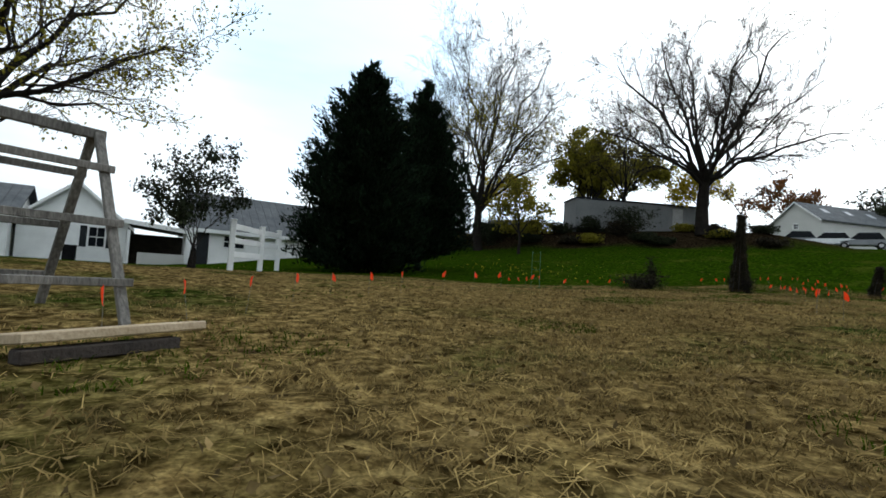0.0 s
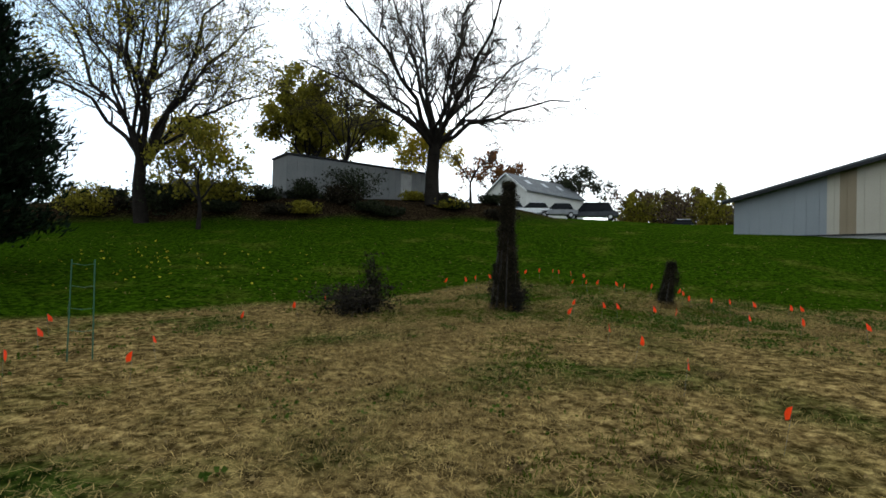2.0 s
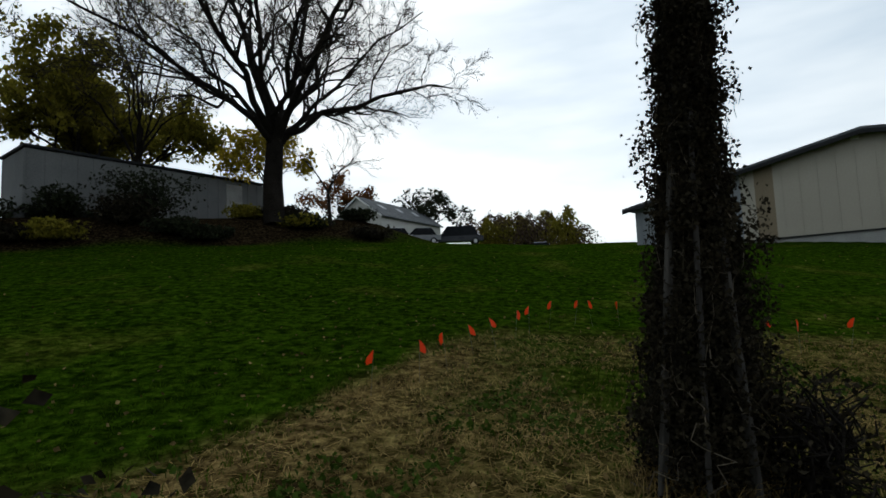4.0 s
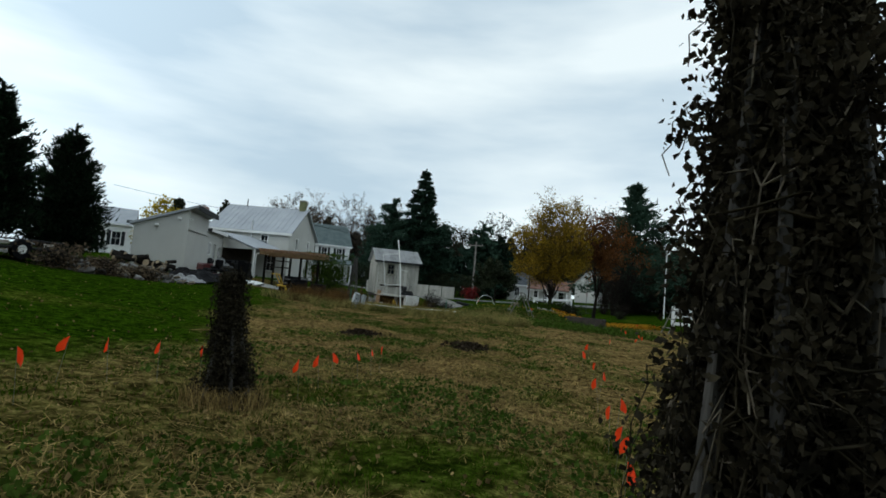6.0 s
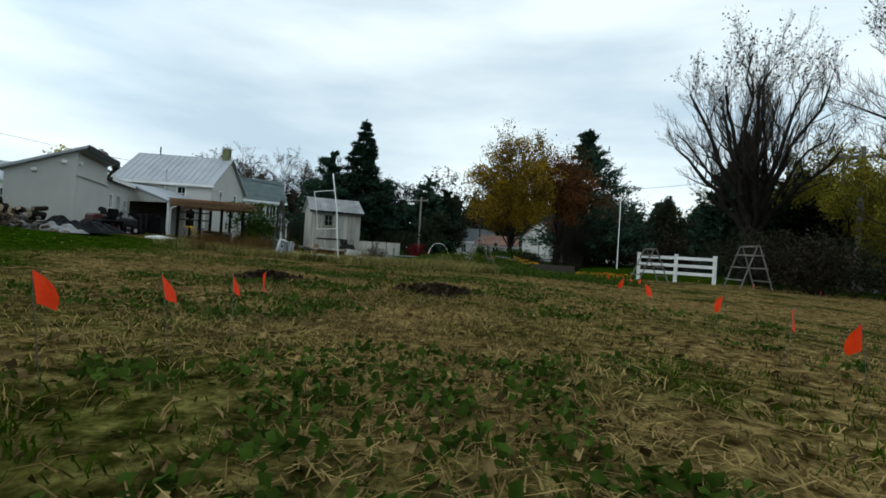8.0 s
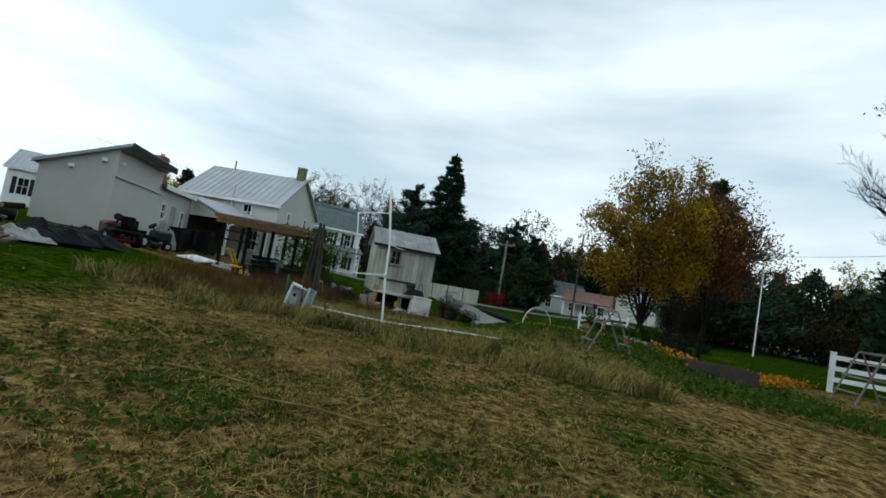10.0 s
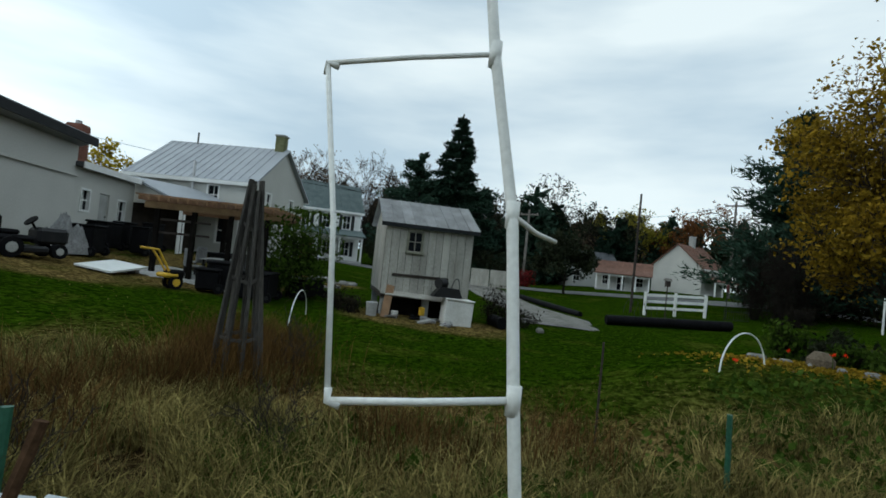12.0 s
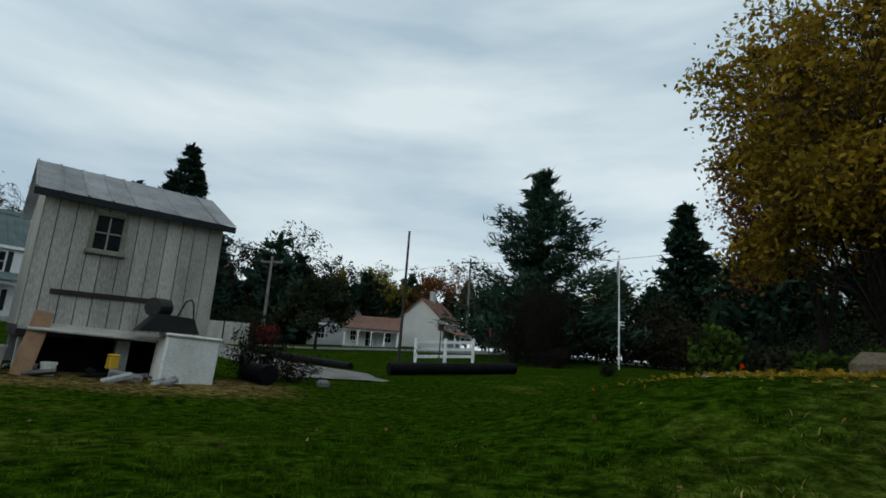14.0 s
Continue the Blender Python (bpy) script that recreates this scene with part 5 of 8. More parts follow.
# bare trees on the bank
limb_tree("bare_tree", -8.0, 19.4, 13.6, 9.2, 0.27, "large bare spreading tree on the hill bank", 21, trunk_r=0.42, limbs=15, upright=0.35, twig_r=0.009, kids=(11, 9, 9), leaves=2500, leaf=("brown_leaf", 0.07))
limb_tree("bare_tree", -18.6, 9.0, 16.6, 7.2, 0.20, "tall bare tree with a few yellow-green leaves", 22, trunk_r=0.32, limbs=16, upright=0.6, leaves=7000, leaf=("green_leaf", 0.15), leaf_zone=(0.12, 0.62), twig_r=0.008, kids=(11, 9, 8))
limb_tree("bare_tree", -13.4, 18.2, 10.5, 3.2, 0.25, "slim bare tree with yellowing leaves", 23, trunk_r=0.16, limbs=8, upright=0.9, leaves=900, leaf=("green_leaf", 0.14), leaf_zone=(0.2, 0.8), kids=(8, 6, 4))
broad_tree("yellow_tree", -18.6, 20.5, 8.2, "olive-yellow autumn tree behind the trailer", 24, trunk_r=0.25, fork=5, spread=0.6, levels=6, kids=2, up=0.1, first=1.5, leaves=15000, leaf=("green_leaf", 0.26))
broad_tree("yellow_tree", -20.5, 25.0, 8.6, "rounded tree with olive autumn leaves", 25, trunk_r=0.25, fork=5, spread=0.6, levels=6, kids=2, up=0.1, first=1.2, leaves=15000, leaf=("green_leaf", 0.26))
broad_tree("yellow_tree", -9.8, 22.5, 5.2, "small bright yellow tree on the bank", 26, trunk_r=0.12, fork=5, spread=0.7, levels=5, kids=2, up=0.08, first=0.8, leaves=3500, leaf=("yellow_leaf", 0.2))
broad_tree("yellow_tree", -21.5, 12.8, 4.8, "low bright yellow tree beyond the bank", 27, trunk_r=0.12, fork=5, spread=0.7, levels=5, kids=2, up=0.08, first=0.8, leaves=3500, leaf=("yellow_leaf", 0.2))
broad_tree("yellow_tree", -13.6, 8.6, 5.0, "young tree with yellow-green leaves", 28, trunk_r=0.12, fork=4, spread=0.6, levels=5, kids=2, up=0.1, first=1.4, leaves=2600, leaf=("green_leaf", 0.2))
for i in range(26):
    u = (i + 0.5) / 26
    x = -25.0 + 20.5 * u + 0.6 * math.sin(i * 2.1)
    y = float(bank_edge(x)) + 2.2 + 1.2 * math.sin(i * 3.7)
    tall = (i * 0.618 % 1.0) ** 2 if x < -10.0 else 0.0
    shrub("bank_bush", x, y, 0.45 + 1.5 * tall, 0.8 + 0.9 * tall, "dark tangled bush on the wooded bank", 40 + i, ("dark_leaf", "dry_vine", "dark_leaf", "green_leaf")[i % 4], 1700, 0.15)
broad_tree("bare_sapling", -6.2, 20.8, 4.4, "small twisted bare sapling at the bank's end", 29, trunk_r=0.10, fork=3, spread=0.5, levels=5, kids=2, up=0.06, first=1.0)
# far trees on the hill
broad_tree("far_tree", -12.5, 66.0, 8.5, "round grey-leaved tree beside the hilltop house", 31, trunk_r=0.35, fork=5, spread=0.65, levels=6, kids=2, up=0.05, first=1.8, leaves=5000, leaf=("dark_leaf", 0.4))
broad_tree("far_tree", -22.0, 62.0, 11.0, "russet tree behind the hilltop house", 37, trunk_r=0.3, fork=4, spread=0.4, levels=6, kids=2, up=0.1, first=2.0, leaves=3000, leaf=("rust_leaf", 0.4))

# golden maple at the edge of the garden
limb_tree("maple_tree", 28.2, -0.45, 5.25, 1.75, 0.15, "golden autumn maple with dark forked stems", 51, trunk_r=0.10, limbs=17, upright=0.75, leaves=32000, leaf=("maple_leaf", 0.090), leaf_zone=(0.24, 1.2), kids=(10, 7, 4), twig_r=0.005, stems=3, lowest=0.05)
broad_tree("maple_tree", 30.6, -3.2, 6.6, "russet tree beside the golden maple", 52, trunk_r=0.12, fork=5, spread=0.50, levels=6, kids=2, shrink=0.82, up=0.10, first=0.8, leaves=14000, leaf=("rust_leaf", 0.10), crown=1.9)
# spruces beyond the yard
conifer("spruce", 78.2, 11.4, 18.9, 5.4, "tall dark spruce behind the shed", 61, "spruce", 34000, bare=0.08, shape=0.85, up=-0.08, length=0.62, width=0.17, whorls=26, ragged=0.34)
conifer("spruce", 78.0, 15.6, 13.6, 5.0, "broad green conifer beside the tall spruce", 62, "pine", 19900, bare=0.05, shape=0.6, up=0.35, length=0.7, width=0.22, ragged=0.36)
conifer("pine_tree", 52.7, -12.1, 13.0, 5.6, "tall blue-green pine beside the lane", 63, "pine", 24000, bare=0.10, shape=0.85, up=0.35, length=0.55, width=0.12, whorls=20, ragged=0.55)
conifer("pine_tree", 57.5, -30.9, 15.0, 4.0, "dark pointed pine across the lane", 64, "spruce", 13000, bare=0.06, shape=0.85, up=0.1, length=0.8, width=0.3, whorls=22, ragged=0.3)
conifer("pine_tree", 43.0, -20.5, 9.0, 3.2, "dark broad conifer behind the fence", 65, "spruce", 11000, bare=0.05, shape=0.6, up=0.4, length=0.6, width=0.25, ragged=0.3)
conifer("pine_tree", 38.0, -22.0, 7.5, 3.0, "dark rounded conifer behind the fence", 66, "cedar", 9000, bare=0.05, shape=0.5, up=0.45, length=0.6, width=0.25, ragged=0.3)
# tall vase-shaped trees at the south lane
limb_tree("vase_tree", 33.0, -14.9, 12.9, 5.6, 0.25, "tall bare vase-shaped tree with leaves on its tips", 71, trunk_r=0.52, limbs=17, upright=0.95, leaves=1300, leaf=("dark_leaf", 0.15), leaf_zone=(0.84, 1.2), lowest=0.18, kids=(11, 9, 5), twig_r=0.0055)
limb_tree("vase_tree", 20.8, -14.1, 11.0, 5.0, 0.30, "tall bare tree with two trunks and upright limbs", 72, trunk_r=0.20, limbs=18, upright=0.95, leaves=1100, leaf=("dark_leaf", 0.12), leaf_zone=(0.84, 1.2), lowest=0.18, kids=(11, 9, 5), twig_r=0.0045, stems=2, twin=0.7)
broad_tree("yellow_tree", 32.0, -20.0, 8.0, "yellow-green tree under the bare trees", 73, trunk_r=0.14, fork=5, spread=0.55, levels=5, kids=2, up=0.12, first=1.2, leaves=9000, leaf=("green_leaf", 0.17))
broad_tree("yellow_tree", 27.5, -19.0, 7.6, "olive-yellow tree beside the lane", 74, trunk_r=0.14, fork=5, spread=0.55, levels=5, kids=2, up=0.12, first=1.2, leaves=9000, leaf=("green_leaf", 0.17))
conifer("pine_tree", 26.0, -22.0, 10.0, 2.6, "dark spruce beside the bare tree", 75, "spruce", 9000, bare=0.06, shape=0.8, up=0.0, length=0.6, width=0.22, whorls=16, ragged=0.35)
# leafy tree at the start
limb_tree("start_tree", -1.8, -16.2, 10.5, 6.6, 0.20, "large spreading tree with sparse olive leaves", 81, trunk_r=0.30, limbs=15, upright=0.25, leaves=15000, leaf=("green_leaf", 0.10), leaf_zone=(0.15, 0.8), kids=(9, 8, 5))
limb_tree("lilac_bush", -2.2, -11.2, 2.95, 1.25, 0.22, "upright lilac with dark leaves by the board fence", 82, trunk_r=0.05, limbs=9, upright=0.6, leaves=4200, leaf=("dark_leaf", 0.10), leaf_zone=(0.4, 1.2), kids=(6, 5, 3), stems=4, twig_r=0.004, levels=3, category="bush", sink=0.05)
# trees along the street and in the distance
for i, (x, y, h, leaf, n) in enumerate(((90, 28, 12, "brown_leaf", 500), (96, 22, 13, "brown_leaf", 500), (82, 30, 11, "brown_leaf", 300), (88, 4, 14, "dark_leaf", 4500), (92, -8, 11.5, "dark_leaf", 4500),
                                        (98, -15, 12, "green_leaf", 4500), (96, -24, 13, "rust_leaf", 4500), (80, -40, 13, "green_leaf", 3500), (66, -44, 13, "green_leaf", 3000), (50, -44, 12, "brown_leaf", 1200),
                                        (38, -40, 12, "green_leaf", 3000), (98, 10, 15, "brown_leaf", 2500), (72, 30, 11, "brown_leaf", 600), (60, 40, 8.4, "yellow_leaf", 2500), (44, 50, 9, "brown_leaf", 500), (100, -34, 14, "brown_leaf", 1500))):
    broad_tree("street_tree", x, y, h, "autumn tree along the far street", 90 + i, trunk_r=0.25, fork=5, spread=0.5, levels=6, kids=2, up=0.08, first=2.0, leaves=n, leaf=(leaf, 0.35), twig_r=0.014)
for i, (x, y, h, r, mn) in enumerate(((80, 2, 11.5, 3.8, "pine"), (86, -1, 10.5, 3.4, "spruce"), (90, -10, 9.5, 3.2, "spruce"), (84, 8, 11.5, 3.8, "pine"), (97, -19, 11, 3.5, "pine"))):
    conifer("street_conifer", x, y, h, r, "dark green conifer along the far street", 120 + i, mn, 6000, bare=0.06, shape=0.6, up=0.3, length=0.9, width=0.4, ragged=0.35)

for i, (x, y, h, c) in enumerate(((96, 37, 15.0, 5.0), (93, 31, 14.0, 4.6), (98, 27, 15.5, 5.0), (94, 21.5, 14.0, 4.4), (99, 16.5, 14.5, 4.8), (104, 44, 15.0, 5.0))):
    limb_tree("bare_tree", x, y, h, c, 0.2, "bare grey-brown tree behind the houses", 140 + i, trunk_r=0.26, limbs=11, upright=0.8, leaves=700, leaf=("brown_leaf", 0.3), kids=(7, 6, 4), twig_r=0.022, levels=4)

limb_tree("yellow_tree", 45.5, -29.5, 11.5, 5.0, 0.15, "tall thinly leaved yellowish tree beyond the lane", 150, trunk_r=0.24, limbs=13, upright=0.6, leaves=5000, leaf=("green_leaf", 0.16), leaf_zone=(0.3, 1.2), kids=(9, 7, 5), twig_r=0.014)

# dark undergrowth and hedges behind the fences and along the lanes
for i, (x, y, h, r, leaf) in enumerate(((26.6, -11.6, 2.4, 1.8, "dry_vine"), (24.0, -11.4, 2.0, 1.5, "dry_vine"), (22.0, -13.6, 1.6, 1.4, "dark_leaf"), (32.5, -15.0, 2.6, 2.0, "dark_leaf"), (35.5, -16.5, 3.0, 2.2, "dark_leaf"),
                                        (27.5, -16.0, 2.4, 2.2, "dark_leaf"), (23.5, -20.0, 3.0, 2.4, "dark_leaf"), (18.0, -17.0, 1.6, 1.6, "dark_leaf"), (39.5, -18.0, 2.6, 2.0, "dark_leaf"), (48.5, -19.0, 2.6, 2.2, "dry_vine"), (52.0, -12.5, 3.2, 2.0, "dry_vine"),
                                        (54.5, -13.2, 4.4, 2.4, "dry_vine"), (57.5, -17.0, 4.0, 2.6, "dry_vine"), (62.0, -22.0, 3.0, 3.0, "dark_leaf"), (56.0, -34.0, 3.5, 3.2, "dark_leaf"), (48.0, -38.0, 3.5, 3.2, "dark_leaf"), (42.0, -34.0, 3.2, 3.0, "dark_leaf"), (36.0, -32.0, 3.0, 3.0, "dark_leaf"),
                                        (75.0, 4.5, 3.0, 2.6, "dark_leaf"), (78.0, 9.0, 3.6, 3.0, "dark_leaf"), (70.0, 17.5, 3.0, 2.6, "dark_leaf"), (66.0, 12.0, 2.4, 2.2, "dark_leaf"), (90.0, -22.0, 3.6, 3.4, "dark_leaf"), (84.0, -30.0, 3.2, 3.4, "dry_vine"))):
    shrub("hedge_bush", x, y, h, r, "dark tangled bush along the lane", 300 + i, leaf, 2600, 0.20 if x > 40 else 0.14, stems=12, sink=0.1)


# ---- dark woods that close the view ----
def far_woods(name, ends, depth, low, high, count, mats, seed, size, label, gap=3.2):
    """A belt of distant trees: crowns of many small leaf clumps with an uneven top, and bare trunks."""
    rng = np.random.default_rng(seed)
    a, b = np.array(ends[0], float), np.array(ends[1], float)
    side = np.array([-(b - a)[1], (b - a)[0]]) / np.linalg.norm(b - a)
    n_tree = max(6, int(np.linalg.norm(b - a) / gap))
    groups = {m: [] for m in mats}
    trunks = []
    for i in range(n_tree):
        c = a + (b - a) * (i + rng.uniform(0, 1)) / n_tree + side * rng.uniform(-depth, depth)
        h = rng.uniform(low, high)
        z = gz(c[0], c[1])
        m = mats[rng.integers(0, len(mats))]
        n = count // n_tree
        u = rng.uniform(0.08, 1.0, n) ** 0.8
        r = (0.12 + rng.uniform(1.6, 2.6) * np.sin(np.clip(u, 0, 1) * math.pi * 0.93 + 0.2) ** 0.8) * rng.uniform(0.3, 1.1, n)
        t = rng.uniform(0, 2 * math.pi, n)
        groups[m].append(np.stack([c[0] + r * np.cos(t), c[1] + r * np.sin(t), z + h * u + rng.normal(0, 0.25, n)], 1))
        trunks.append((c[0], c[1], z - 0.2, c[0] + rng.normal(0, 0.3), c[1] + rng.normal(0, 0.3), z + h * 0.8, 0.16, 0.05))
    for m, pts in groups.items():
        if pts:
            v, f = leaf_cards(np.concatenate(pts), size, rng, slim=0.9)
            tagged(raw(name, v, f, M[m]), label, "woods", kind="stuff")
    v, f = tubes(trunks, 5)
    tagged(raw(name, v, f, M["bark"]), "trunks of the distant woods", "woods", kind="stuff")


far_woods("far_woods", ((112, -70), (118, 20)), 6.0, 8.5, 14.5, 40000, ("spruce", "pine", "dark_leaf", "brown_leaf", "green_leaf"), 501, 0.75, "dark mixed woods beyond the street")
far_woods("far_woods", ((118, 20), (96, 60)), 5.0, 9.0, 14.0, 24000, ("brown_leaf", "twig", "dark_leaf"), 502, 0.6, "bare brown woods beyond the houses")
far_woods("lane_woods", ((64, -34), (24, -25)), 3.0, 3.0, 6.5, 24000, ("dark_leaf", "spruce", "dark_leaf", "green_leaf"), 503, 0.34, "dark thicket along the lane")
far_woods("lane_woods", ((84, -30), (104, -48)), 4.0, 5.0, 9.0, 9000, ("dark_leaf", "brown_leaf", "spruce"), 504, 0.5, "dark trees beyond the bend of the street")
far_woods("lane_thicket", ((58, -13), (45, -24)), 1.2, 1.8, 3.4, 12000, ("dark_leaf", "dry_vine", "dark_leaf"), 506, 0.22, "dark thicket beside the lane")
far_woods("lane_woods", ((64, -16.5), (50, -28)), 1.6, 4.0, 7.6, 20000, ("dark_leaf", "dry_vine", "spruce", "brown_leaf"), 508, 0.26, "dark mixed trees beyond the lane")
far_woods("hilltop_copse", ((-6.5, 71.0), (7.0, 71.5)), 2.2, 3.6, 7.0, 18000, ("green_leaf",), 505, 0.28, "dense olive-yellow copse beyond the hilltop", 1.0)
far_woods("hilltop_copse", ((-7.5, 70.0), (8.0, 70.5)), 2.0, 3.4, 6.6, 9000, ("brown_leaf",), 507, 0.26, "thin brown leaves in the hilltop copse", 1.2)


# ---- pole trellises with dead vines ----
def vine_teepee(x, y, height, base_r, top_r, label, seed, poles=6, leaves=2600, creep=60, lean=(0.0, 0.0)):
    """Stakes leaning together, smothered in a tangle of dried bean vines with clumps of curled leaves and loose hanging runners."""
    rng = np.random.default_rng(seed)
    t = thing("vine_trellis", pose(x, y, gz(x, y) - 0.03), label, "trellis", "vine trellises")
    for i in range(poles):
        a = 2 * math.pi * i / poles + rng.uniform(-0.2, 0.2)
        lo = Vector((base_r * math.cos(a), base_r * math.sin(a), 0.0)) * 0.80
        hi = Vector((top_r * 0.15 * math.cos(a + 0.6) + lean[0], top_r * 0.15 * math.sin(a + 0.6) + lean[1], height * rng.uniform(0.93, 1.04)))
        part("pole", plank(lo, hi, 0.034, 0.022, (math.cos(a), math.sin(a), 0), 0.003), M["dark_stake"], t)

    def around(a, h, k):
        r = (top_r + (base_r - top_r) * max(1 - h, 0.0) ** 2) * k
        return np.array([r * math.cos(a) + lean[0] * h, r * math.sin(a) + lean[1] * h, h * height])

    dark, pale, pts = [], [], []
    for i in range(creep):
        a, h, k = rng.uniform(0, 2 * math.pi), rng.uniform(0.0, 0.95), rng.uniform(0.7, 1.05)
        turn, climb = rng.normal(0, 0.28), rng.uniform(0.015, 0.055)
        light = rng.random() < 0.24
        r = rng.uniform(0.0014, 0.0026) if light else rng.uniform(0.002, 0.004)
        p = around(a, h, k)
        for _ in range(int(rng.integers(7, 16))):
            a, h, k = a + turn + rng.normal(0, 0.16), min(h + climb * rng.uniform(-0.4, 1.6), 1.02), float(np.clip(k + rng.normal(0, 0.06), 0.55, 1.12))
            q = around(a, h, k) + rng.normal(0, 0.008, 3)
            (pale if light else dark).append((*p, *q, r, r * 0.95))
            if not light:
                pts.append(q)
            p = q
    # loose runners that swing out of the tangle and curl down
    for i in range(creep // 3):
        a, h = rng.uniform(0, 2 * math.pi), rng.uniform(0.12, 1.0)
        p = around(a, h, 0.95)
        out = np.array([math.cos(a), math.sin(a), 0.0])
        side = np.array([-math.sin(a), math.cos(a), 0.0]) * rng.normal(0, 0.6)
        reach, drop = rng.uniform(0.3, 1.0) * 0.10, rng.uniform(0.05, 0.24)
        n = 9
        for k in range(1, n + 1):
            u = k / n
            q = around(a, h, 0.95) + (out + side) * reach * (1 - (1 - u) ** 2) + np.array([0, 0, 0.05 * math.sin(math.pi * u) - drop * u * u]) + rng.normal(0, 0.007, 3)
            dark.append((*p, *q, 0.0018, 0.0014))
            if rng.random() < 0.55:
                pts.append(q)
            p = q
    for name, segs, mat_name, what in (("vines", dark, "dry_vine", "tangled dark vine stems"), ("vines", pale, "pale_vine", "pale dry vine stems")):
        v, f = tubes(segs, 3)
        v[:, 2] = np.maximum(v[:, 2], 0.0)
        raw(name, v, f, M[mat_name], t, what)
    # leaves: a dense dark heart, and uneven clumps along the stems
    heart = leaves // 2
    a, h = rng.uniform(0, 2 * math.pi, heart), rng.uniform(0.0, 1.0, heart) ** 1.25
    lump = 0.92 + 0.10 * np.sin(3 * a + 9 * h) + 0.07 * np.sin(7 * a - 23 * h)
    r = (top_r + (base_r - top_r) * (1 - h) ** 2) * lump * rng.uniform(0.35, 1.0, heart)
    p = np.stack([r * np.cos(a) + lean[0] * h, r * np.sin(a) + lean[1] * h, h * height], 1)
    pts = np.array(pts)
    seeds = pts[rng.integers(0, len(pts), max(20, leaves // 60))]
    q = seeds[rng.integers(0, len(seeds), leaves - heart)] + rng.normal(0, 0.024, (leaves - heart, 3)) * np.array([1, 1, 1.7])
    p = np.concatenate([p, q])
    p[:, 2] = np.maximum(p[:, 2], 0.03)
    v, f = leaf_cards(p, 0.021, rng, droop=0.8, slim=0.75)
    v[:, 2] = np.maximum(v[:, 2], 0.0)
    raw("leaf_mass", v, f, M["dry_vine"], t, "curled dead leaves")
    return t


vine_teepee(3.30, 3.09, 2.28, 0.31, 0.092, "tall pole trellis smothered in dead vines", 201, 7, 76000, 330, (0.06, -0.02))
vine_teepee(5.82, 5.31, 0.85, 0.20, 0.055, "short pole trellis covered with dead vines", 202, 5, 30000, 140, (0.12, 0.10))


def bean_bush(x, y, seed):
    return shrub("dry_bush", x, y, 0.45, 0.7, "low dry bush of dead bean stems", seed, "dry_vine", 1500, 0.06, stems=14)


bean_bush(1.25, 1.2, 205)
shrub("dry_bush", 1.6, 1.3, 0.95, 0.22, "upright dry stems at the field's edge", 206, "dry_vine", 500, 0.05, stems=7)
shrub("dry_bush", 3.6, 2.95, 0.5, 0.24, "dead vine stems at the foot of the trellis", 207, "dry_vine", 900, 0.03, stems=12)


# ---- flags ----
def survey_flag():
    t = thing("marker_flag", Matrix(), "small orange survey flag on a thin wire", "flag", "orange marker flags")
    part("wire", rod((0, 0, -0.05), (0, 0, 0.315), 0.0012, sides=5), M["wire"], t)
    bm = bmesh.new()
    n, m = 4, 5
    grid = []
    for i in range(n + 1):
        u = i / n
        col = []
        for j in range(m + 1):
            w = j / m
            wide = 0.012 + 0.036 * math.sin(math.pi * (0.12 + 0.62 * w))
            col.append(bm.verts.new((u * wide + 0.006 * w, 0.013 * math.sin(2.4 * u + 2.0 * w) * u, 0.315 - 0.088 * w - 0.022 * u)))
        grid.append(col)
    for i in range(n):
        for j in range(m):
            bm.faces.new((grid[i][j], grid[i + 1][j], grid[i + 1][j + 1], grid[i][j + 1]))
    part("cloth", bm, M["orange"], t, smooth=True)
    return t


FLAG_ROW_NORTH = [(6.13, 5.67), (6.03, 5.94), (5.76, 6.13), (5.45, 6.25), (4.95, 6.06), (4.75, 6.17), (4.38, 6.16), (4.12, 6.06), (3.81, 5.88), (3.81, 6.86), (3.49, 7.02), (3.19, 7.01), (2.98, 6.99), (2.69, 6.87), (2.47, 6.49), (2.34, 6.16), (2.18, 5.73), (2.02, 5.34), (1.85, 4.95), (1.7, 4.6), (1.45, 4.2)]
FLAG_ROW_SLOPE = [(4.96, 1.5), (5.73, 0.38), (6.1, -0.16), (6.63, -1.0), (7.25, -2.0), (7.85, -2.52), (8.25, -4.0), (8.86, -5.46), (9.38, -6.13), (13.3, 0.6), (15.4, -0.6), (16.6, -1.2), (17.6, -1.4), (19.6, -1.6), (21.4, -2.0)]
FLAG_ROW_EAST = [(6.35, 4.97), (6.71, 4.91), (6.98, 4.86), (7.35, 4.70), (7.81, 4.66), (8.02, 4.61)]
FLAG_ROW_SOUTH = [(4.65, 2.94), (5.14, 2.80), (5.40, 2.76), (5.92, 2.65), (6.27, 2.50), (7.18, 2.40), (7.76, 2.25), (8.43, 2.16), (9.6, 2.0), (11.0, 1.6)]
FLAG_ROW_WEST = [(9.7, -13.2), (9.42, -13.0), (8.7, -12.55), (7.9, -12.1), (7.2, -11.6), (6.4, -11.0), (6.1, -10.5), (5.8, -9.9), (5.3, -9.2), (5.1, -8.4), (4.9, -7.7), (4.5, -6.8), (4.16, -5.8), (3.55, -5.05), (2.5, -3.24), (1.83, -2.6), (1.7, -3.83), (1.2, -1.0), (1.15, 0.05), (0.9, 1.0), (0.55, -3.1), (-0.65, -2.5), (-2.2, -1.6)]
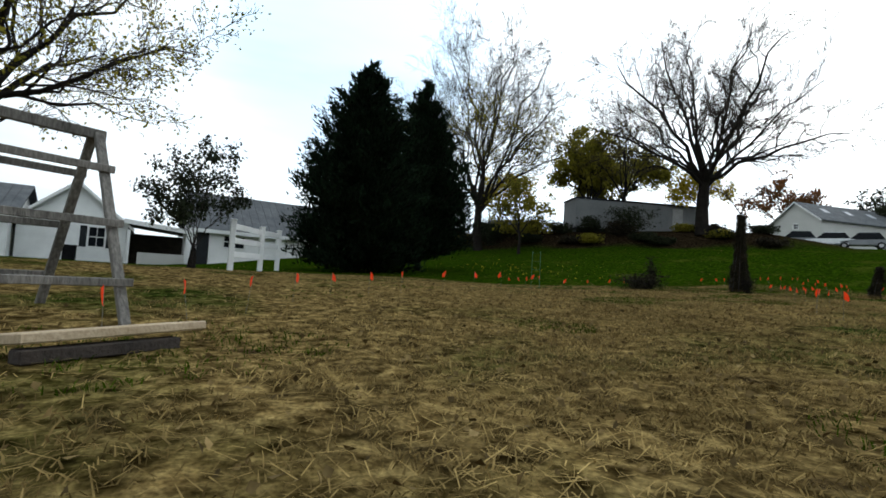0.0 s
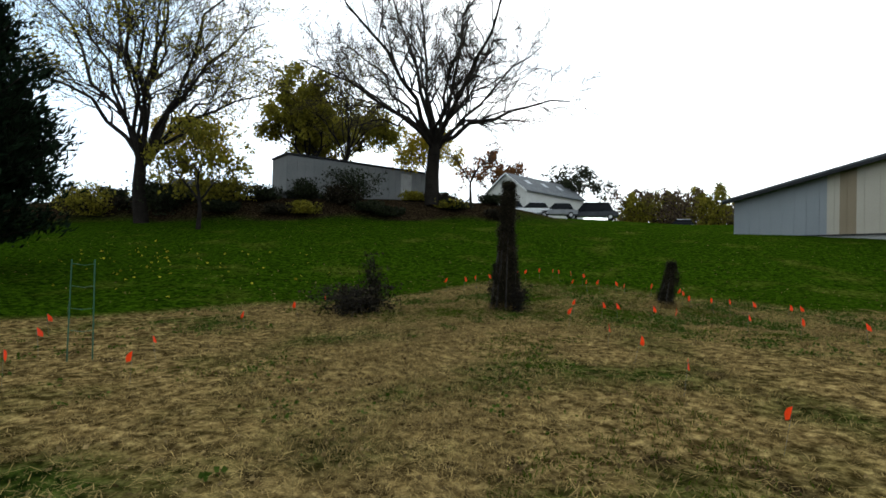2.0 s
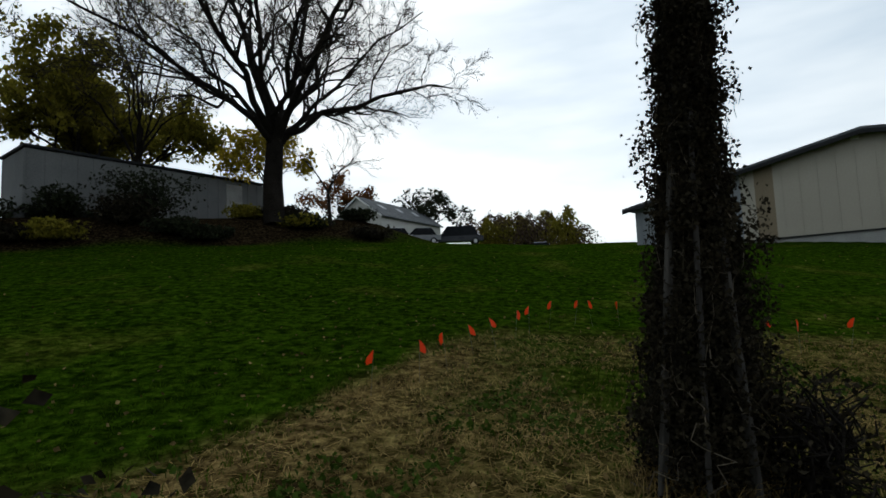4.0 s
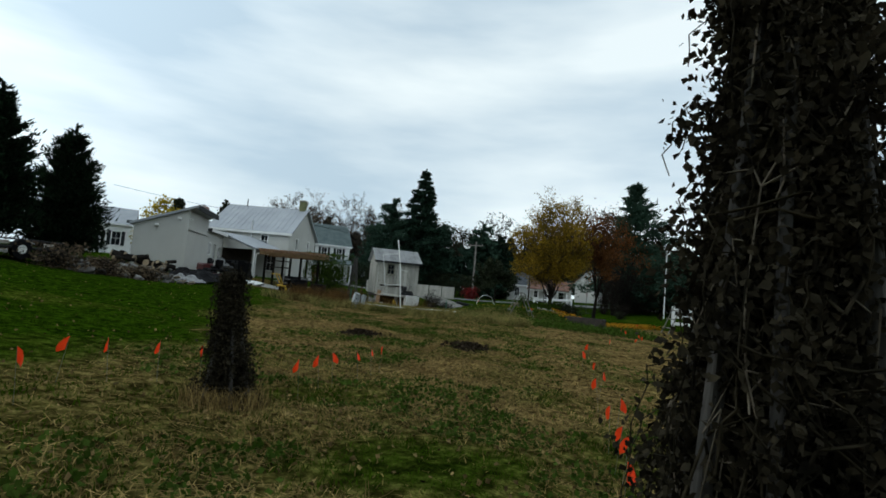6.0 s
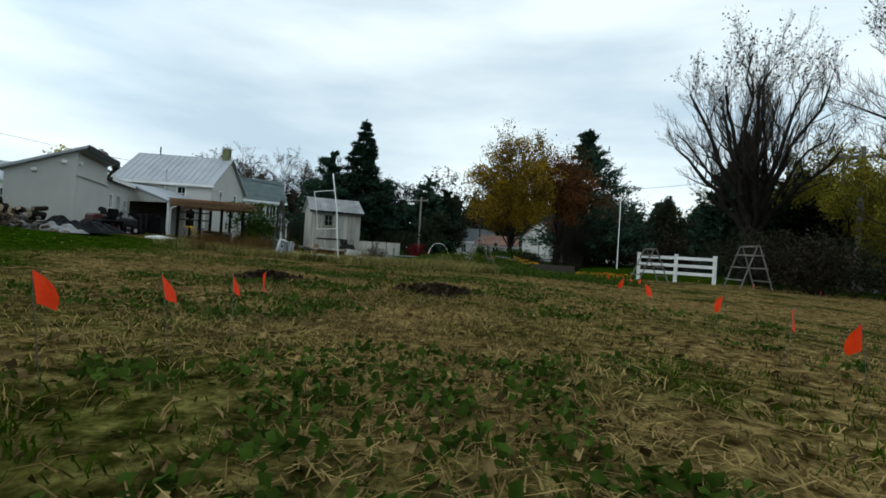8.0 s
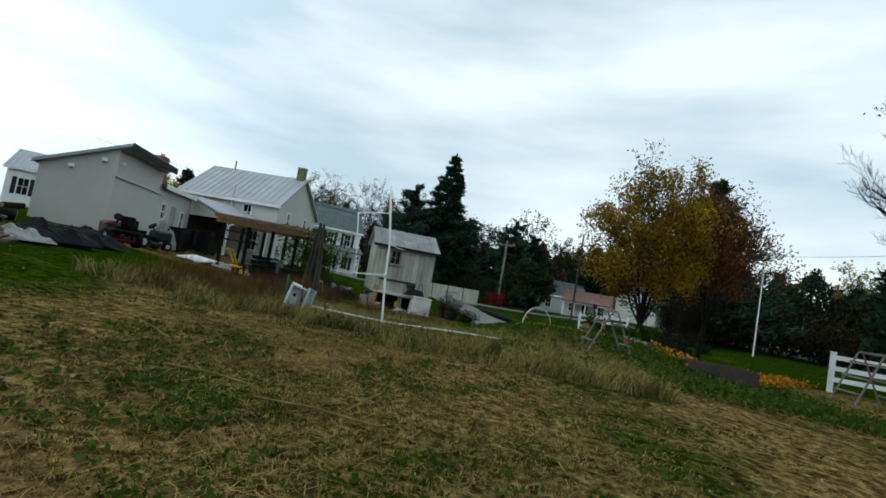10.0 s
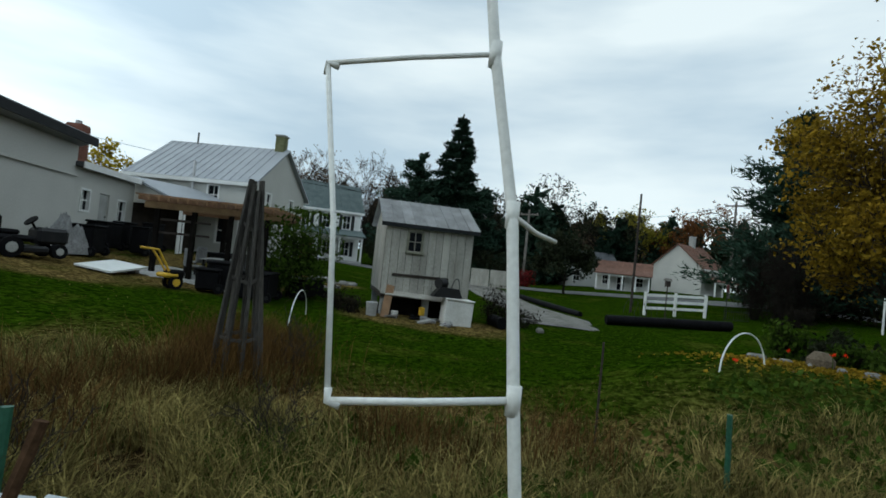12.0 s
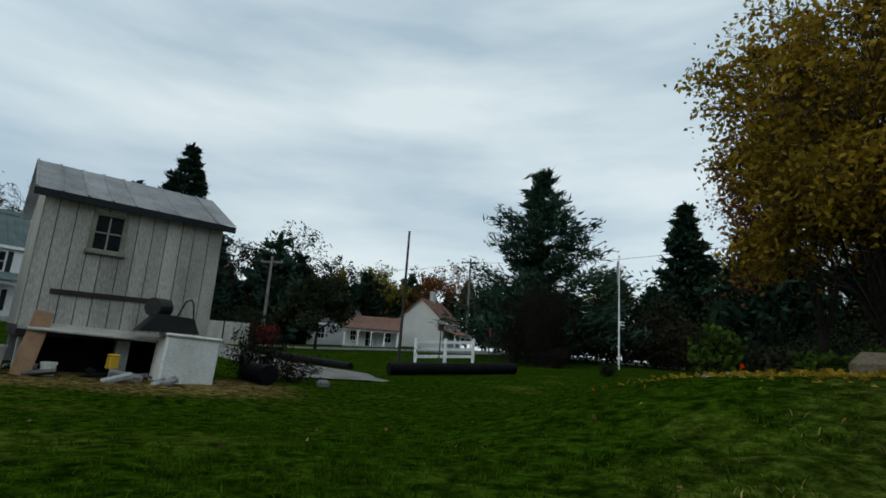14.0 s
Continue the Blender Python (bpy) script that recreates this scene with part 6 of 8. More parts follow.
FLAG_ROW_FAR = [(24.6, 0.9), (23.6, -6.6), (22.0, -7.6), (20.4, -8.6), (18.8, -9.4), (17.2, -10.2), (15.2, -11.0), (13.4, -12.0), (27.2, -4.4), (28.2, -5.6), (32.0, 0.9), (34.0, -0.9)]
first = survey_flag()
rnd = random.Random(9)
placed = False
for row in (FLAG_ROW_NORTH, FLAG_ROW_SLOPE, FLAG_ROW_EAST, FLAG_ROW_SOUTH, FLAG_ROW_WEST, FLAG_ROW_FAR):
    for x, y in row:
        m = pose(x, y, gz(x, y), rnd.uniform(-9, 9), rnd.uniform(-9, 9), rnd.uniform(0, 360))
        if not placed:
            first.matrix_world = m
            placed = True
        else:
            copy_thing(first, m)


# ---- board fences ----
def board_fence(posts, label, height=1.28, rails=(0.42, 0.78, 1.14)):
    a = posts[0]
    t = thing("board_fence", pose(a[0], a[1], 0), label, "fence", "white board fences")
    o = Vector((a[0], a[1], 0))
    pts = [Vector((x, y, gz(x, y))) - o for x, y in posts]
    for p in pts:
        q = part("post", box((p.x - 0.065, p.y - 0.065, p.z - 0.2), (p.x + 0.065, p.y + 0.065, p.z + height), 0.008), M["white_paint"], t)
        part("cap", box((p.x - 0.08, p.y - 0.08, p.z + height), (p.x + 0.08, p.y + 0.08, p.z + height + 0.04), 0.015), M["white_paint"], q)
    for p, q in zip(pts, pts[1:]):
        d = (q - p).normalized() * 0.06
        for h in rails:
            part("rail", plank(p + d + Vector((0, 0, h)), q - d + Vector((0, 0, h)), 0.15, 0.04, (0, 0, 1), 0.006), M["white_paint"], t)
    return t


board_fence([(29.9, -7.2), (29.2, -8.7), (28.5, -10.2)], "white three-board fence panel at the field's end")
board_fence([(-2.2, -10.3), (-4.0, -9.2), (-5.3, -8.4)], "white three-board fence near the garage")
board_fence([(49.0, -2.4), (49.2, -4.1), (49.4, -5.8)], "short white board fence by the drive")


# ---- ladder trellises ----
def ladder_trellis(m, label, wide=1.25, high=1.5, spread=1.2, rungs=3, tint="grey_wood", slim=1.0):
    """Two leaning ladder frames joined at the top."""
    t = thing("ladder_trellis", m, label, "trellis", "wooden ladder trellises")
    for s in (-1, 1):
        foot, top = spread / 2 * s, 0.05 * s
        for x in (-wide / 2, wide / 2):
            part("leg", plank((x, foot, -0.08), (x, top, high), 0.06 * slim, 0.035 * slim, (1, 0, 0), 0.004), M[tint], t)
        for k in range(rungs):
            h = (k + 0.7) / (rungs + 0.4)
            y = foot + (top - foot) * h + 0.036 * s
            part("rung", plank((-wide / 2 - 0.05, y, high * h), (wide / 2 + 0.05, y, high * h), 0.05 * slim, 0.028 * slim, (0, 0, 1), 0.004), M[tint], t)
    part("top_bar", plank((-wide / 2 - 0.06, 0, high), (wide / 2 + 0.06, 0, high), 0.07 * slim, 0.05 * slim, (0, 0, 1), 0.005), M[tint], t)
    return t


ladder_trellis(frame_at(24.12, 1.42, 8), "weathered ladder trellis beside the garden bed", 0.62, 1.02, 1.15, 2, slim=0.75)
ladder_trellis(frame_at(26.9, -6.3, -5), "weathered ladder trellis standing at the field's far end", 1.1, 1.4, 1.3)
ladder_trellis(frame_at(25.1, -9.5, -5), "weathered ladder trellis beside the white fence", 1.2, 1.7, 1.3)
ladder_trellis(pose(7.69, -13.43, gz(7.7, -13.4), 0, 0, -65.8), "weathered ladder trellis standing on the dry grass", 1.5, 1.28, 1.5, 3)
pb = thing("loose_plank", pose(8.83, -12.50, gz(8.8, -12.5), 0, 0, 27), "thick bare plank lying on the dry grass", "plank")
part("board", plank((0.02, -0.44, 0.09), (-0.10, 0.44, 0.10), 0.28, 0.045, (1, 0.2, 0.12), 0.006), M["new_wood"], pb)
part("bearer", plank((0.12, -0.42, 0.03), (0.02, 0.30, 0.03), 0.08, 0.06, (1, 0, 0), 0.006), M["dark_wood"], pb)


def wire_cage(x, y, wide, high, label, tint="green_metal"):
    """Two thin stakes with wires between them."""
    t = thing("wire_cage", frame_at(x, y, 40), label, "plant support")
    for a in (-wide / 2, wide / 2):
        part("stake", rod((a, 0, -0.1), (a * 0.9, 0, high), 0.007, sides=6), M[tint], t)
    for k in range(4):
        z = high * (0.3 + 0.22 * k)
        part("wire", curve_tube([(-wide * 0.47, 0, z), (0, 0.03, z - 0.02), (wide * 0.47, 0, z)], 0.003, 5), M[tint], t)


wire_cage(1.09, -2.96, 0.24, 1.05, "thin green stakes with wires on the dry field")
wire_cage(17.8, -11.95, 0.75, 1.2, "thin dark stakes with wires at the field's end", "black_metal")


# ---- plastic pipe goal ----
def goal():
    t = thing("pipe_gate", pose(20.80, 6.0, 0), "white plastic pipe gate on a tall pole in the weeds", "gate")
    z0 = gz(20.8, 6.0)
    base, top = Vector((0.05, 0.03, z0 - 0.2)), Vector((0.32, 0.42, 2.63))
    low, high = Vector((0.10, 0.17, 0.98)), Vector((0.33, 0.34, 2.13))
    mid = low.lerp(high, 0.5) + Vector((0.02, -0.03, 0))
    part("pole", curve_tube([base, base.lerp(low, 0.5), low, mid, high, top], 0.020, 10), M["pvc"], t, smooth=True)
    l_low, l_high = Vector((0.05, 0.73, 0.92)), Vector((0.28, 0.93, 2.04))
    part("side_pipe", curve_tube([l_low, l_low.lerp(l_high, 0.5) + Vector((0, -0.02, 0)), l_high], 0.010, 8), M["pvc"], t, smooth=True)
    part("bottom_pipe", curve_tube([low, low.lerp(l_low, 0.5) + Vector((0, 0, -0.004)), l_low], 0.012, 8), M["pvc"], t, smooth=True)
    part("top_pipe", curve_tube([high, high.lerp(l_high, 0.5) + Vector((0, 0, 0.005)), l_high], 0.010, 8), M["pvc"], t, smooth=True)
    for p in (low, high, mid):
        part("tee", curve_tube([p + Vector((0, 0, -0.045)), p + Vector((0, 0, 0.045))], 0.0235, 10), M["pvc"], t, smooth=True)
    for p in (l_low, l_high):
        part("elbow", curve_tube([p + Vector((0, -0.04, -0.01)), p, p + Vector((0, 0, 0.04 if p is l_low else -0.04))], 0.013, 8), M["pvc"], t, smooth=True)
    part("stub", curve_tube([mid, Vector((0.50, 0.12, 1.52)), Vector((0.74, 0.02, 1.51))], 0.010, 12), M["pvc"], t, smooth=True)


goal()


# ---- shed clutter ----
def fridge_box():
    t = thing("chest_freezer", pose(34.42, 9.55, gz(34.6, 7.2), 0, 3, -71.5), "old white chest freezer tipped beside the shed", "freezer")
    part("body", box((1.84, -0.80, 0.03), (2.70, -0.18, 0.84), 0.03), M["white_box"], t, "stained white enamel")
    part("lid", box((1.82, -0.83, 0.845), (2.72, -0.16, 0.90), 0.02), M["white_box"], t)


fridge_box()


def smoker():
    t = thing("barrel_smoker", pose(34.92, 8.03, gz(34.6, 7.2) + 0.80, 0, 0, -71.5), "black barrel smoker resting on the white freezer", "grill")
    part("firebox", prism([(-0.14, 0.0), (0.78, 0.0), (0.66, 0.26), (0.10, 0.30)], -0.72, -0.30), M["black_metal"], t)
    part("drum", rod((0.02, -0.64, 0.40), (0.26, -0.44, 0.40), 0.15, sides=18), M["black_metal"], t)
    part("handle", curve_tube([(0.44, -0.55, 0.28), (0.54, -0.55, 0.54), (0.62, -0.55, 0.58), (0.67, -0.55, 0.50), (0.70, -0.55, 0.24)], 0.014), M["black_metal"], t)


smoker()


def leaning_board():
    t = thing("leaning_board", pose(34.44, 9.48, gz(34, 9), 0, 0, -71.5), "brown board leaning against the shed", "board")
    part("board", plank((0.05, -0.55, 0.0), (0.22, -0.12, 0.92), 0.24, 0.03, (1, 0.1, 0), 0.004), M["brown_wood"], t)


leaning_board()


def bucket(x, y, z, r, h, mat_name, label, tilt=0):
    t = thing("bucket", pose(x, y, z, tilt, 0, 0), label, "bucket")
    part("body", rod((0, 0, 0), (0, 0, h), r * 0.85, r, 14), M[mat_name], t)
    part("rim", rod((0, 0, h - 0.03), (0, 0, h + 0.01), r * 1.08, r * 1.08, 14), M[mat_name], t)


zs = gz(34.3, 8.6)
bucket(33.85, 9.62, zs, 0.17, 0.42, "concrete", "grey bucket with a lid under the shed corner")
bucket(34.20, 9.00, zs, 0.10, 0.2, "white_box", "small white pail under the shed")
jug = thing("yellow_container", pose(34.55, 8.25, zs, 0, 0, -60), "bright yellow plastic container under the shed", "container")
part("body", box((-0.07, -0.09, 0.12), (0.07, 0.09, 0.32), 0.02), M["yellow"], jug)
part("lid", box((-0.075, -0.095, 0.32), (0.075, 0.095, 0.36), 0.02), M["yellow"], jug)
rnd = random.Random(31)
for i in range(26):
    x, y = 34.25 + rnd.uniform(-0.35, 0.75), 8.6 + rnd.uniform(-1.5, 1.0)
    s = rnd.uniform(0.08, 0.24)
    t = thing("scrap_piece", pose(x, y, gz(x, y) + 0.02, rnd.uniform(-20, 20), rnd.uniform(-20, 20), rnd.uniform(0, 180)), "scrap lumber and rubbish under the shed", "scrap", "scrap under the shed")
    part("body", box((-s, -s * 0.4, 0), (s, s * 0.4, s * rnd.uniform(0.2, 0.6)), 0.01), M[("grey_wood", "concrete", "black", "grey_tarp", "stone", "black")[i % 6]], t)
drum = thing("black_drum", pose(35.35, 5.95, gz(35, 6), 0, 0, 20), "black plastic drum lying beside the shed", "drum")
part("body", rod((-0.45, 0, 0.18), (0.45, 0, 0.18), 0.18, sides=16), M["black"], drum)
part("rib", rod((-0.15, 0, 0.18), (-0.10, 0, 0.18), 0.19, sides=16), M["black"], drum)
for i, (x, y, h, r) in enumerate(((36.2, 5.7, 0.9, 0.45), (36.8, 5.1, 0.6, 0.6), (35.9, 6.2, 1.2, 0.4), (33.9, 10.2, 0.5, 0.35), (34.4, 10.8, 0.7, 0.4))):
    shrub("dead_weeds", x, y, h, r, "dark dead weeds beside the shed", 330 + i, "dry_vine", 500, 0.07, stems=9)
rock = thing("pale_rock", pose(36.1, 4.55, gz(36, 4.5)), "pale flat rock at the lawn's edge", "rock")
part("body", box((-0.18, -0.12, -0.03), (0.2, 0.12, 0.14), 0.05), M["stone"], rock)

# ---- weed patch: leaning gate, boxes, trellis ----
def white_boxes():
    t = thing("plastic_hive_box", pose(20.70, 7.62, gz(20.7, 7.6) + 0.01, 5, 4, 20), "white moulded plastic boxes strapped to a stake", "box")
    squash = Matrix.Diagonal((0.9, 0.85, 1.0, 1.0))
    # an upright hollow box with a hole, one behind it, and an open tray turned aside
    m = pose(-0.04, 0.15, 0.02, 8, -5, 14) @ squash
    left = part("shell", box((0.02, -0.085, 0.0), (0.16, 0.085, 0.47), 0.006, m), M["hive_white"], t)
    for y in (-0.10, 0.10):
        part("flange", box((-0.03, y - 0.006, -0.02), (0.17, y + 0.006, 0.49), 0.003, m), M["hive_white"], left)
    part("lid", box((-0.05, -0.125, 0.495), (0.18, 0.125, 0.512), 0.004, m @ pose(0, 0, 0, 0, -9, 0)), M["hive_white"], left)
    part("sill", box((-0.03, -0.09, 0.145), (0.018, 0.09, 0.157), 0.003, m), M["hive_white"], left)
    for z, r in ((0.33, 0.030), (0.075, 0.024)):
        part("hole", rod(m @ Vector((0.012, -0.01, z)), m @ Vector((0.026, -0.01, z)), r, sides=14), M["black"], left)
    m = pose(0.03, -0.02, 0.03, 8, -4, 2) @ squash
    middle = part("shell", box((0.0, -0.065, 0.0), (0.13, 0.065, 0.45), 0.006, m), M["hive_white"], t)
    part("lid", box((-0.02, -0.085, 0.455), (0.15, 0.085, 0.470), 0.004, m), M["hive_white"], middle)
    m = pose(0.0, -0.12, 0.02, 7, -3, 56) @ squash
    tray = part("tray", box((0.0, -0.13, 0.0), (0.012, 0.13, 0.50), 0.004, m), M["hive_white"], t)
    for a, b in (((-0.05, -0.13, 0.0), (-0.002, -0.118, 0.50)), ((-0.05, 0.118, 0.0), (-0.002, 0.13, 0.50)), ((-0.05, -0.116, 0.0), (-0.002, 0.116, 0.012)), ((-0.05, -0.116, 0.488), (-0.002, 0.116, 0.50)), ((-0.035, -0.116, 0.235), (-0.002, 0.116, 0.249))):
        part("rim", box(a, b, 0.003, m), M["hive_white"], tray)
    part("rib", plank(m @ Vector((-0.012, -0.11, 0.26)), m @ Vector((-0.012, 0.02, 0.48)), 0.02, 0.012, (1, 0, 0)), M["hive_white"], tray)
    part("rib", plank(m @ Vector((-0.012, 0.02, 0.26)), m @ Vector((-0.012, 0.11, 0.48)), 0.02, 0.012, (1, 0, 0)), M["hive_white"], tray)
    part("rib", plank(m @ Vector((-0.012, -0.11, 0.02)), m @ Vector((-0.012, 0.03, 0.23)), 0.02, 0.012, (1, 0, 0)), M["hive_white"], tray)
    s = thing("wooden_stake", pose(20.66, 7.52, gz(20.7, 7.5)), "dark twisted stake beside the white boxes", "stake")
    part("pole", curve_tube([(0, 0, -0.1), (0.01, 0.01, 0.3), (-0.02, 0.02, 0.6), (0.03, -0.01, 0.82)], 0.020), M["dead_bark"], s)
    g = thing("garden_post", pose(21.02, 7.98, gz(21.0, 8)), "green metal garden post", "post")
    part("pole", rod((0, 0, -0.1), (0.05, 0.02, 0.68), 0.022), M["green_metal"], g)


white_boxes()
pipe = thing("loose_pipe", pose(20.92, 7.46, 0), "long pale plastic pipe lying over the weeds", "pipe")
part("tube", curve_tube([(0.0, 0.0, 0.19), (0.06, -0.45, 0.17), (0.14, -1.0, 0.15), (0.22, -1.63, 0.14), (0.45, -2.2, 0.15), (0.80, -2.8, 0.15), (1.25, -3.4, 0.13), (1.55, -3.72, 0.10)], 0.018), M["pvc"], pipe)
gp = thing("garden_post", pose(23.1, 4.5, gz(23.1, 4.5)), "short green metal post in the weeds", "post")
part("pole", rod((0, 0, -0.1), (0.02, 0.02, 0.62), 0.020), M["green_metal"], gp)


def stake_tower(x, y, label, h=2.02, r0=0.25, r1=0.055):
    t = thing("stake_tower", frame_at(x, y, 20), label, "trellis")
    n = 9
    feet = []
    for i in range(n):
        a = 2 * math.pi * i / n
        lo = Vector((r0 * math.cos(a), r0 * math.sin(a), -0.05))
        hi = Vector((r1 * math.cos(a + 0.3), r1 * math.sin(a + 0.3), h - 0.05 * (i % 3)))
        feet.append((lo, hi))
        part("stake", plank(lo, hi, 0.048, 0.03, (math.cos(a), math.sin(a), 0), 0.004), M["dark_stake"], t)
    for k in (0.28, 0.55, 0.80):
        for i in range(n):
            a, b = feet[i][0].lerp(feet[i][1], k), feet[(i + 1) % n][0].lerp(feet[(i + 1) % n][1], k)
            part("band", plank(a, b, 0.03, 0.012, (0, 0, 1)), M["dark_stake"], t)


stake_tower(24.0, 8.6, "tall tower of grey weathered stakes in the weeds")
for x, y, a, r, h in ((30.5, 10.5, 14, 1.5, 0.72), (26.6, 2.8, -55, 0.52, 0.52)):
    t = thing("pipe_hoop", frame_at(x, y, a), "thin white plastic hoop stuck in the lawn", "hoop", "plastic hoops")
    part("tube", curve_tube([(r * math.cos(k), 0.0, h * math.sin(k) - 0.04) for k in np.linspace(0, math.pi, 24)], 0.011), M["pvc"], t)
st = thing("rusty_stake", frame_at(24.1, 5.2, 0), "thin rusty stake in the garden's edge", "stake")
part("pole", rod((0, 0, -0.1), (0.02, 0, 0.92), 0.010), M["dark_wood"], st)
for i, (x, y, h) in enumerate(((24.6, 8.25, 0.8), (21.3, 8.3, 0.75), (22.6, 7.6, 0.6))):
    limb_tree("dead_sapling", x, y, h, 0.38, 0.12, "leafless reddish sapling standing in the weeds", 350 + i, trunk_r=0.012, limbs=8, upright=0.7, bark="dead_bark", kids=(6, 4, 2), levels=3, twig_r=0.0022, category="sapling", sink=0.03)
def garden_bench():
    t = thing("garden_bench", frame_at(5.35, -14.55, 112), "green painted metal garden bench beside the lawn", "bench")
    for x in (-0.65, 0.65):
        part("leg_frame", curve_tube([(x, 0.25, -0.03), (x, 0.24, 0.45), (x, -0.2, 0.42), (x, -0.30, -0.03)], 0.022, 6), M["green_metal"], t)
        part("armrest", curve_tube([(x, 0.26, 0.44), (x, 0.22, 0.64), (x, -0.1, 0.66), (x, -0.26, 0.62)], 0.020, 6), M["green_metal"], t)
    for k in range(5):
        part("slat", plank((-0.70, 0.22 - 0.1 * k, 0.475), (0.70, 0.22 - 0.1 * k, 0.475), 0.075, 0.018, (0, 1, 0), 0.003), M["green_metal"], t)
    for k in range(4):
        part("back_slat", plank((-0.70, -0.25 - 0.03 * k, 0.56 + 0.1 * k), (0.70, -0.25 - 0.03 * k, 0.56 + 0.1 * k), 0.075, 0.018, (0, 0.25, 1), 0.003), M["green_metal"], t)


garden_bench()
# mulch heaps
for i, (x, y, r) in enumerate(((11.93, 5.62, 0.47), (11.42, 3.59, 0.53))):
    rng = np.random.default_rng(60 + i)
    t = thing("mulch_heap", pose(x, y, gz(x, y)), "dark heap of mulch on the dry field", "mulch")
    n = 900
    a, d = rng.uniform(0, 2 * math.pi, n), np.abs(rng.normal(0, 0.5, n)) * r
    p = np.stack([d * np.cos(a) * 1.25, d * np.sin(a) * 0.9, 0.05 * np.exp(-(d / r * 1.4) ** 2) + rng.uniform(0, 0.015, n)], 1)
    v, f = leaf_cards(p, 0.055, rng, droop=0.0, slim=0.9)
    v[:, 2] = np.maximum(v[:, 2], 0.002)
    raw("chip_mass", v, f, M["mulch"], t)
    bm = bmesh.new()
    bmesh.ops.create_icosphere(bm, subdivisions=3, radius=1.0)
    for w in bm.verts:
        w.co = Vector((w.co.x * r * 0.95, w.co.y * r * 0.7, w.co.z * 0.05 + 0.012 * noise.noise(w.co * 6) - 0.02))
    part("core", bm, M["mulch"], t)

# ---- yard by the workshop ----
def rubble():
    rnd = random.Random(77)
    for i in range(230):
        u = rnd.uniform(0, 1)
        x, y = 15.2 + 7.6 * u + rnd.uniform(-0.6, 0.6), 14.8 + 1.5 * u + rnd.gauss(0, 0.7)
        s = rnd.uniform(0.08, 0.23)
        lift = max(0.0, 0.36 * math.exp(-((y - 14.8 - 1.5 * u) / 0.9) ** 2) * rnd.random())
        t = thing("rubble_stone", pose(x, y, gz(x, y) + lift, rnd.uniform(0, 40), rnd.uniform(0, 40), rnd.uniform(0, 180)), "grey broken stone in a rubble heap", "stone", "rubble heap")
        bm = bmesh.new()
        bmesh.ops.create_icosphere(bm, subdivisions=1, radius=1.0)
        flat = rnd.uniform(0.3, 0.65)
        for w in bm.verts:
            k = rnd.uniform(0.75, 1.2)
            w.co = Vector((w.co.x * s * 1.25 * k, w.co.y * s * 0.85 * k, w.co.z * s * flat * k))
        part("body", bm, M[("dark_stone", "dark_stone", "brown_stone", "stone")[i % 4]], t)
    for i in range(34):
        x, y = 22.6 + rnd.uniform(-1.1, 1.2), 16.9 + rnd.uniform(-0.6, 0.6)
        r = rnd.uniform(0.07, 0.16)
        L = rnd.uniform(0.18, 0.40)
        z = gz(x, y) + r + (0.32 if i % 2 else 0.0) + (0.22 if i % 5 == 0 else 0.0)
        a = rnd.uniform(0, 180)
        t = thing("cut_log", pose(x, y, z, 90 + rnd.uniform(-25, 25), 0, a), "sawn log in the wood pile", "log", "wood pile")
        part("bark", rod((0, 0, -L), (0, 0, L), r, r * 0.92, 12), M["bark"], t)
        for e in (-L - 0.006, L):
            part("sawn_end", rod((0, 0, e), (0, 0, e + 0.006), r * 0.88, r * 0.88, 12), M["new_wood"], t)


rubble()


def sheet_heap(x, y, lx, ly, h, mat_name, label, seed):
    t = thing("tarp_heap", frame_at(x, y, seed * 31 % 90), label, "tarp")
    bm = bmesh.new()
    bmesh.ops.create_grid(bm, x_segments=26, y_segments=18, size=1.0)
    for v in bm.verts:
        e = max(abs(v.co.x), abs(v.co.y))
        f = max(0.0, 1 - e ** 3)
        w = noise.noise(Vector((v.co.x * 2.3 + seed, v.co.y * 2.3, 0))) * 0.5 + noise.noise(Vector((v.co.x * 7, v.co.y * 7 + seed, 1))) * 0.18
        v.co = Vector((v.co.x * lx, v.co.y * ly, h * f * (0.65 + w) + 0.01))
    part("sheet", bm, M[mat_name], t, smooth=False)


sheet_heap(24.2, 15.9, 1.3, 0.8, 0.55, "black", "black plastic sheet over a heap", 5)
sheet_heap(25.8, 16.2, 1.2, 0.7, 0.5, "black", "wrinkled black tarp over a heap", 8)
sheet_heap(22.8, 15.4, 0.8, 0.5, 0.35, "grey_tarp", "grey plastic sheet on the rubble", 11)
sheet_heap(33.6, 19.2, 0.55, 0.5, 1.35, "grey_tarp", "grey tarp over a machine by the wall", 14)
for i, (x, y, h, r) in enumerate(((15.0, 14.6, 0.6, 0.9), (16.4, 14.0, 0.5, 0.8), (18.6, 14.4, 0.4, 0.6))):
    shrub("dead_weeds", x, y, h, r, "brown dead weeds on the rubble", 345 + i, "brown_leaf", 900, 0.09, stems=12)


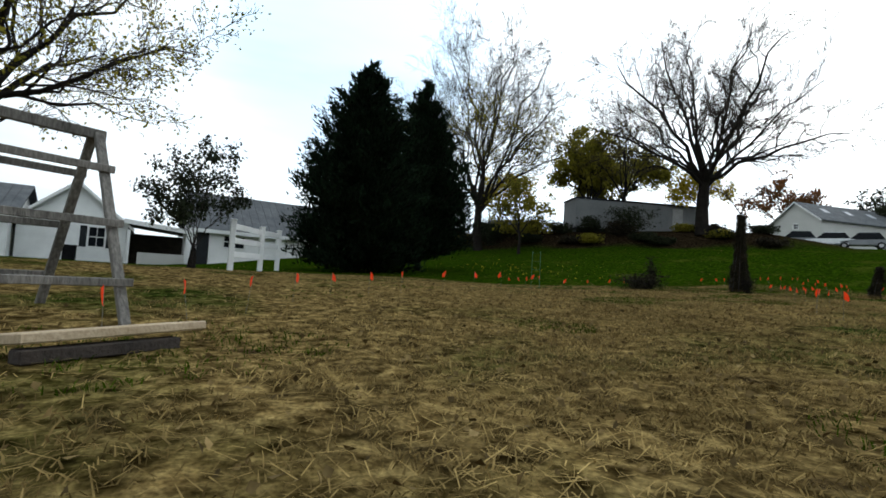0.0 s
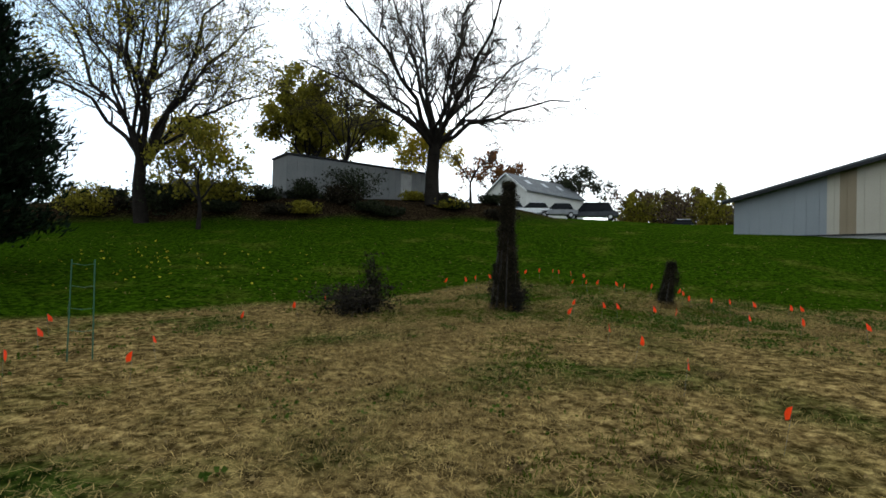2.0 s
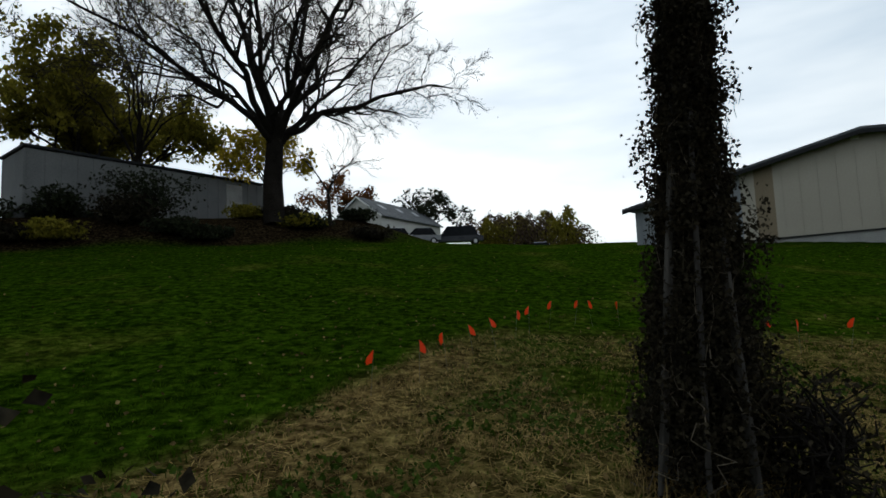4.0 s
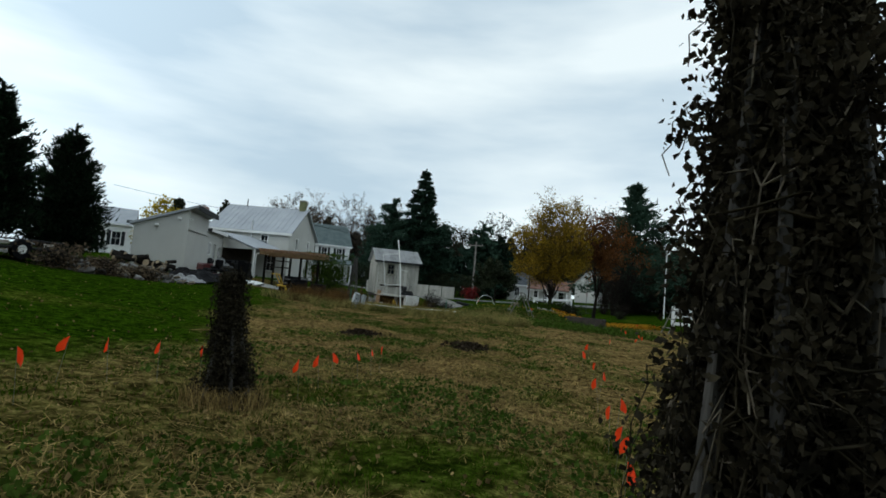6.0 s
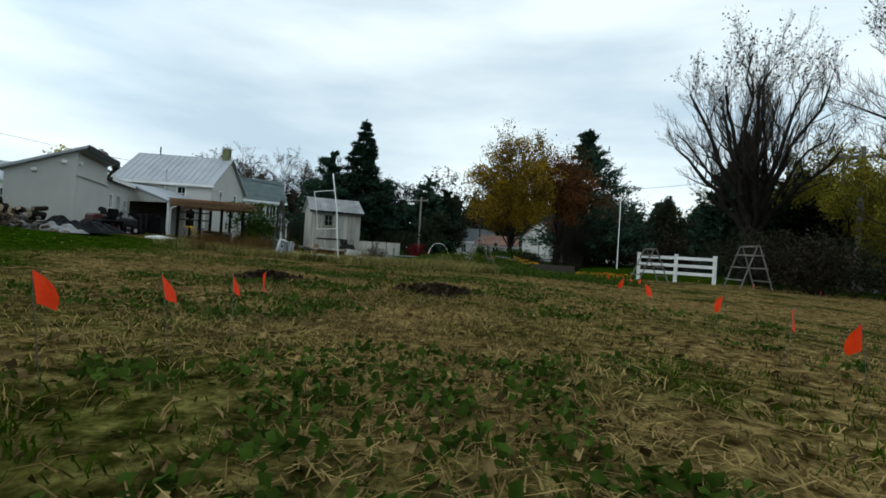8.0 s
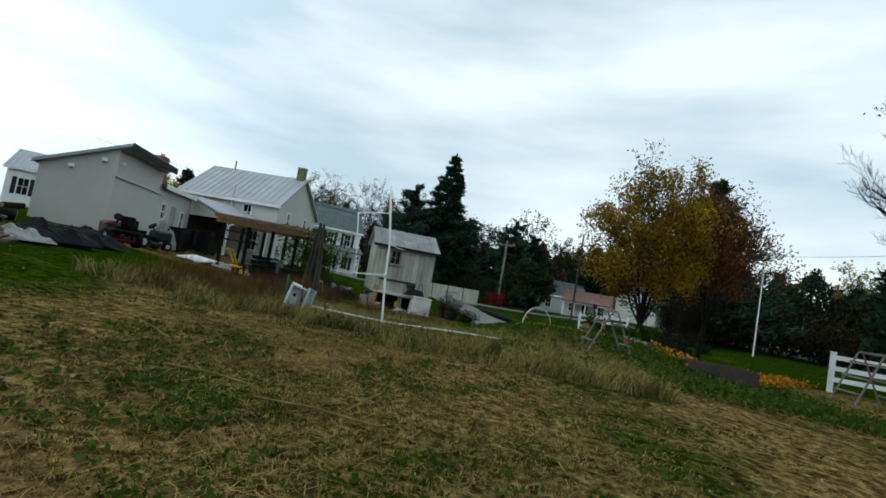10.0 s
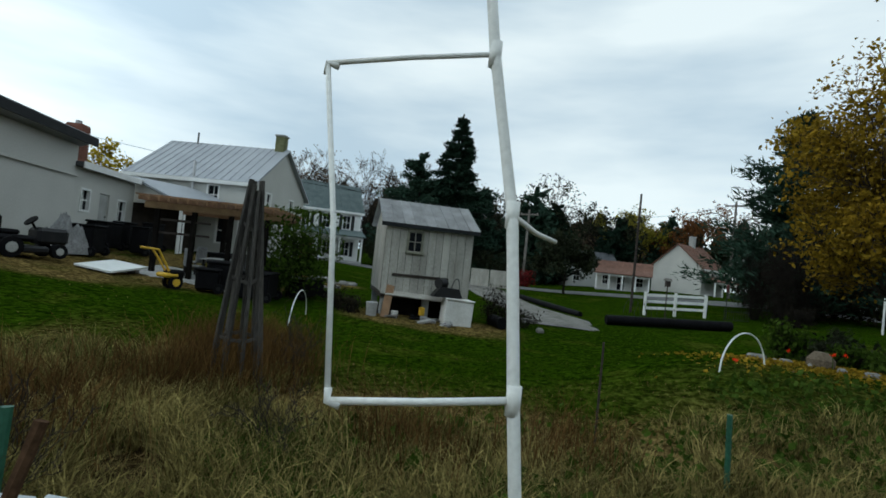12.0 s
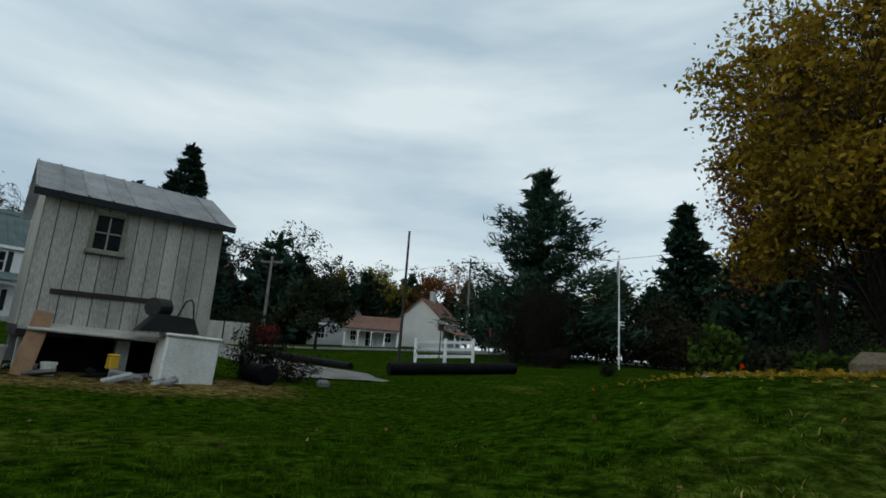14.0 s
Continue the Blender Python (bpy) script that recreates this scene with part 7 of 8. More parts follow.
def riding_mower(x, y, a, paint, label):
    t = thing("riding_mower", frame_at(x, y, a), label, "mower")
    part("hood", box((0.2, -0.28, 0.35), (0.95, 0.28, 0.78), 0.08), M[paint], t)
    part("deck", box((-0.5, -0.5, 0.12), (0.4, 0.5, 0.3), 0.05), M[paint], t)
    part("fender", box((-0.75, -0.45, 0.4), (0.1, 0.45, 0.55), 0.06), M["black"], t)
    s = part("seat", box((-0.6, -0.22, 0.55), (-0.15, 0.22, 0.68), 0.05), M["black"], t)
    part("seat_back", box((-0.68, -0.22, 0.66), (-0.56, 0.22, 1.0), 0.04), M["black"], s)
    part("steering_wheel", rod((0.15, 0, 0.92), (0.12, 0, 0.95), 0.17, sides=16), M["black"], t)
    part("column", rod((0.28, 0, 0.7), (0.14, 0, 0.93), 0.03), M["black"], t)
    for x0, y0, r in ((0.65, -0.38, 0.19), (0.65, 0.38, 0.19), (-0.45, -0.45, 0.26), (-0.45, 0.45, 0.26)):
        w = part("wheel", rod((x0, y0 - 0.09, r), (x0, y0 + 0.09, r), r, sides=18), M["black"], t)
        part("rim", rod((x0, y0 - 0.095, r), (x0, y0 + 0.095, r), r * 0.5, sides=14), M["concrete"], w)


riding_mower(27.9, 16.9, 60, "red", "dark red riding mower beside the black tarps")
riding_mower(31.2, 18.2, -20, "black_metal", "black riding mower parked by the workshop")


def yard_bin(x, y, a, w, d, h, label):
    t = thing("yard_bin", frame_at(x, y, a), label, "bin")
    part("body", box((-w / 2, -d / 2, 0.08), (w / 2, d / 2, h), 0.05), M["black"], t)
    part("lid", box((-w / 2 - 0.03, -d / 2 - 0.03, h), (w / 2 + 0.03, d / 2 + 0.03, h + 0.07), 0.03), M["black"], t)
    for sx in (-1, 1):
        wh = part("wheel", rod((sx * w / 2 - 0.04, -d / 2, 0.14), (sx * w / 2 + 0.04, -d / 2, 0.14), 0.14, sides=14), M["black"], t)
        part("rim", rod((sx * w / 2 - 0.05, -d / 2, 0.14), (sx * w / 2 + 0.05, -d / 2, 0.14), 0.06, sides=10), M["black_metal"], wh)


yard_bin(36.2, 20.1, 12, 1.1, 0.7, 0.95, "wide black bin beside the workshop wall")
yard_bin(37.6, 20.4, 12, 0.6, 0.6, 1.0, "black wheeled bin beside the workshop wall")
yard_bin(39.5, 20.6, 12, 0.8, 0.6, 1.1, "black barbecue grill by the wing")
yard_bin(33.7, 14.2, 30, 1.3, 0.8, 0.8, "black garden cart at the patio's edge")
yard_bin(33.5, 12.9, 10, 1.2, 0.8, 0.75, "black garden cart beside another cart")
yard_bin(37.1, 19.2, 12, 0.9, 0.6, 1.0, "black covered grill beside the pergola")
yard_bin(34.2, 19.0, 16, 0.9, 0.7, 0.9, "black barrow tipped up by the workshop wall")
yard_bin(36.6, 15.6, -10, 1.3, 0.7, 0.8, "dark bench under the pergola")
yard_bin(36.9, 14.0, -30, 0.8, 0.6, 0.75, "dark chair with a cover under the pergola")
yard_bin(32.9, 14.1, 25, 0.8, 0.6, 0.6, "black trailer cart beside the yellow tiller")
yard_bin(36.0, 12.4, -10, 1.4, 0.6, 0.6, "long dark planter box at the patio's edge")


def tiller():
    t = thing("garden_tiller", frame_at(31.9, 14.5, 150), "yellow garden tiller with a long handle", "tiller")
    part("engine", box((-0.2, -0.2, 0.25), (0.2, 0.2, 0.5), 0.05), M["black"], t)
    for s in (-0.16, 0.16):
        w = part("wheel", rod((0, s - 0.04, 0.18), (0, s + 0.04, 0.18), 0.18, sides=16), M["black"], t)
        part("rim", rod((0, s - 0.05, 0.18), (0, s + 0.05, 0.18), 0.10, sides=12), M["yellow"], w)
        part("handle", curve_tube([(0.1, s * 0.6, 0.35), (0.35, s * 0.8, 0.75), (0.52, s, 1.0), (0.80, s * 1.2, 1.02)], 0.03), M["yellow"], t)
    part("guard", box((-0.05, -0.22, 0.30), (0.35, 0.22, 0.42), 0.04), M["yellow"], t)


tiller()
pn = thing("white_panel", frame_at(32.4, 16.6, 2), "white insulated panel lying tilted on the grass", "panel")
part("sheet", plank((-0.75, 0, 0.10), (0.85, 0.1, 0.20), 1.0, 0.06, (0, 1, 0.12), 0.006), M["pvc"], pn)
part("block", box((0.5, -0.3, -0.02), (0.7, 0.3, 0.14), 0.01), M["grey_wood"], pn)


def patio_table(x, y):
    t = thing("patio_table", frame_at(x, y, 15), "grey patio table under the pergola", "table")
    part("tabletop", box((-0.7, -0.45, 0.70), (0.7, 0.45, 0.74), 0.01), M["concrete"], t)
    for sx in (-0.6, 0.6):
        for sy in (-0.36, 0.36):
            part("leg", box((sx - 0.03, sy - 0.03, -0.02), (sx + 0.03, sy + 0.03, 0.70)), M["black_metal"], t)


def patio_chair(x, y, a):
    t = thing("patio_chair", frame_at(x, y, a), "pale patio chair under the pergola", "chair", "patio chairs")
    part("seat", box((-0.24, -0.24, 0.40), (0.24, 0.24, 0.45), 0.015), M["grey_tarp"], t)
    part("backrest", box((-0.24, 0.20, 0.45), (0.24, 0.25, 0.95), 0.015), M["grey_tarp"], t)
    for sx in (-0.21, 0.21):
        for sy in (-0.2, 0.2):
            part("leg", box((sx - 0.02, sy - 0.02, -0.02), (sx + 0.02, sy + 0.02, 0.40)), M["black_metal"], t)


patio_table(35.4, 15.2)
for x, y, a in ((34.6, 15.6, 60), (36.2, 14.8, 240), (35.6, 16.2, 170), (35.0, 14.2, -20)):
    patio_chair(x, y, a)
shrub("pergola_vine", 35.6, 12.9, 2.6, 1.3, "leafy green vine climbing the pergola corner", 351, "weed", 5200, 0.12, stems=12)
shrub("orange_shrub", 56.0, 20.0, 1.8, 0.6, "bright orange autumn shrub by the porch", 352, "rust_leaf", 900, 0.14)
for i in range(30):
    x, y = 41.0 + rnd.uniform(-3.5, 5), 14.0 + rnd.uniform(-1.0, 1.4)
    s = rnd.uniform(0.12, 0.32)
    t = thing("border_stone", pose(x, y, gz(x, y), rnd.uniform(-10, 10), 0, rnd.uniform(0, 180)), "pale flat stone in the yard border", "stone", "yard border stones")
    part("body", box((-s, -s * 0.6, -0.04), (s, s * 0.6, s * 0.5), s * 0.2), M["stone"], t)
bx = thing("utility_trailer", frame_at(14.3, 15.3, -12), "dark low utility trailer with a pale load", "trailer")
part("bed", box((-1.2, -0.6, 0.22), (1.2, 0.6, 0.30), 0.02), M["black_metal"], bx)
for i in range(4):
    part("board", plank((-1.0 + i * 0.55, -0.56, 0.36), (-0.7 + i * 0.55, -0.50, 0.38), 0.09, 0.03, (0, 0, 1)), M["old_white"], bx)
part("side_rail", box((-1.2, -0.62, 0.44), (1.2, -0.58, 0.48), 0.006), M["black_metal"], bx)
for s in (-0.55, 0.55):
    w = part("wheel", rod((0.1, s - 0.07, 0.22), (0.1, s + 0.07, 0.22), 0.24, sides=16), M["black"], bx)
    part("rim", rod((0.1, s - 0.075, 0.22), (0.1, s + 0.075, 0.22), 0.11, sides=12), M["white_box"], w)

# ---- lawn's east side ----
pl = thing("drain_pipe", pose(0, 0, 0), "thick black drain pipe lying on the lawn", "pipe")
ends = (Vector((42.0, 1.2, gz(42.0, 1.2) + 0.22)), Vector((42.6, -4.2, gz(42.6, -4.2) + 0.22)))
part("tube", rod(ends[0], ends[1], 0.20, sides=20), M["black"], pl)
for i in range(30):
    p = ends[0].lerp(ends[1], (i + 0.5) / 30)
    d = (ends[1] - ends[0]).normalized() * 0.05
    part("rib", rod(p - d, p + d, 0.212, sides=20), M["black"], pl)
# tube added in place of the black soil strip at the bed's edge
pl2 = thing("drain_pipe", pose(0, 0, 0), "black tube standing in for the soil strip along the drive", "pipe")
ends = (Vector((45.0, 1.8, gz(45.0, 1.8) + 0.10)), Vector((54.0, 4.6, gz(54.0, 4.6) + 0.10)))
part("tube", rod(ends[0], ends[1], 0.15, sides=16), M["black"], pl2)
ga = thing("arch_frame", frame_at(47.6, -1.2, -85), "rusty wire garden arches and stakes", "trellis")
for i in range(5):
    x = i * 0.35
    part("arch", curve_tube([(x + 0.3 * math.cos(k), 0.1 * i, 0.9 * math.sin(k)) for k in np.linspace(0, math.pi, 10)], 0.012, 5), M["black_metal"], ga)
for i in range(9):
    part("bar", rod((1.9 + i * 0.13, 0, -0.05), (1.9 + i * 0.13, 0, 0.62), 0.008, sides=5), M["black_metal"], ga)
ga2 = thing("iron_gate", frame_at(48.4, -6.4, -85), "low black iron gate beside the board fence", "gate")
for i in range(11):
    part("bar", rod((i * 0.13, 0, -0.05), (i * 0.13, 0, 0.70 + 0.05 * math.sin(i)), 0.009, sides=5), M["black_metal"], ga2)
part("rail", plank((-0.05, 0, 0.12), (1.4, 0, 0.12), 0.03, 0.02), M["black_metal"], ga2)
part("rail", plank((-0.05, 0, 0.55), (1.4, 0, 0.55), 0.03, 0.02), M["black_metal"], ga2)
bh = thing("bird_house_post", frame_at(47.4, -3.0, 0), "dark bird house on a thin post", "bird house")
part("pole", rod((0, 0, -0.1), (0, 0, 1.7), 0.03), M["dark_wood"], bh)
part("house", box((-0.12, -0.12, 1.7), (0.12, 0.12, 2.0), 0.01), M["dark_wood"], bh)
part("roof", prism([(-0.2, 2.0), (0.2, 2.0), (0.0, 2.15)], -0.18, 0.18), M["grey_wood"], bh)
fp = thing("flagpole", pose(46.3, -12.9, gz(46.3, -12.9)), "tall white flagpole with a furled flag", "flagpole")
part("pole", rod((0, 0, -0.1), (0, 0, 6.0), 0.05, 0.025, 10), M["pvc"], fp)
part("finial", rod((0, 0, 6.0), (0, 0, 6.12), 0.05, sides=10), M["yellow"], fp)
part("furled_flag", curve_tube([(0.06, 0, 5.8), (0.10, 0.03, 5.3), (0.07, 0.0, 4.8), (0.05, 0, 4.5)], 0.07), M["grey_tarp"], fp)
sg = thing("red_marker", pose(50.5, -7.4, gz(50.5, -7.4)), "round red marker on a thin post", "sign")
part("pole", rod((0, 0, -0.1), (0, 0, 1.7), 0.025), M["black_metal"], sg)
part("disc", box((-0.12, -0.03, 1.5), (0.12, 0.03, 1.95), 0.03), M["red"], sg)
pf = thing("dark_post", pose(50.3, -2.0, gz(50.3, -2.0)), "tall dark wooden post beside the drive", "post")
part("pole", rod((0, 0, -0.1), (0, 0, 7.0), 0.08, 0.06), M["dark_wood"], pf)


def power_pole(x, y, h, label="grey wooden power pole with a cross arm"):
    t = thing("power_pole", pose(x, y, gz(x, y), 0, 0, 60), label, "pole", "power poles")
    part("pole", rod((0, 0, -0.2), (0, 0, h), 0.16, 0.11, 10), M["grey_wood"], t)
    part("cross_arm", box((-1.1, -0.06, h - 0.6), (1.1, 0.06, h - 0.45), 0.01), M["grey_wood"], t)
    for x0 in (-0.95, 0.95):
        part("insulator", rod((x0, 0, h - 0.45), (x0, 0, h - 0.3), 0.05), M["concrete"], t)


power_pole(79.7, -20.3, 11.0)
power_pole(74.0, 3.0, 8.0)
power_pole(51.0, -36.0, 12.0)
power_pole(30.7, -19.2, 7.6)
for a, b in (((79.7, -20.3, 10.6), (74.0, 3.0, 7.6)), ((74.0, 3.0, 7.6), (58.0, 45.0, 9.0)), ((79.7, -20.3, 10.6), (51.0, -36.0, 11.6)), ((74.0, 3.0, 7.2), (49.0, 25.0, 6.6))):
    w = thing("power_line", pose(0, 0, 0), "thin black power line between poles", "cable", "power lines")
    pa, pb2 = Vector((a[0], a[1], gz(a[0], a[1]) + a[2])), Vector((b[0], b[1], gz(b[0], b[1]) + b[2]))
    part("cable", curve_tube([pa.lerp(pb2, k) - Vector((0, 0, 1.0 * 4 * k * (1 - k))) for k in np.linspace(0, 1, 12)], 0.018, 4), M["black"], w)
broad_tree("magnolia_tree", 60.0, 0.6, 4.8, "dark evergreen round-headed tree by the drive", 355, trunk_r=0.12, fork=6, spread=0.75, levels=5, kids=2, up=0.05, first=0.7, leaves=7000, leaf=("dark_leaf", 0.24))
shrub("red_bush", 68.0, 3.3, 1.4, 1.0, "dark red autumn bush by the street", 356, "red_leaf", 1500, 0.14)
shrub("small_shrub", 41.5, -7.9, 0.6, 0.35, "small dark shrub on the lawn", 357, "dark_leaf", 500, 0.08)
for i, (x, y, h, r) in enumerate(((48.6, -9.4, 4.2, 1.2), (49.6, -10.6, 4.6, 1.3), (47.4, -9.8, 1.0, 0.6), (50.6, -9.0, 3.6, 1.1))):
    shrub("bare_shrub", x, y, h, r, "upright bare shrub on the lawn", 360 + i, "dry_vine", 300, 0.10, stems=34, bare=True)

# garden bed under the maple
rng = np.random.default_rng(91)
for i, (x, y, h, r, leaf) in enumerate(((30.2, -1.6, 0.85, 0.3, "weed"), (30.0, -2.6, 0.7, 0.5, "dark_leaf"), (29.6, -2.2, 0.5, 0.4, "dark_leaf"), (29.2, -2.2, 0.4, 0.3, "weed"), (28.7, -2.9, 0.6, 0.35, "weed"), (29.4, -3.4, 0.8, 0.5, "dark_leaf"), (28.3, -3.6, 0.6, 0.5, "dark_leaf"), (28.2, -2.2, 0.35, 0.3, "weed"))):
    x, y = x - 0.5, y + 2.2
    shrub("garden_plant", x, y, h, r, "dark green plant in the leaf-covered bed", 370 + i, leaf, 1100, 0.10, stems=10)
for i in range(26):
    x, y = 28.4 + 1.5 * math.cos(i * 0.24 + 0.2) + rnd.uniform(-0.12, 0.12), 0.2 + 1.35 * math.sin(i * 0.24 + 0.2)
    s = rnd.uniform(0.06, 0.15)
    t = thing("edging_stone", pose(x, y, gz(x, y), 0, 0, rnd.uniform(0, 180)), "grey stone edging the garden bed", "stone", "garden bed stones")
    part("body", box((-s, -s * 0.7, -0.05), (s, s * 0.7, s * 0.8), s * 0.3), M["stone"], t)
rock = thing("tan_rock", pose(27.55, 1.25, gz(27.55, 1.25)), "rounded tan rock at the bed's edge", "rock")
part("body", box((-0.2, -0.16, -0.05), (0.2, 0.16, 0.26), 0.11), M["brown_stone"], rock)
for fx, fy in ((28.0, 0.6), (27.2, 1.3), (29.2, 0.8), (26.05, 3.15)):
    t = thing("orange_blossom", pose(fx, fy, gz(fx, fy)), "bright orange blossom on a short stalk", "flower", "orange blossoms")
    part("stalk", rod((0, 0, -0.02), (0.01, 0, 0.22), 0.005), M["weed"], t)
    v, f = leaf_cards(np.tile([[0.01, 0.0, 0.24]], (14, 1)), 0.042, rng, droop=-0.2, slim=0.8)
    raw("petal_mass", v, f, M["orange"], t)
cf = thing("cold_frame", frame_at(24.9, -2.4, 65), "dark low wooden cold frame", "frame")
for lo, hi in (((0, 0, -0.05), (1.6, 0.05, 0.45)), ((0, 0.75, -0.05), (1.6, 0.8, 0.45)), ((0, 0.05, -0.05), (0.05, 0.75, 0.45)), ((1.55, 0.05, -0.05), (1.6, 0.75, 0.45))):
    part("side_board", box(lo, hi, 0.006), M["dark_wood"], cf)
wfence = thing("privacy_fence", pose(58.0, 14.8, gz(58, 14)), "white solid panel fence by the street", "fence")
for i in range(7):
    a = Vector((-0.2 * i, -1.4 * i, 0))
    part("panel", plank(a + Vector((0, 0, 0.62)), a + Vector((-0.2, -1.32, 0.62)), 1.25, 0.05, (0, 0, 1), 0.006), M["old_white"], wfence)


# ---- drive and street ----
def strip(name, pts, width, mat_name, label, lift):
    """A paved strip laid over the ground."""
    vs, fs = [], []
    pts = [Vector((*p, 0)) for p in pts]
    fine = []
    for a, b in zip(pts, pts[1:]):
        n = max(2, int((b - a).length / 1.0))
        fine += [a.lerp(b, k / n) for k in range(n)]
    fine.append(pts[-1])
    for i, p in enumerate(fine):
        d = (fine[min(i + 1, len(fine) - 1)] - fine[max(i - 1, 0)]).normalized()
        q = Vector((-d.y, d.x, 0))
        for k in range(5):
            c = p + q * width * (k / 4 - 0.5) * (1 + 0.06 * noise.noise(p * 0.7))
            vs.append((c.x, c.y, gz(c.x, c.y) + lift - (0.05 if k in (0, 4) else 0.0)))
    for i in range(len(fine) - 1):
        for k in range(4):
            a = i * 5 + k
            fs.append((a, a + 5, a + 6, a + 1))
    return tagged(raw(name, vs, fs, M[mat_name], smooth=True), label, kind="structure")


strip("street", [(70, 60), (67, 25), (64.5, 8), (63, -6), (58, -20), (48, -34), (20, -50)], 6.0, "asphalt", "pale worn asphalt street", 0.05)
strip("gravel_drive", [(64, 9), (54, 6), (47, 4.4), (42.5, 3.2), (38.8, 3.6)], 3.2, "gravel", "pale gravel drive beside the shed", 0.04)
strip("patio", [(34.6, 17.2), (35.6, 13.4)], 3.4, "concrete", "grey patio under the pergola", 0.04)
strip("south_lane", [(16, -19.5), (30, -22), (44, -27), (54, -30)], 3.0, "asphalt", "narrow grey lane south of the field", 0.04)


# ---- parked cars ----
def car(x, y, a, paint, label, tall=1.45, long=4.4):
    t = thing("parked_car", frame_at(x, y, a), label, "car", "parked cars")
    h = tall
    body = prism([(-long / 2, 0.35), (-long / 2 + 0.05, 0.85), (-long / 2 + 0.5, 0.92), (long / 2 - 1.1, 0.90), (long / 2 - 0.1, 0.78), (long / 2, 0.4)], -0.85, 0.85)
    bmesh.ops.bevel(body, geom=body.edges[:], offset=0.06, segments=2, affect="EDGES")
    part("body", body, M[paint], t, smooth=False)
    cab = prism([(-long / 2 + 0.45, 0.9), (-long / 2 + 0.95, h), (long / 2 - 1.9, h), (long / 2 - 1.15, 0.9)], -0.74, 0.74)
    bmesh.ops.bevel(cab, geom=cab.edges[:], offset=0.05, segments=2, affect="EDGES")
    c = part("cabin", cab, M["glass"], t, "dark windows")
    part("roof_panel", box((-long / 2 + 0.95, -0.72, h - 0.04), (long / 2 - 1.9, 0.72, h + 0.02), 0.02), M[paint], c)
    for x0 in (-long / 2 + 0.8, long / 2 - 0.8):
        for y0 in (-0.8, 0.8):
            w = part("wheel", rod((x0, y0 - 0.1, 0.32), (x0, y0 + 0.1, 0.32), 0.32, sides=18), M["black"], t)
            part("rim", rod((x0, y0 - 0.105, 0.32), (x0, y0 + 0.105, 0.32), 0.18, sides=14), M["tin_roof"], w)
    for y0 in (-0.6, 0.6):
        part("headlight", box((long / 2 - 0.08, y0 - 0.15, 0.62), (long / 2 + 0.01, y0 + 0.15, 0.74), 0.02), M["pvc"], t)
        part("tail_light", box((-long / 2 - 0.01, y0 - 0.12, 0.66), (-long / 2 + 0.06, y0 + 0.12, 0.80), 0.02), M["red"], t)


car(-11.9, 47.4, 205, "car_white", "white saloon car parked on the hill", 1.55)
car(-9.4, 48.4, 200, "car_grey", "grey car parked on the hill", 1.6)
car(-5.9, 49.4, 190, "car_dark", "black pickup truck parked on the hill", 1.85, 5.4)
car(-14.5, 46.4, 210, "car_grey", "grey car parked by the hilltop house", 1.6)
car(1.5, 64.0, 182, "car_white", "white car far along the hilltop", 1.6)


# ---- grass, weeds and fallen leaves ----
def blades(rng, xy, height, lean, width):
    """Single grass blades of two triangles."""
    n = len(xy)
    z = ground_z(xy[:, 0], xy[:, 1])
    p = np.column_stack([xy, z - 0.006])
    a = rng.uniform(0, 2 * math.pi, n)
    h = height * rng.uniform(0.45, 1.25, n)
    w = width * rng.uniform(0.6, 1.3, n)
    side = np.stack([np.cos(a), np.sin(a), np.zeros(n)], 1) * w[:, None]
    b = rng.uniform(0, 2 * math.pi, n)
    l = lean * rng.uniform(0.3, 1.4, n) * h
    mid = p + np.stack([np.cos(b) * l * 0.35, np.sin(b) * l * 0.35, h * 0.62], 1)
    tip = p + np.stack([np.cos(b) * l, np.sin(b) * l, h * rng.uniform(0.75, 1.0, n)], 1)
    v = np.stack([p - side, p + side, mid + side * 0.7, mid - side * 0.7, tip], 1).reshape(-1, 3)
    k = (np.arange(n) * 5)[:, None]
    f = np.concatenate([k + [[0, 1, 2]], k + [[0, 2, 3]], k + [[3, 2, 4]]], 1).reshape(-1, 3)
    return v, f


def scatter_near(rng, n, spread, stretch=None, tuft=1):
    """Places on the ground round the way through the field, thicker close to it."""
    line = np.array([(12.6, -13.5), (11.0, -11.2), (8.6, -8.2), (6.6, -5.2), (4.4, -1.6), (2.2, 1.6), (1.8, 3.4), (3.2, 4.3), (5.6, 4.2), (8.2, 4.2), (12.0, 4.7), (16.0, 5.4), (19.5, 6.2), (22.0, 6.3), (25.0, 6.5), (28.0, 6.0)])
    seg = np.linalg.norm(np.diff(line, axis=0), axis=1)
    cum = np.r_[0, np.cumsum(seg)]
    lo, hi = stretch if stretch else (0, cum[-1])
    s = rng.uniform(lo, hi, n)
    xy = np.stack([np.interp(s, cum, line[:, 0]), np.interp(s, cum, line[:, 1])], 1)
    xy = xy + rng.normal(0, 1, (n, 2)) * spread * rng.uniform(0.3, 1.4, (n, 1))
    if tuft > 1:
        xy = xy[rng.integers(0, n // tuft, n)] + rng.normal(0, 0.045, (n, 2))
    return xy


def ground_noise(xy, size, seed):
    return np.array([noise.noise(Vector((x / size + seed, y / size, seed * 0.37))) for x, y in xy])


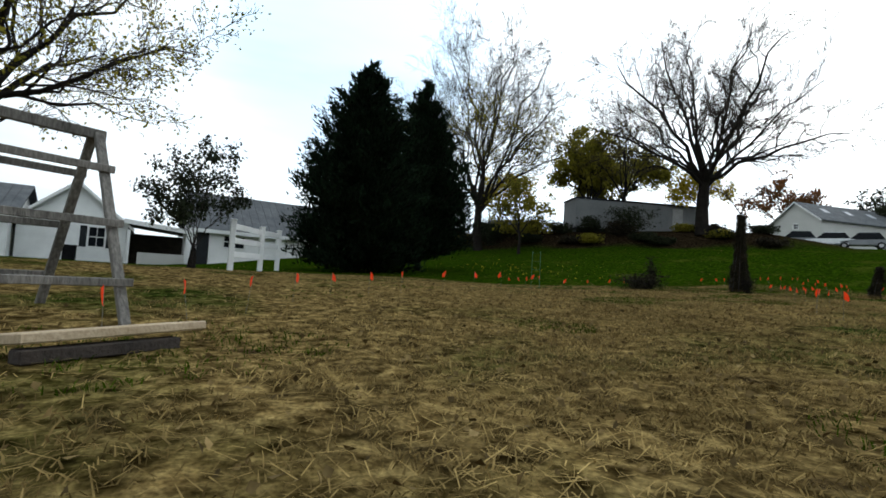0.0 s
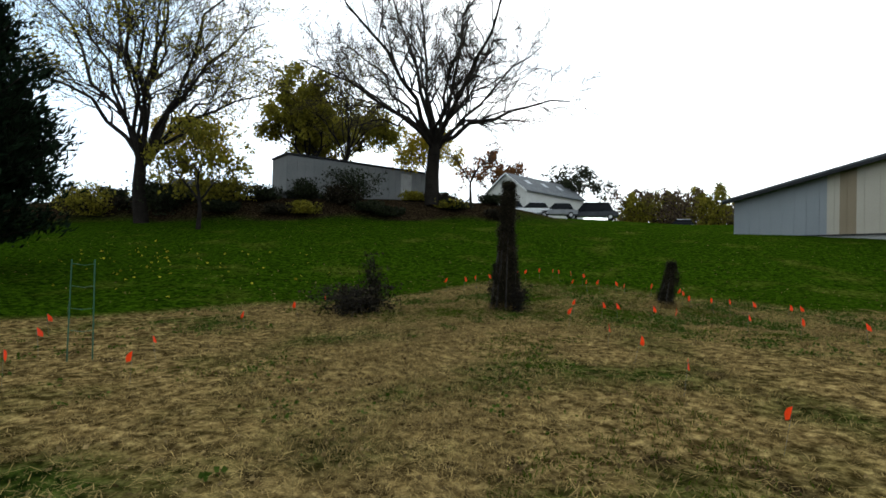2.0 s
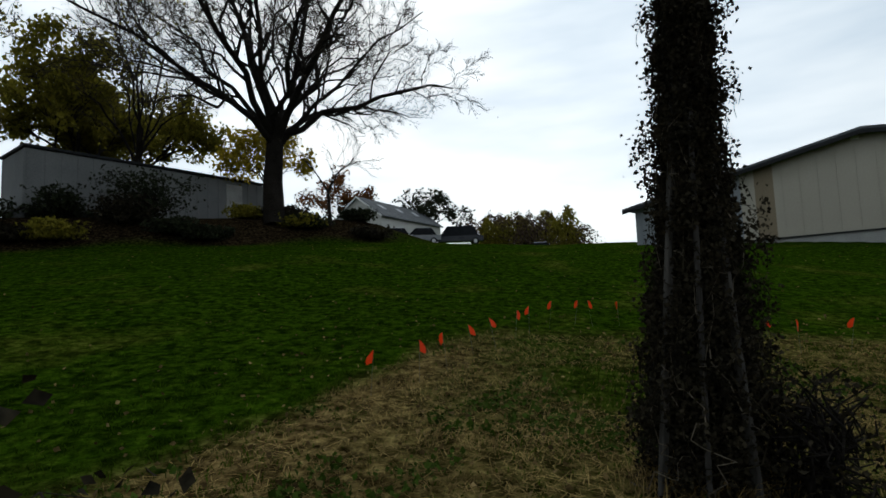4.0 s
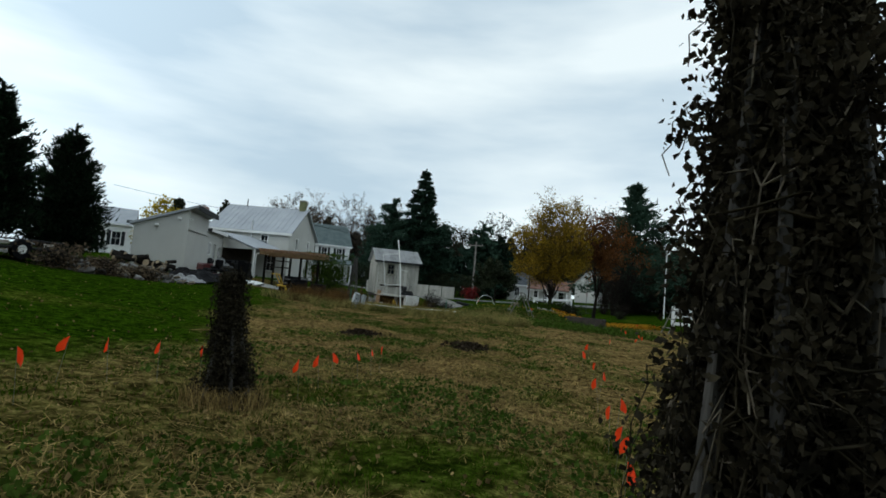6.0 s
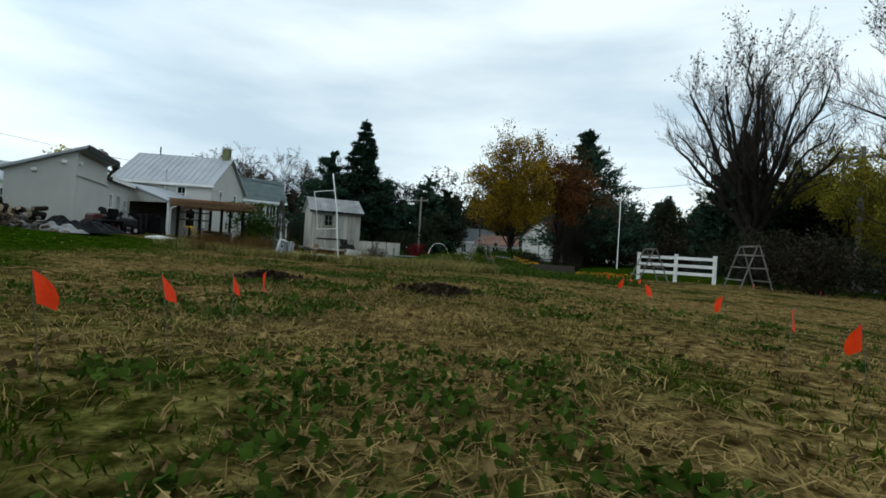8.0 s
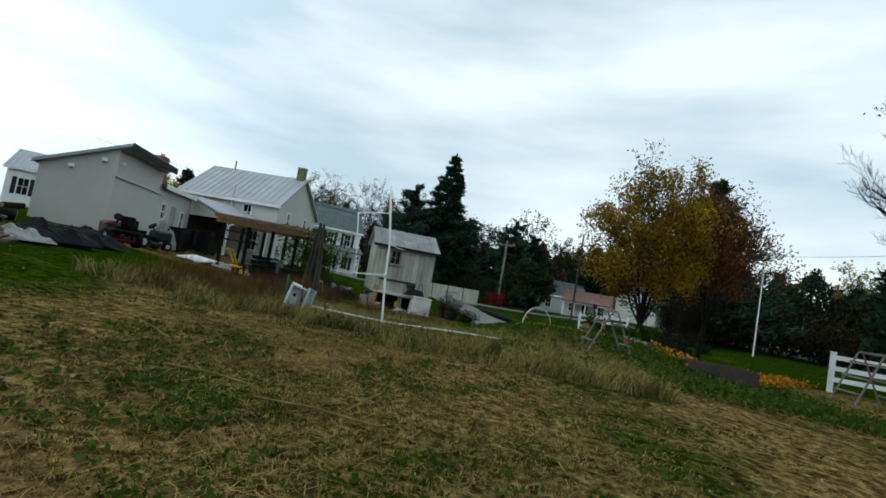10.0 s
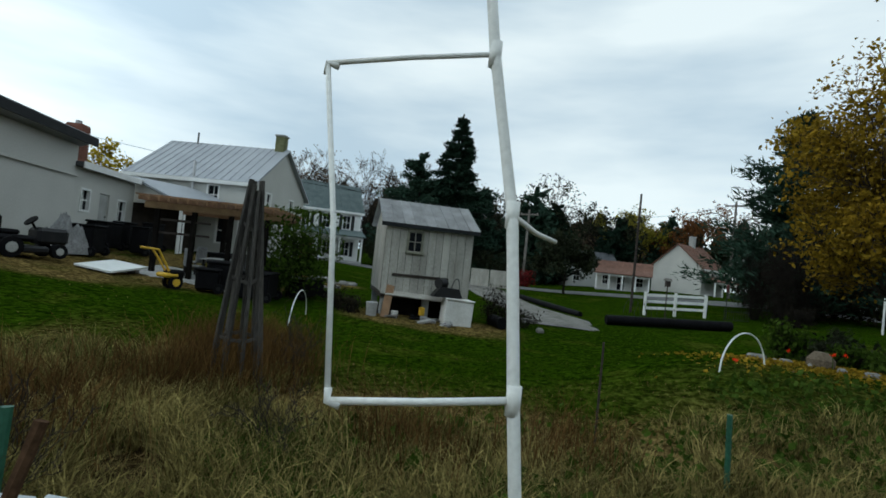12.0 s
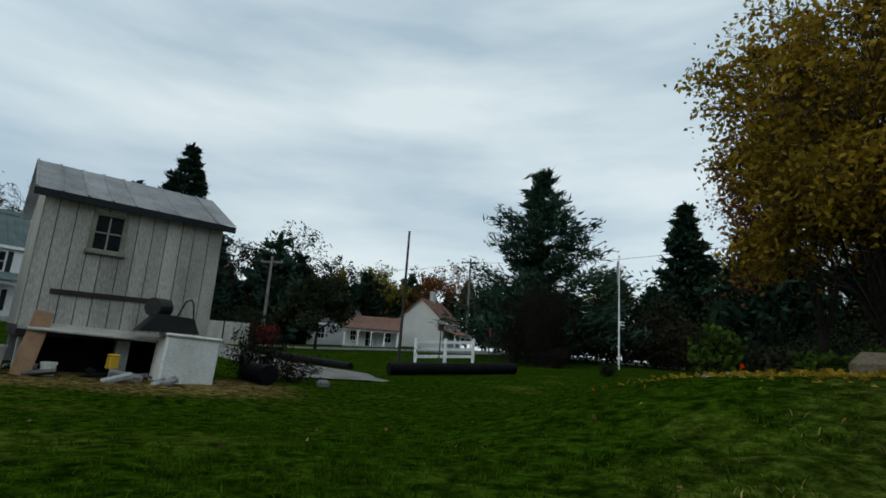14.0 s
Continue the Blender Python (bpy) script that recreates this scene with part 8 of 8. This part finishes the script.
rng = np.random.default_rng(17)
xy = np.concatenate([scatter_near(rng, 250000, 2.2, None, 14), scatter_near(rng, 70000, 4.5, None, 8)])
share = lawn_share(xy[:, 0], xy[:, 1])
tone = ground_noise(xy, 1.9, 3.0)
is_green = (rng.random(len(xy)) < share) | ((tone > np.where(xy[:, 1] < 0.5, 0.36, 0.16)) & (rng.random(len(xy)) < 0.75))
v, f = blades(rng, xy[~is_green], 0.038, 1.5, 0.0032)
tagged(raw("dry_grass", v, f, M["straw"]), "dry straw-coloured cut grass over the field", "grass", kind="stuff")
v, f = blades(rng, xy[is_green], 0.042, 0.9, 0.0032)
tagged(raw("green_grass", v, f, M["blade"]), "short green lawn grass", "grass", kind="stuff")

# loose straw lying on the field
xy = np.concatenate([scatter_near(rng, 90000, 1.6), scatter_near(rng, 40000, 3.6)])
xy = xy[lawn_share(xy[:, 0], xy[:, 1]) < 0.5]
n = len(xy)
a = rng.uniform(0, 2 * math.pi, n)
L = rng.uniform(0.03, 0.10, n) * np.where(rng.random(n) < 0.12, 2.4, 1.0)
d = np.stack([np.cos(a) * L, np.sin(a) * L], 1)
w = np.stack([-np.sin(a), np.cos(a)], 1) * 0.0022
lift = rng.uniform(0.004, 0.03, (n, 2))
ends = [(xy - w, 0), (xy + w, 0), (xy + d + w * 0.6, 1), (xy + d - w * 0.6, 1)]
v = np.stack([np.column_stack([e, ground_z(e[:, 0], e[:, 1]) + lift[:, k] + 0.002]) for e, k in ends], 1).reshape(-1, 3)
f = np.arange(n * 4).reshape(-1, 4)
tagged(raw("loose_straw", v, f, M["straw"]), "loose dead straw lying over the field", "straw", kind="stuff")

# broad low weeds in the field
xy = scatter_near(rng, 100000, 2.6, (16.0, 38.0), 10)
tone = 0.38 * ground_noise(xy, 0.40, 8.0) + 0.85 * ground_noise(xy, 1.5, 21.0) - 0.12 * (1 - step(0.0, 3.0, xy[:, 1]))
xy = xy[(tone > 0.08) & (rng.random(len(xy)) < 0.8) & (lawn_share(xy[:, 0], xy[:, 1]) < 0.6)]
p = np.column_stack([xy, ground_z(xy[:, 0], xy[:, 1]) + rng.uniform(0.005, 0.035, len(xy))])
v, f = leaf_cards(p, 0.036, rng, droop=-0.15, slim=0.8)
tagged(raw("low_weeds", v, f, M["weed"]), "broad-leaved green weeds in the dry field", "weeds", kind="stuff")

# fallen leaves
xy = np.concatenate([scatter_near(rng, 9000, 2.4, (0.0, 35.0)), np.column_stack([rng.uniform(-16, 30, 2600), rng.uniform(-12, 20, 2600)])])
p = np.column_stack([xy, ground_z(xy[:, 0], xy[:, 1]) + 0.02])
v, f = leaf_cards(p, 0.036, rng, droop=0.0, slim=0.8)
k = np.repeat(p[:, 2], 4)
v[:, 2] = k + np.clip(v[:, 2] - k, -0.012, 0.03)
tagged(raw("fallen_leaves", v, f, M["fallen"]), "pale dry leaves fallen on the grass", "leaves", kind="stuff")

xy = np.column_stack([27.4 + rng.normal(0, 0.8, 2600), 0.9 + rng.normal(0, 0.9, 2600)])
p = np.column_stack([xy, ground_z(xy[:, 0], xy[:, 1]) + 0.025])
v, f = leaf_cards(p, 0.062, rng, droop=0.0, slim=0.9)
k = np.repeat(p[:, 2], 4)
v[:, 2] = k + np.clip(v[:, 2] - k, -0.012, 0.04)
tagged(raw("maple_leaf_litter", v, f, M["maple_leaf"]), "golden leaves lying thick under the maple", "leaves", kind="stuff")

xy = np.column_stack([-7.0 + rng.normal(0, 3.0, 130), 3.0 + rng.normal(0, 1.5, 130)])
p = np.column_stack([xy, ground_z(xy[:, 0], xy[:, 1]) + 0.03])
v, f = leaf_cards(p, 0.07, rng, droop=0.0, slim=0.9)
k = np.repeat(p[:, 2], 4)
v[:, 2] = k + np.clip(v[:, 2] - k, -0.012, 0.04)
tagged(raw("yellow_leaf_litter", v, f, M["yellow_leaf"]), "yellow leaves fallen on the lawn below the bank", "leaves", kind="stuff")

# dead grass left standing round the trellis feet
n = 2600
c = np.array([(3.30, 3.09), (5.82, 5.31)])[rng.integers(0, 2, n)]
a, r = rng.uniform(0, 2 * math.pi, n), np.abs(rng.normal(0.17, 0.08, n))
v, f = blades(rng, c + np.stack([np.cos(a) * r, np.sin(a) * r], 1), 0.15, 0.7, 0.0026)
tagged(raw("trellis_grass", v, f, M["straw"]), "dead brown grass standing round the trellis feet", "grass", kind="stuff")
# orange and yellow flowers and leaves along the garden's far edge
n = 2600
u = rng.uniform(0, 1, n)
xy = np.column_stack([25.6 + 5.0 * u + rng.normal(0, 0.45, n), -0.9 - 5.2 * u + rng.normal(0, 0.45, n)])
p = np.column_stack([xy, ground_z(xy[:, 0], xy[:, 1]) + rng.uniform(0.02, 0.20, n)])
v, f = leaf_cards(p, 0.085, rng, droop=0.0, slim=0.9)
tagged(raw("flower_strip", v, f, M["flower_leaf"]), "orange and yellow flowers and leaves along the bed", "flowers", kind="stuff")

# tall weeds round the pipe gate
n = 95000
xy = np.column_stack([rng.normal(21.9, 1.6, n), rng.uniform(1.6, 10.6, n)])
xy = xy[rng.integers(0, n // 9, n)] + rng.normal(0, 0.05, (n, 2))
tone = ground_noise(xy, 0.9, 5.0)
keep = (tone > -0.25) & ((xy[:, 0] < 23.5) | (xy[:, 1] > 8.2) | (xy[:, 1] < 4.4)) & (np.abs(xy[:, 0] - 21.9) < 3.0) & (np.hypot(xy[:, 0] - 19.4, xy[:, 1] - 6.3) > 0.7)
xy, tone = xy[keep], tone[keep]
dry = rng.random(len(xy)) < np.clip(0.82 - 1.3 * tone, 0.4, 0.96)
v, f = blades(rng, xy[dry], 0.29, 0.85, 0.0050)
tagged(raw("tall_dry_grass", v, f, M["hay"]), "tall dead grass in the weed strip", "grass", kind="stuff")
v, f = blades(rng, xy[~dry], 0.22, 0.9, 0.006)
tagged(raw("tall_weeds", v, f, M["weed"]), "green weeds in the strip round the pipe gate", "weeds", kind="stuff")
n = 12000
xy = np.column_stack([rng.normal(22.2, 0.9, n), rng.uniform(2.6, 7.2, n)])
tone = ground_noise(xy, 0.8, 11.0)
xy = xy[(tone > 0.08) & (np.hypot(xy[:, 0] - 19.4, xy[:, 1] - 6.3) > 0.9)]
p = np.column_stack([xy, ground_z(xy[:, 0], xy[:, 1]) + rng.uniform(0.02, 0.20, len(xy))])
v, f = leaf_cards(p, 0.085, rng, droop=0.2, slim=0.8)
tagged(raw("broad_weeds", v, f, M["weed"]), "dark broad-leaved weeds behind the pipe gate", "weeds", kind="stuff")
n = 9000
xy = np.column_stack([rng.uniform(20.5, 25.8, n), rng.uniform(-3.5, 3.6, n)])
p = np.column_stack([xy, ground_z(xy[:, 0], xy[:, 1]) + rng.uniform(0.02, 0.20, n) * (0.4 + rng.random(n))])
v, f = leaf_cards(p, 0.08, rng, droop=0.1, slim=0.7)
tagged(raw("garden_weeds", v, f, M["weed"]), "tangled weeds in the garden bed", "weeds", kind="stuff")
# rusty dead stalks in clumps
cl = np.array([(23.9, 8.4), (24.2, 8.9), (23.7, 8.7), (20.7, 9.0), (21.2, 9.6), (21.9, 8.8), (20.4, 8.4), (22.6, 9.3), (21.6, 10.2), (23.4, 9.0), (24.7, 8.7), (25.3, 8.6), (22.9, 6.8), (23.2, 5.6), (20.2, 9.7), (25.0, 8.9), (25.3, 9.2), (24.9, 9.25), (24.6, 9.0), (25.2, 8.7)])
n = 7500
k = rng.integers(0, len(cl), n)
xy = cl[k] + rng.normal(0, 0.26, (n, 2))
v, f = blades(rng, xy, 0.62, 0.55, 0.0035)
tagged(raw("rusty_weeds", v, f, M["rust_weed"]), "rusty brown dead weeds in clumps", "weeds", kind="stuff")
for i in range(14):
    x, y = 15.0 + rnd.uniform(-6, 5), 5.0 + rnd.uniform(-1.5, 2.5)
    L = rnd.uniform(0.3, 0.9)
    t = thing("dry_stalk", frame_at(x, y, rnd.uniform(0, 180)), "pale dry corn stalk lying on the field", "stalk", "dry stalks")
    part("stem", curve_tube([(-L / 2, 0, 0.02), (0, 0.04, 0.05), (L / 2, 0, 0.02)], 0.008, 5), M["straw"], t)
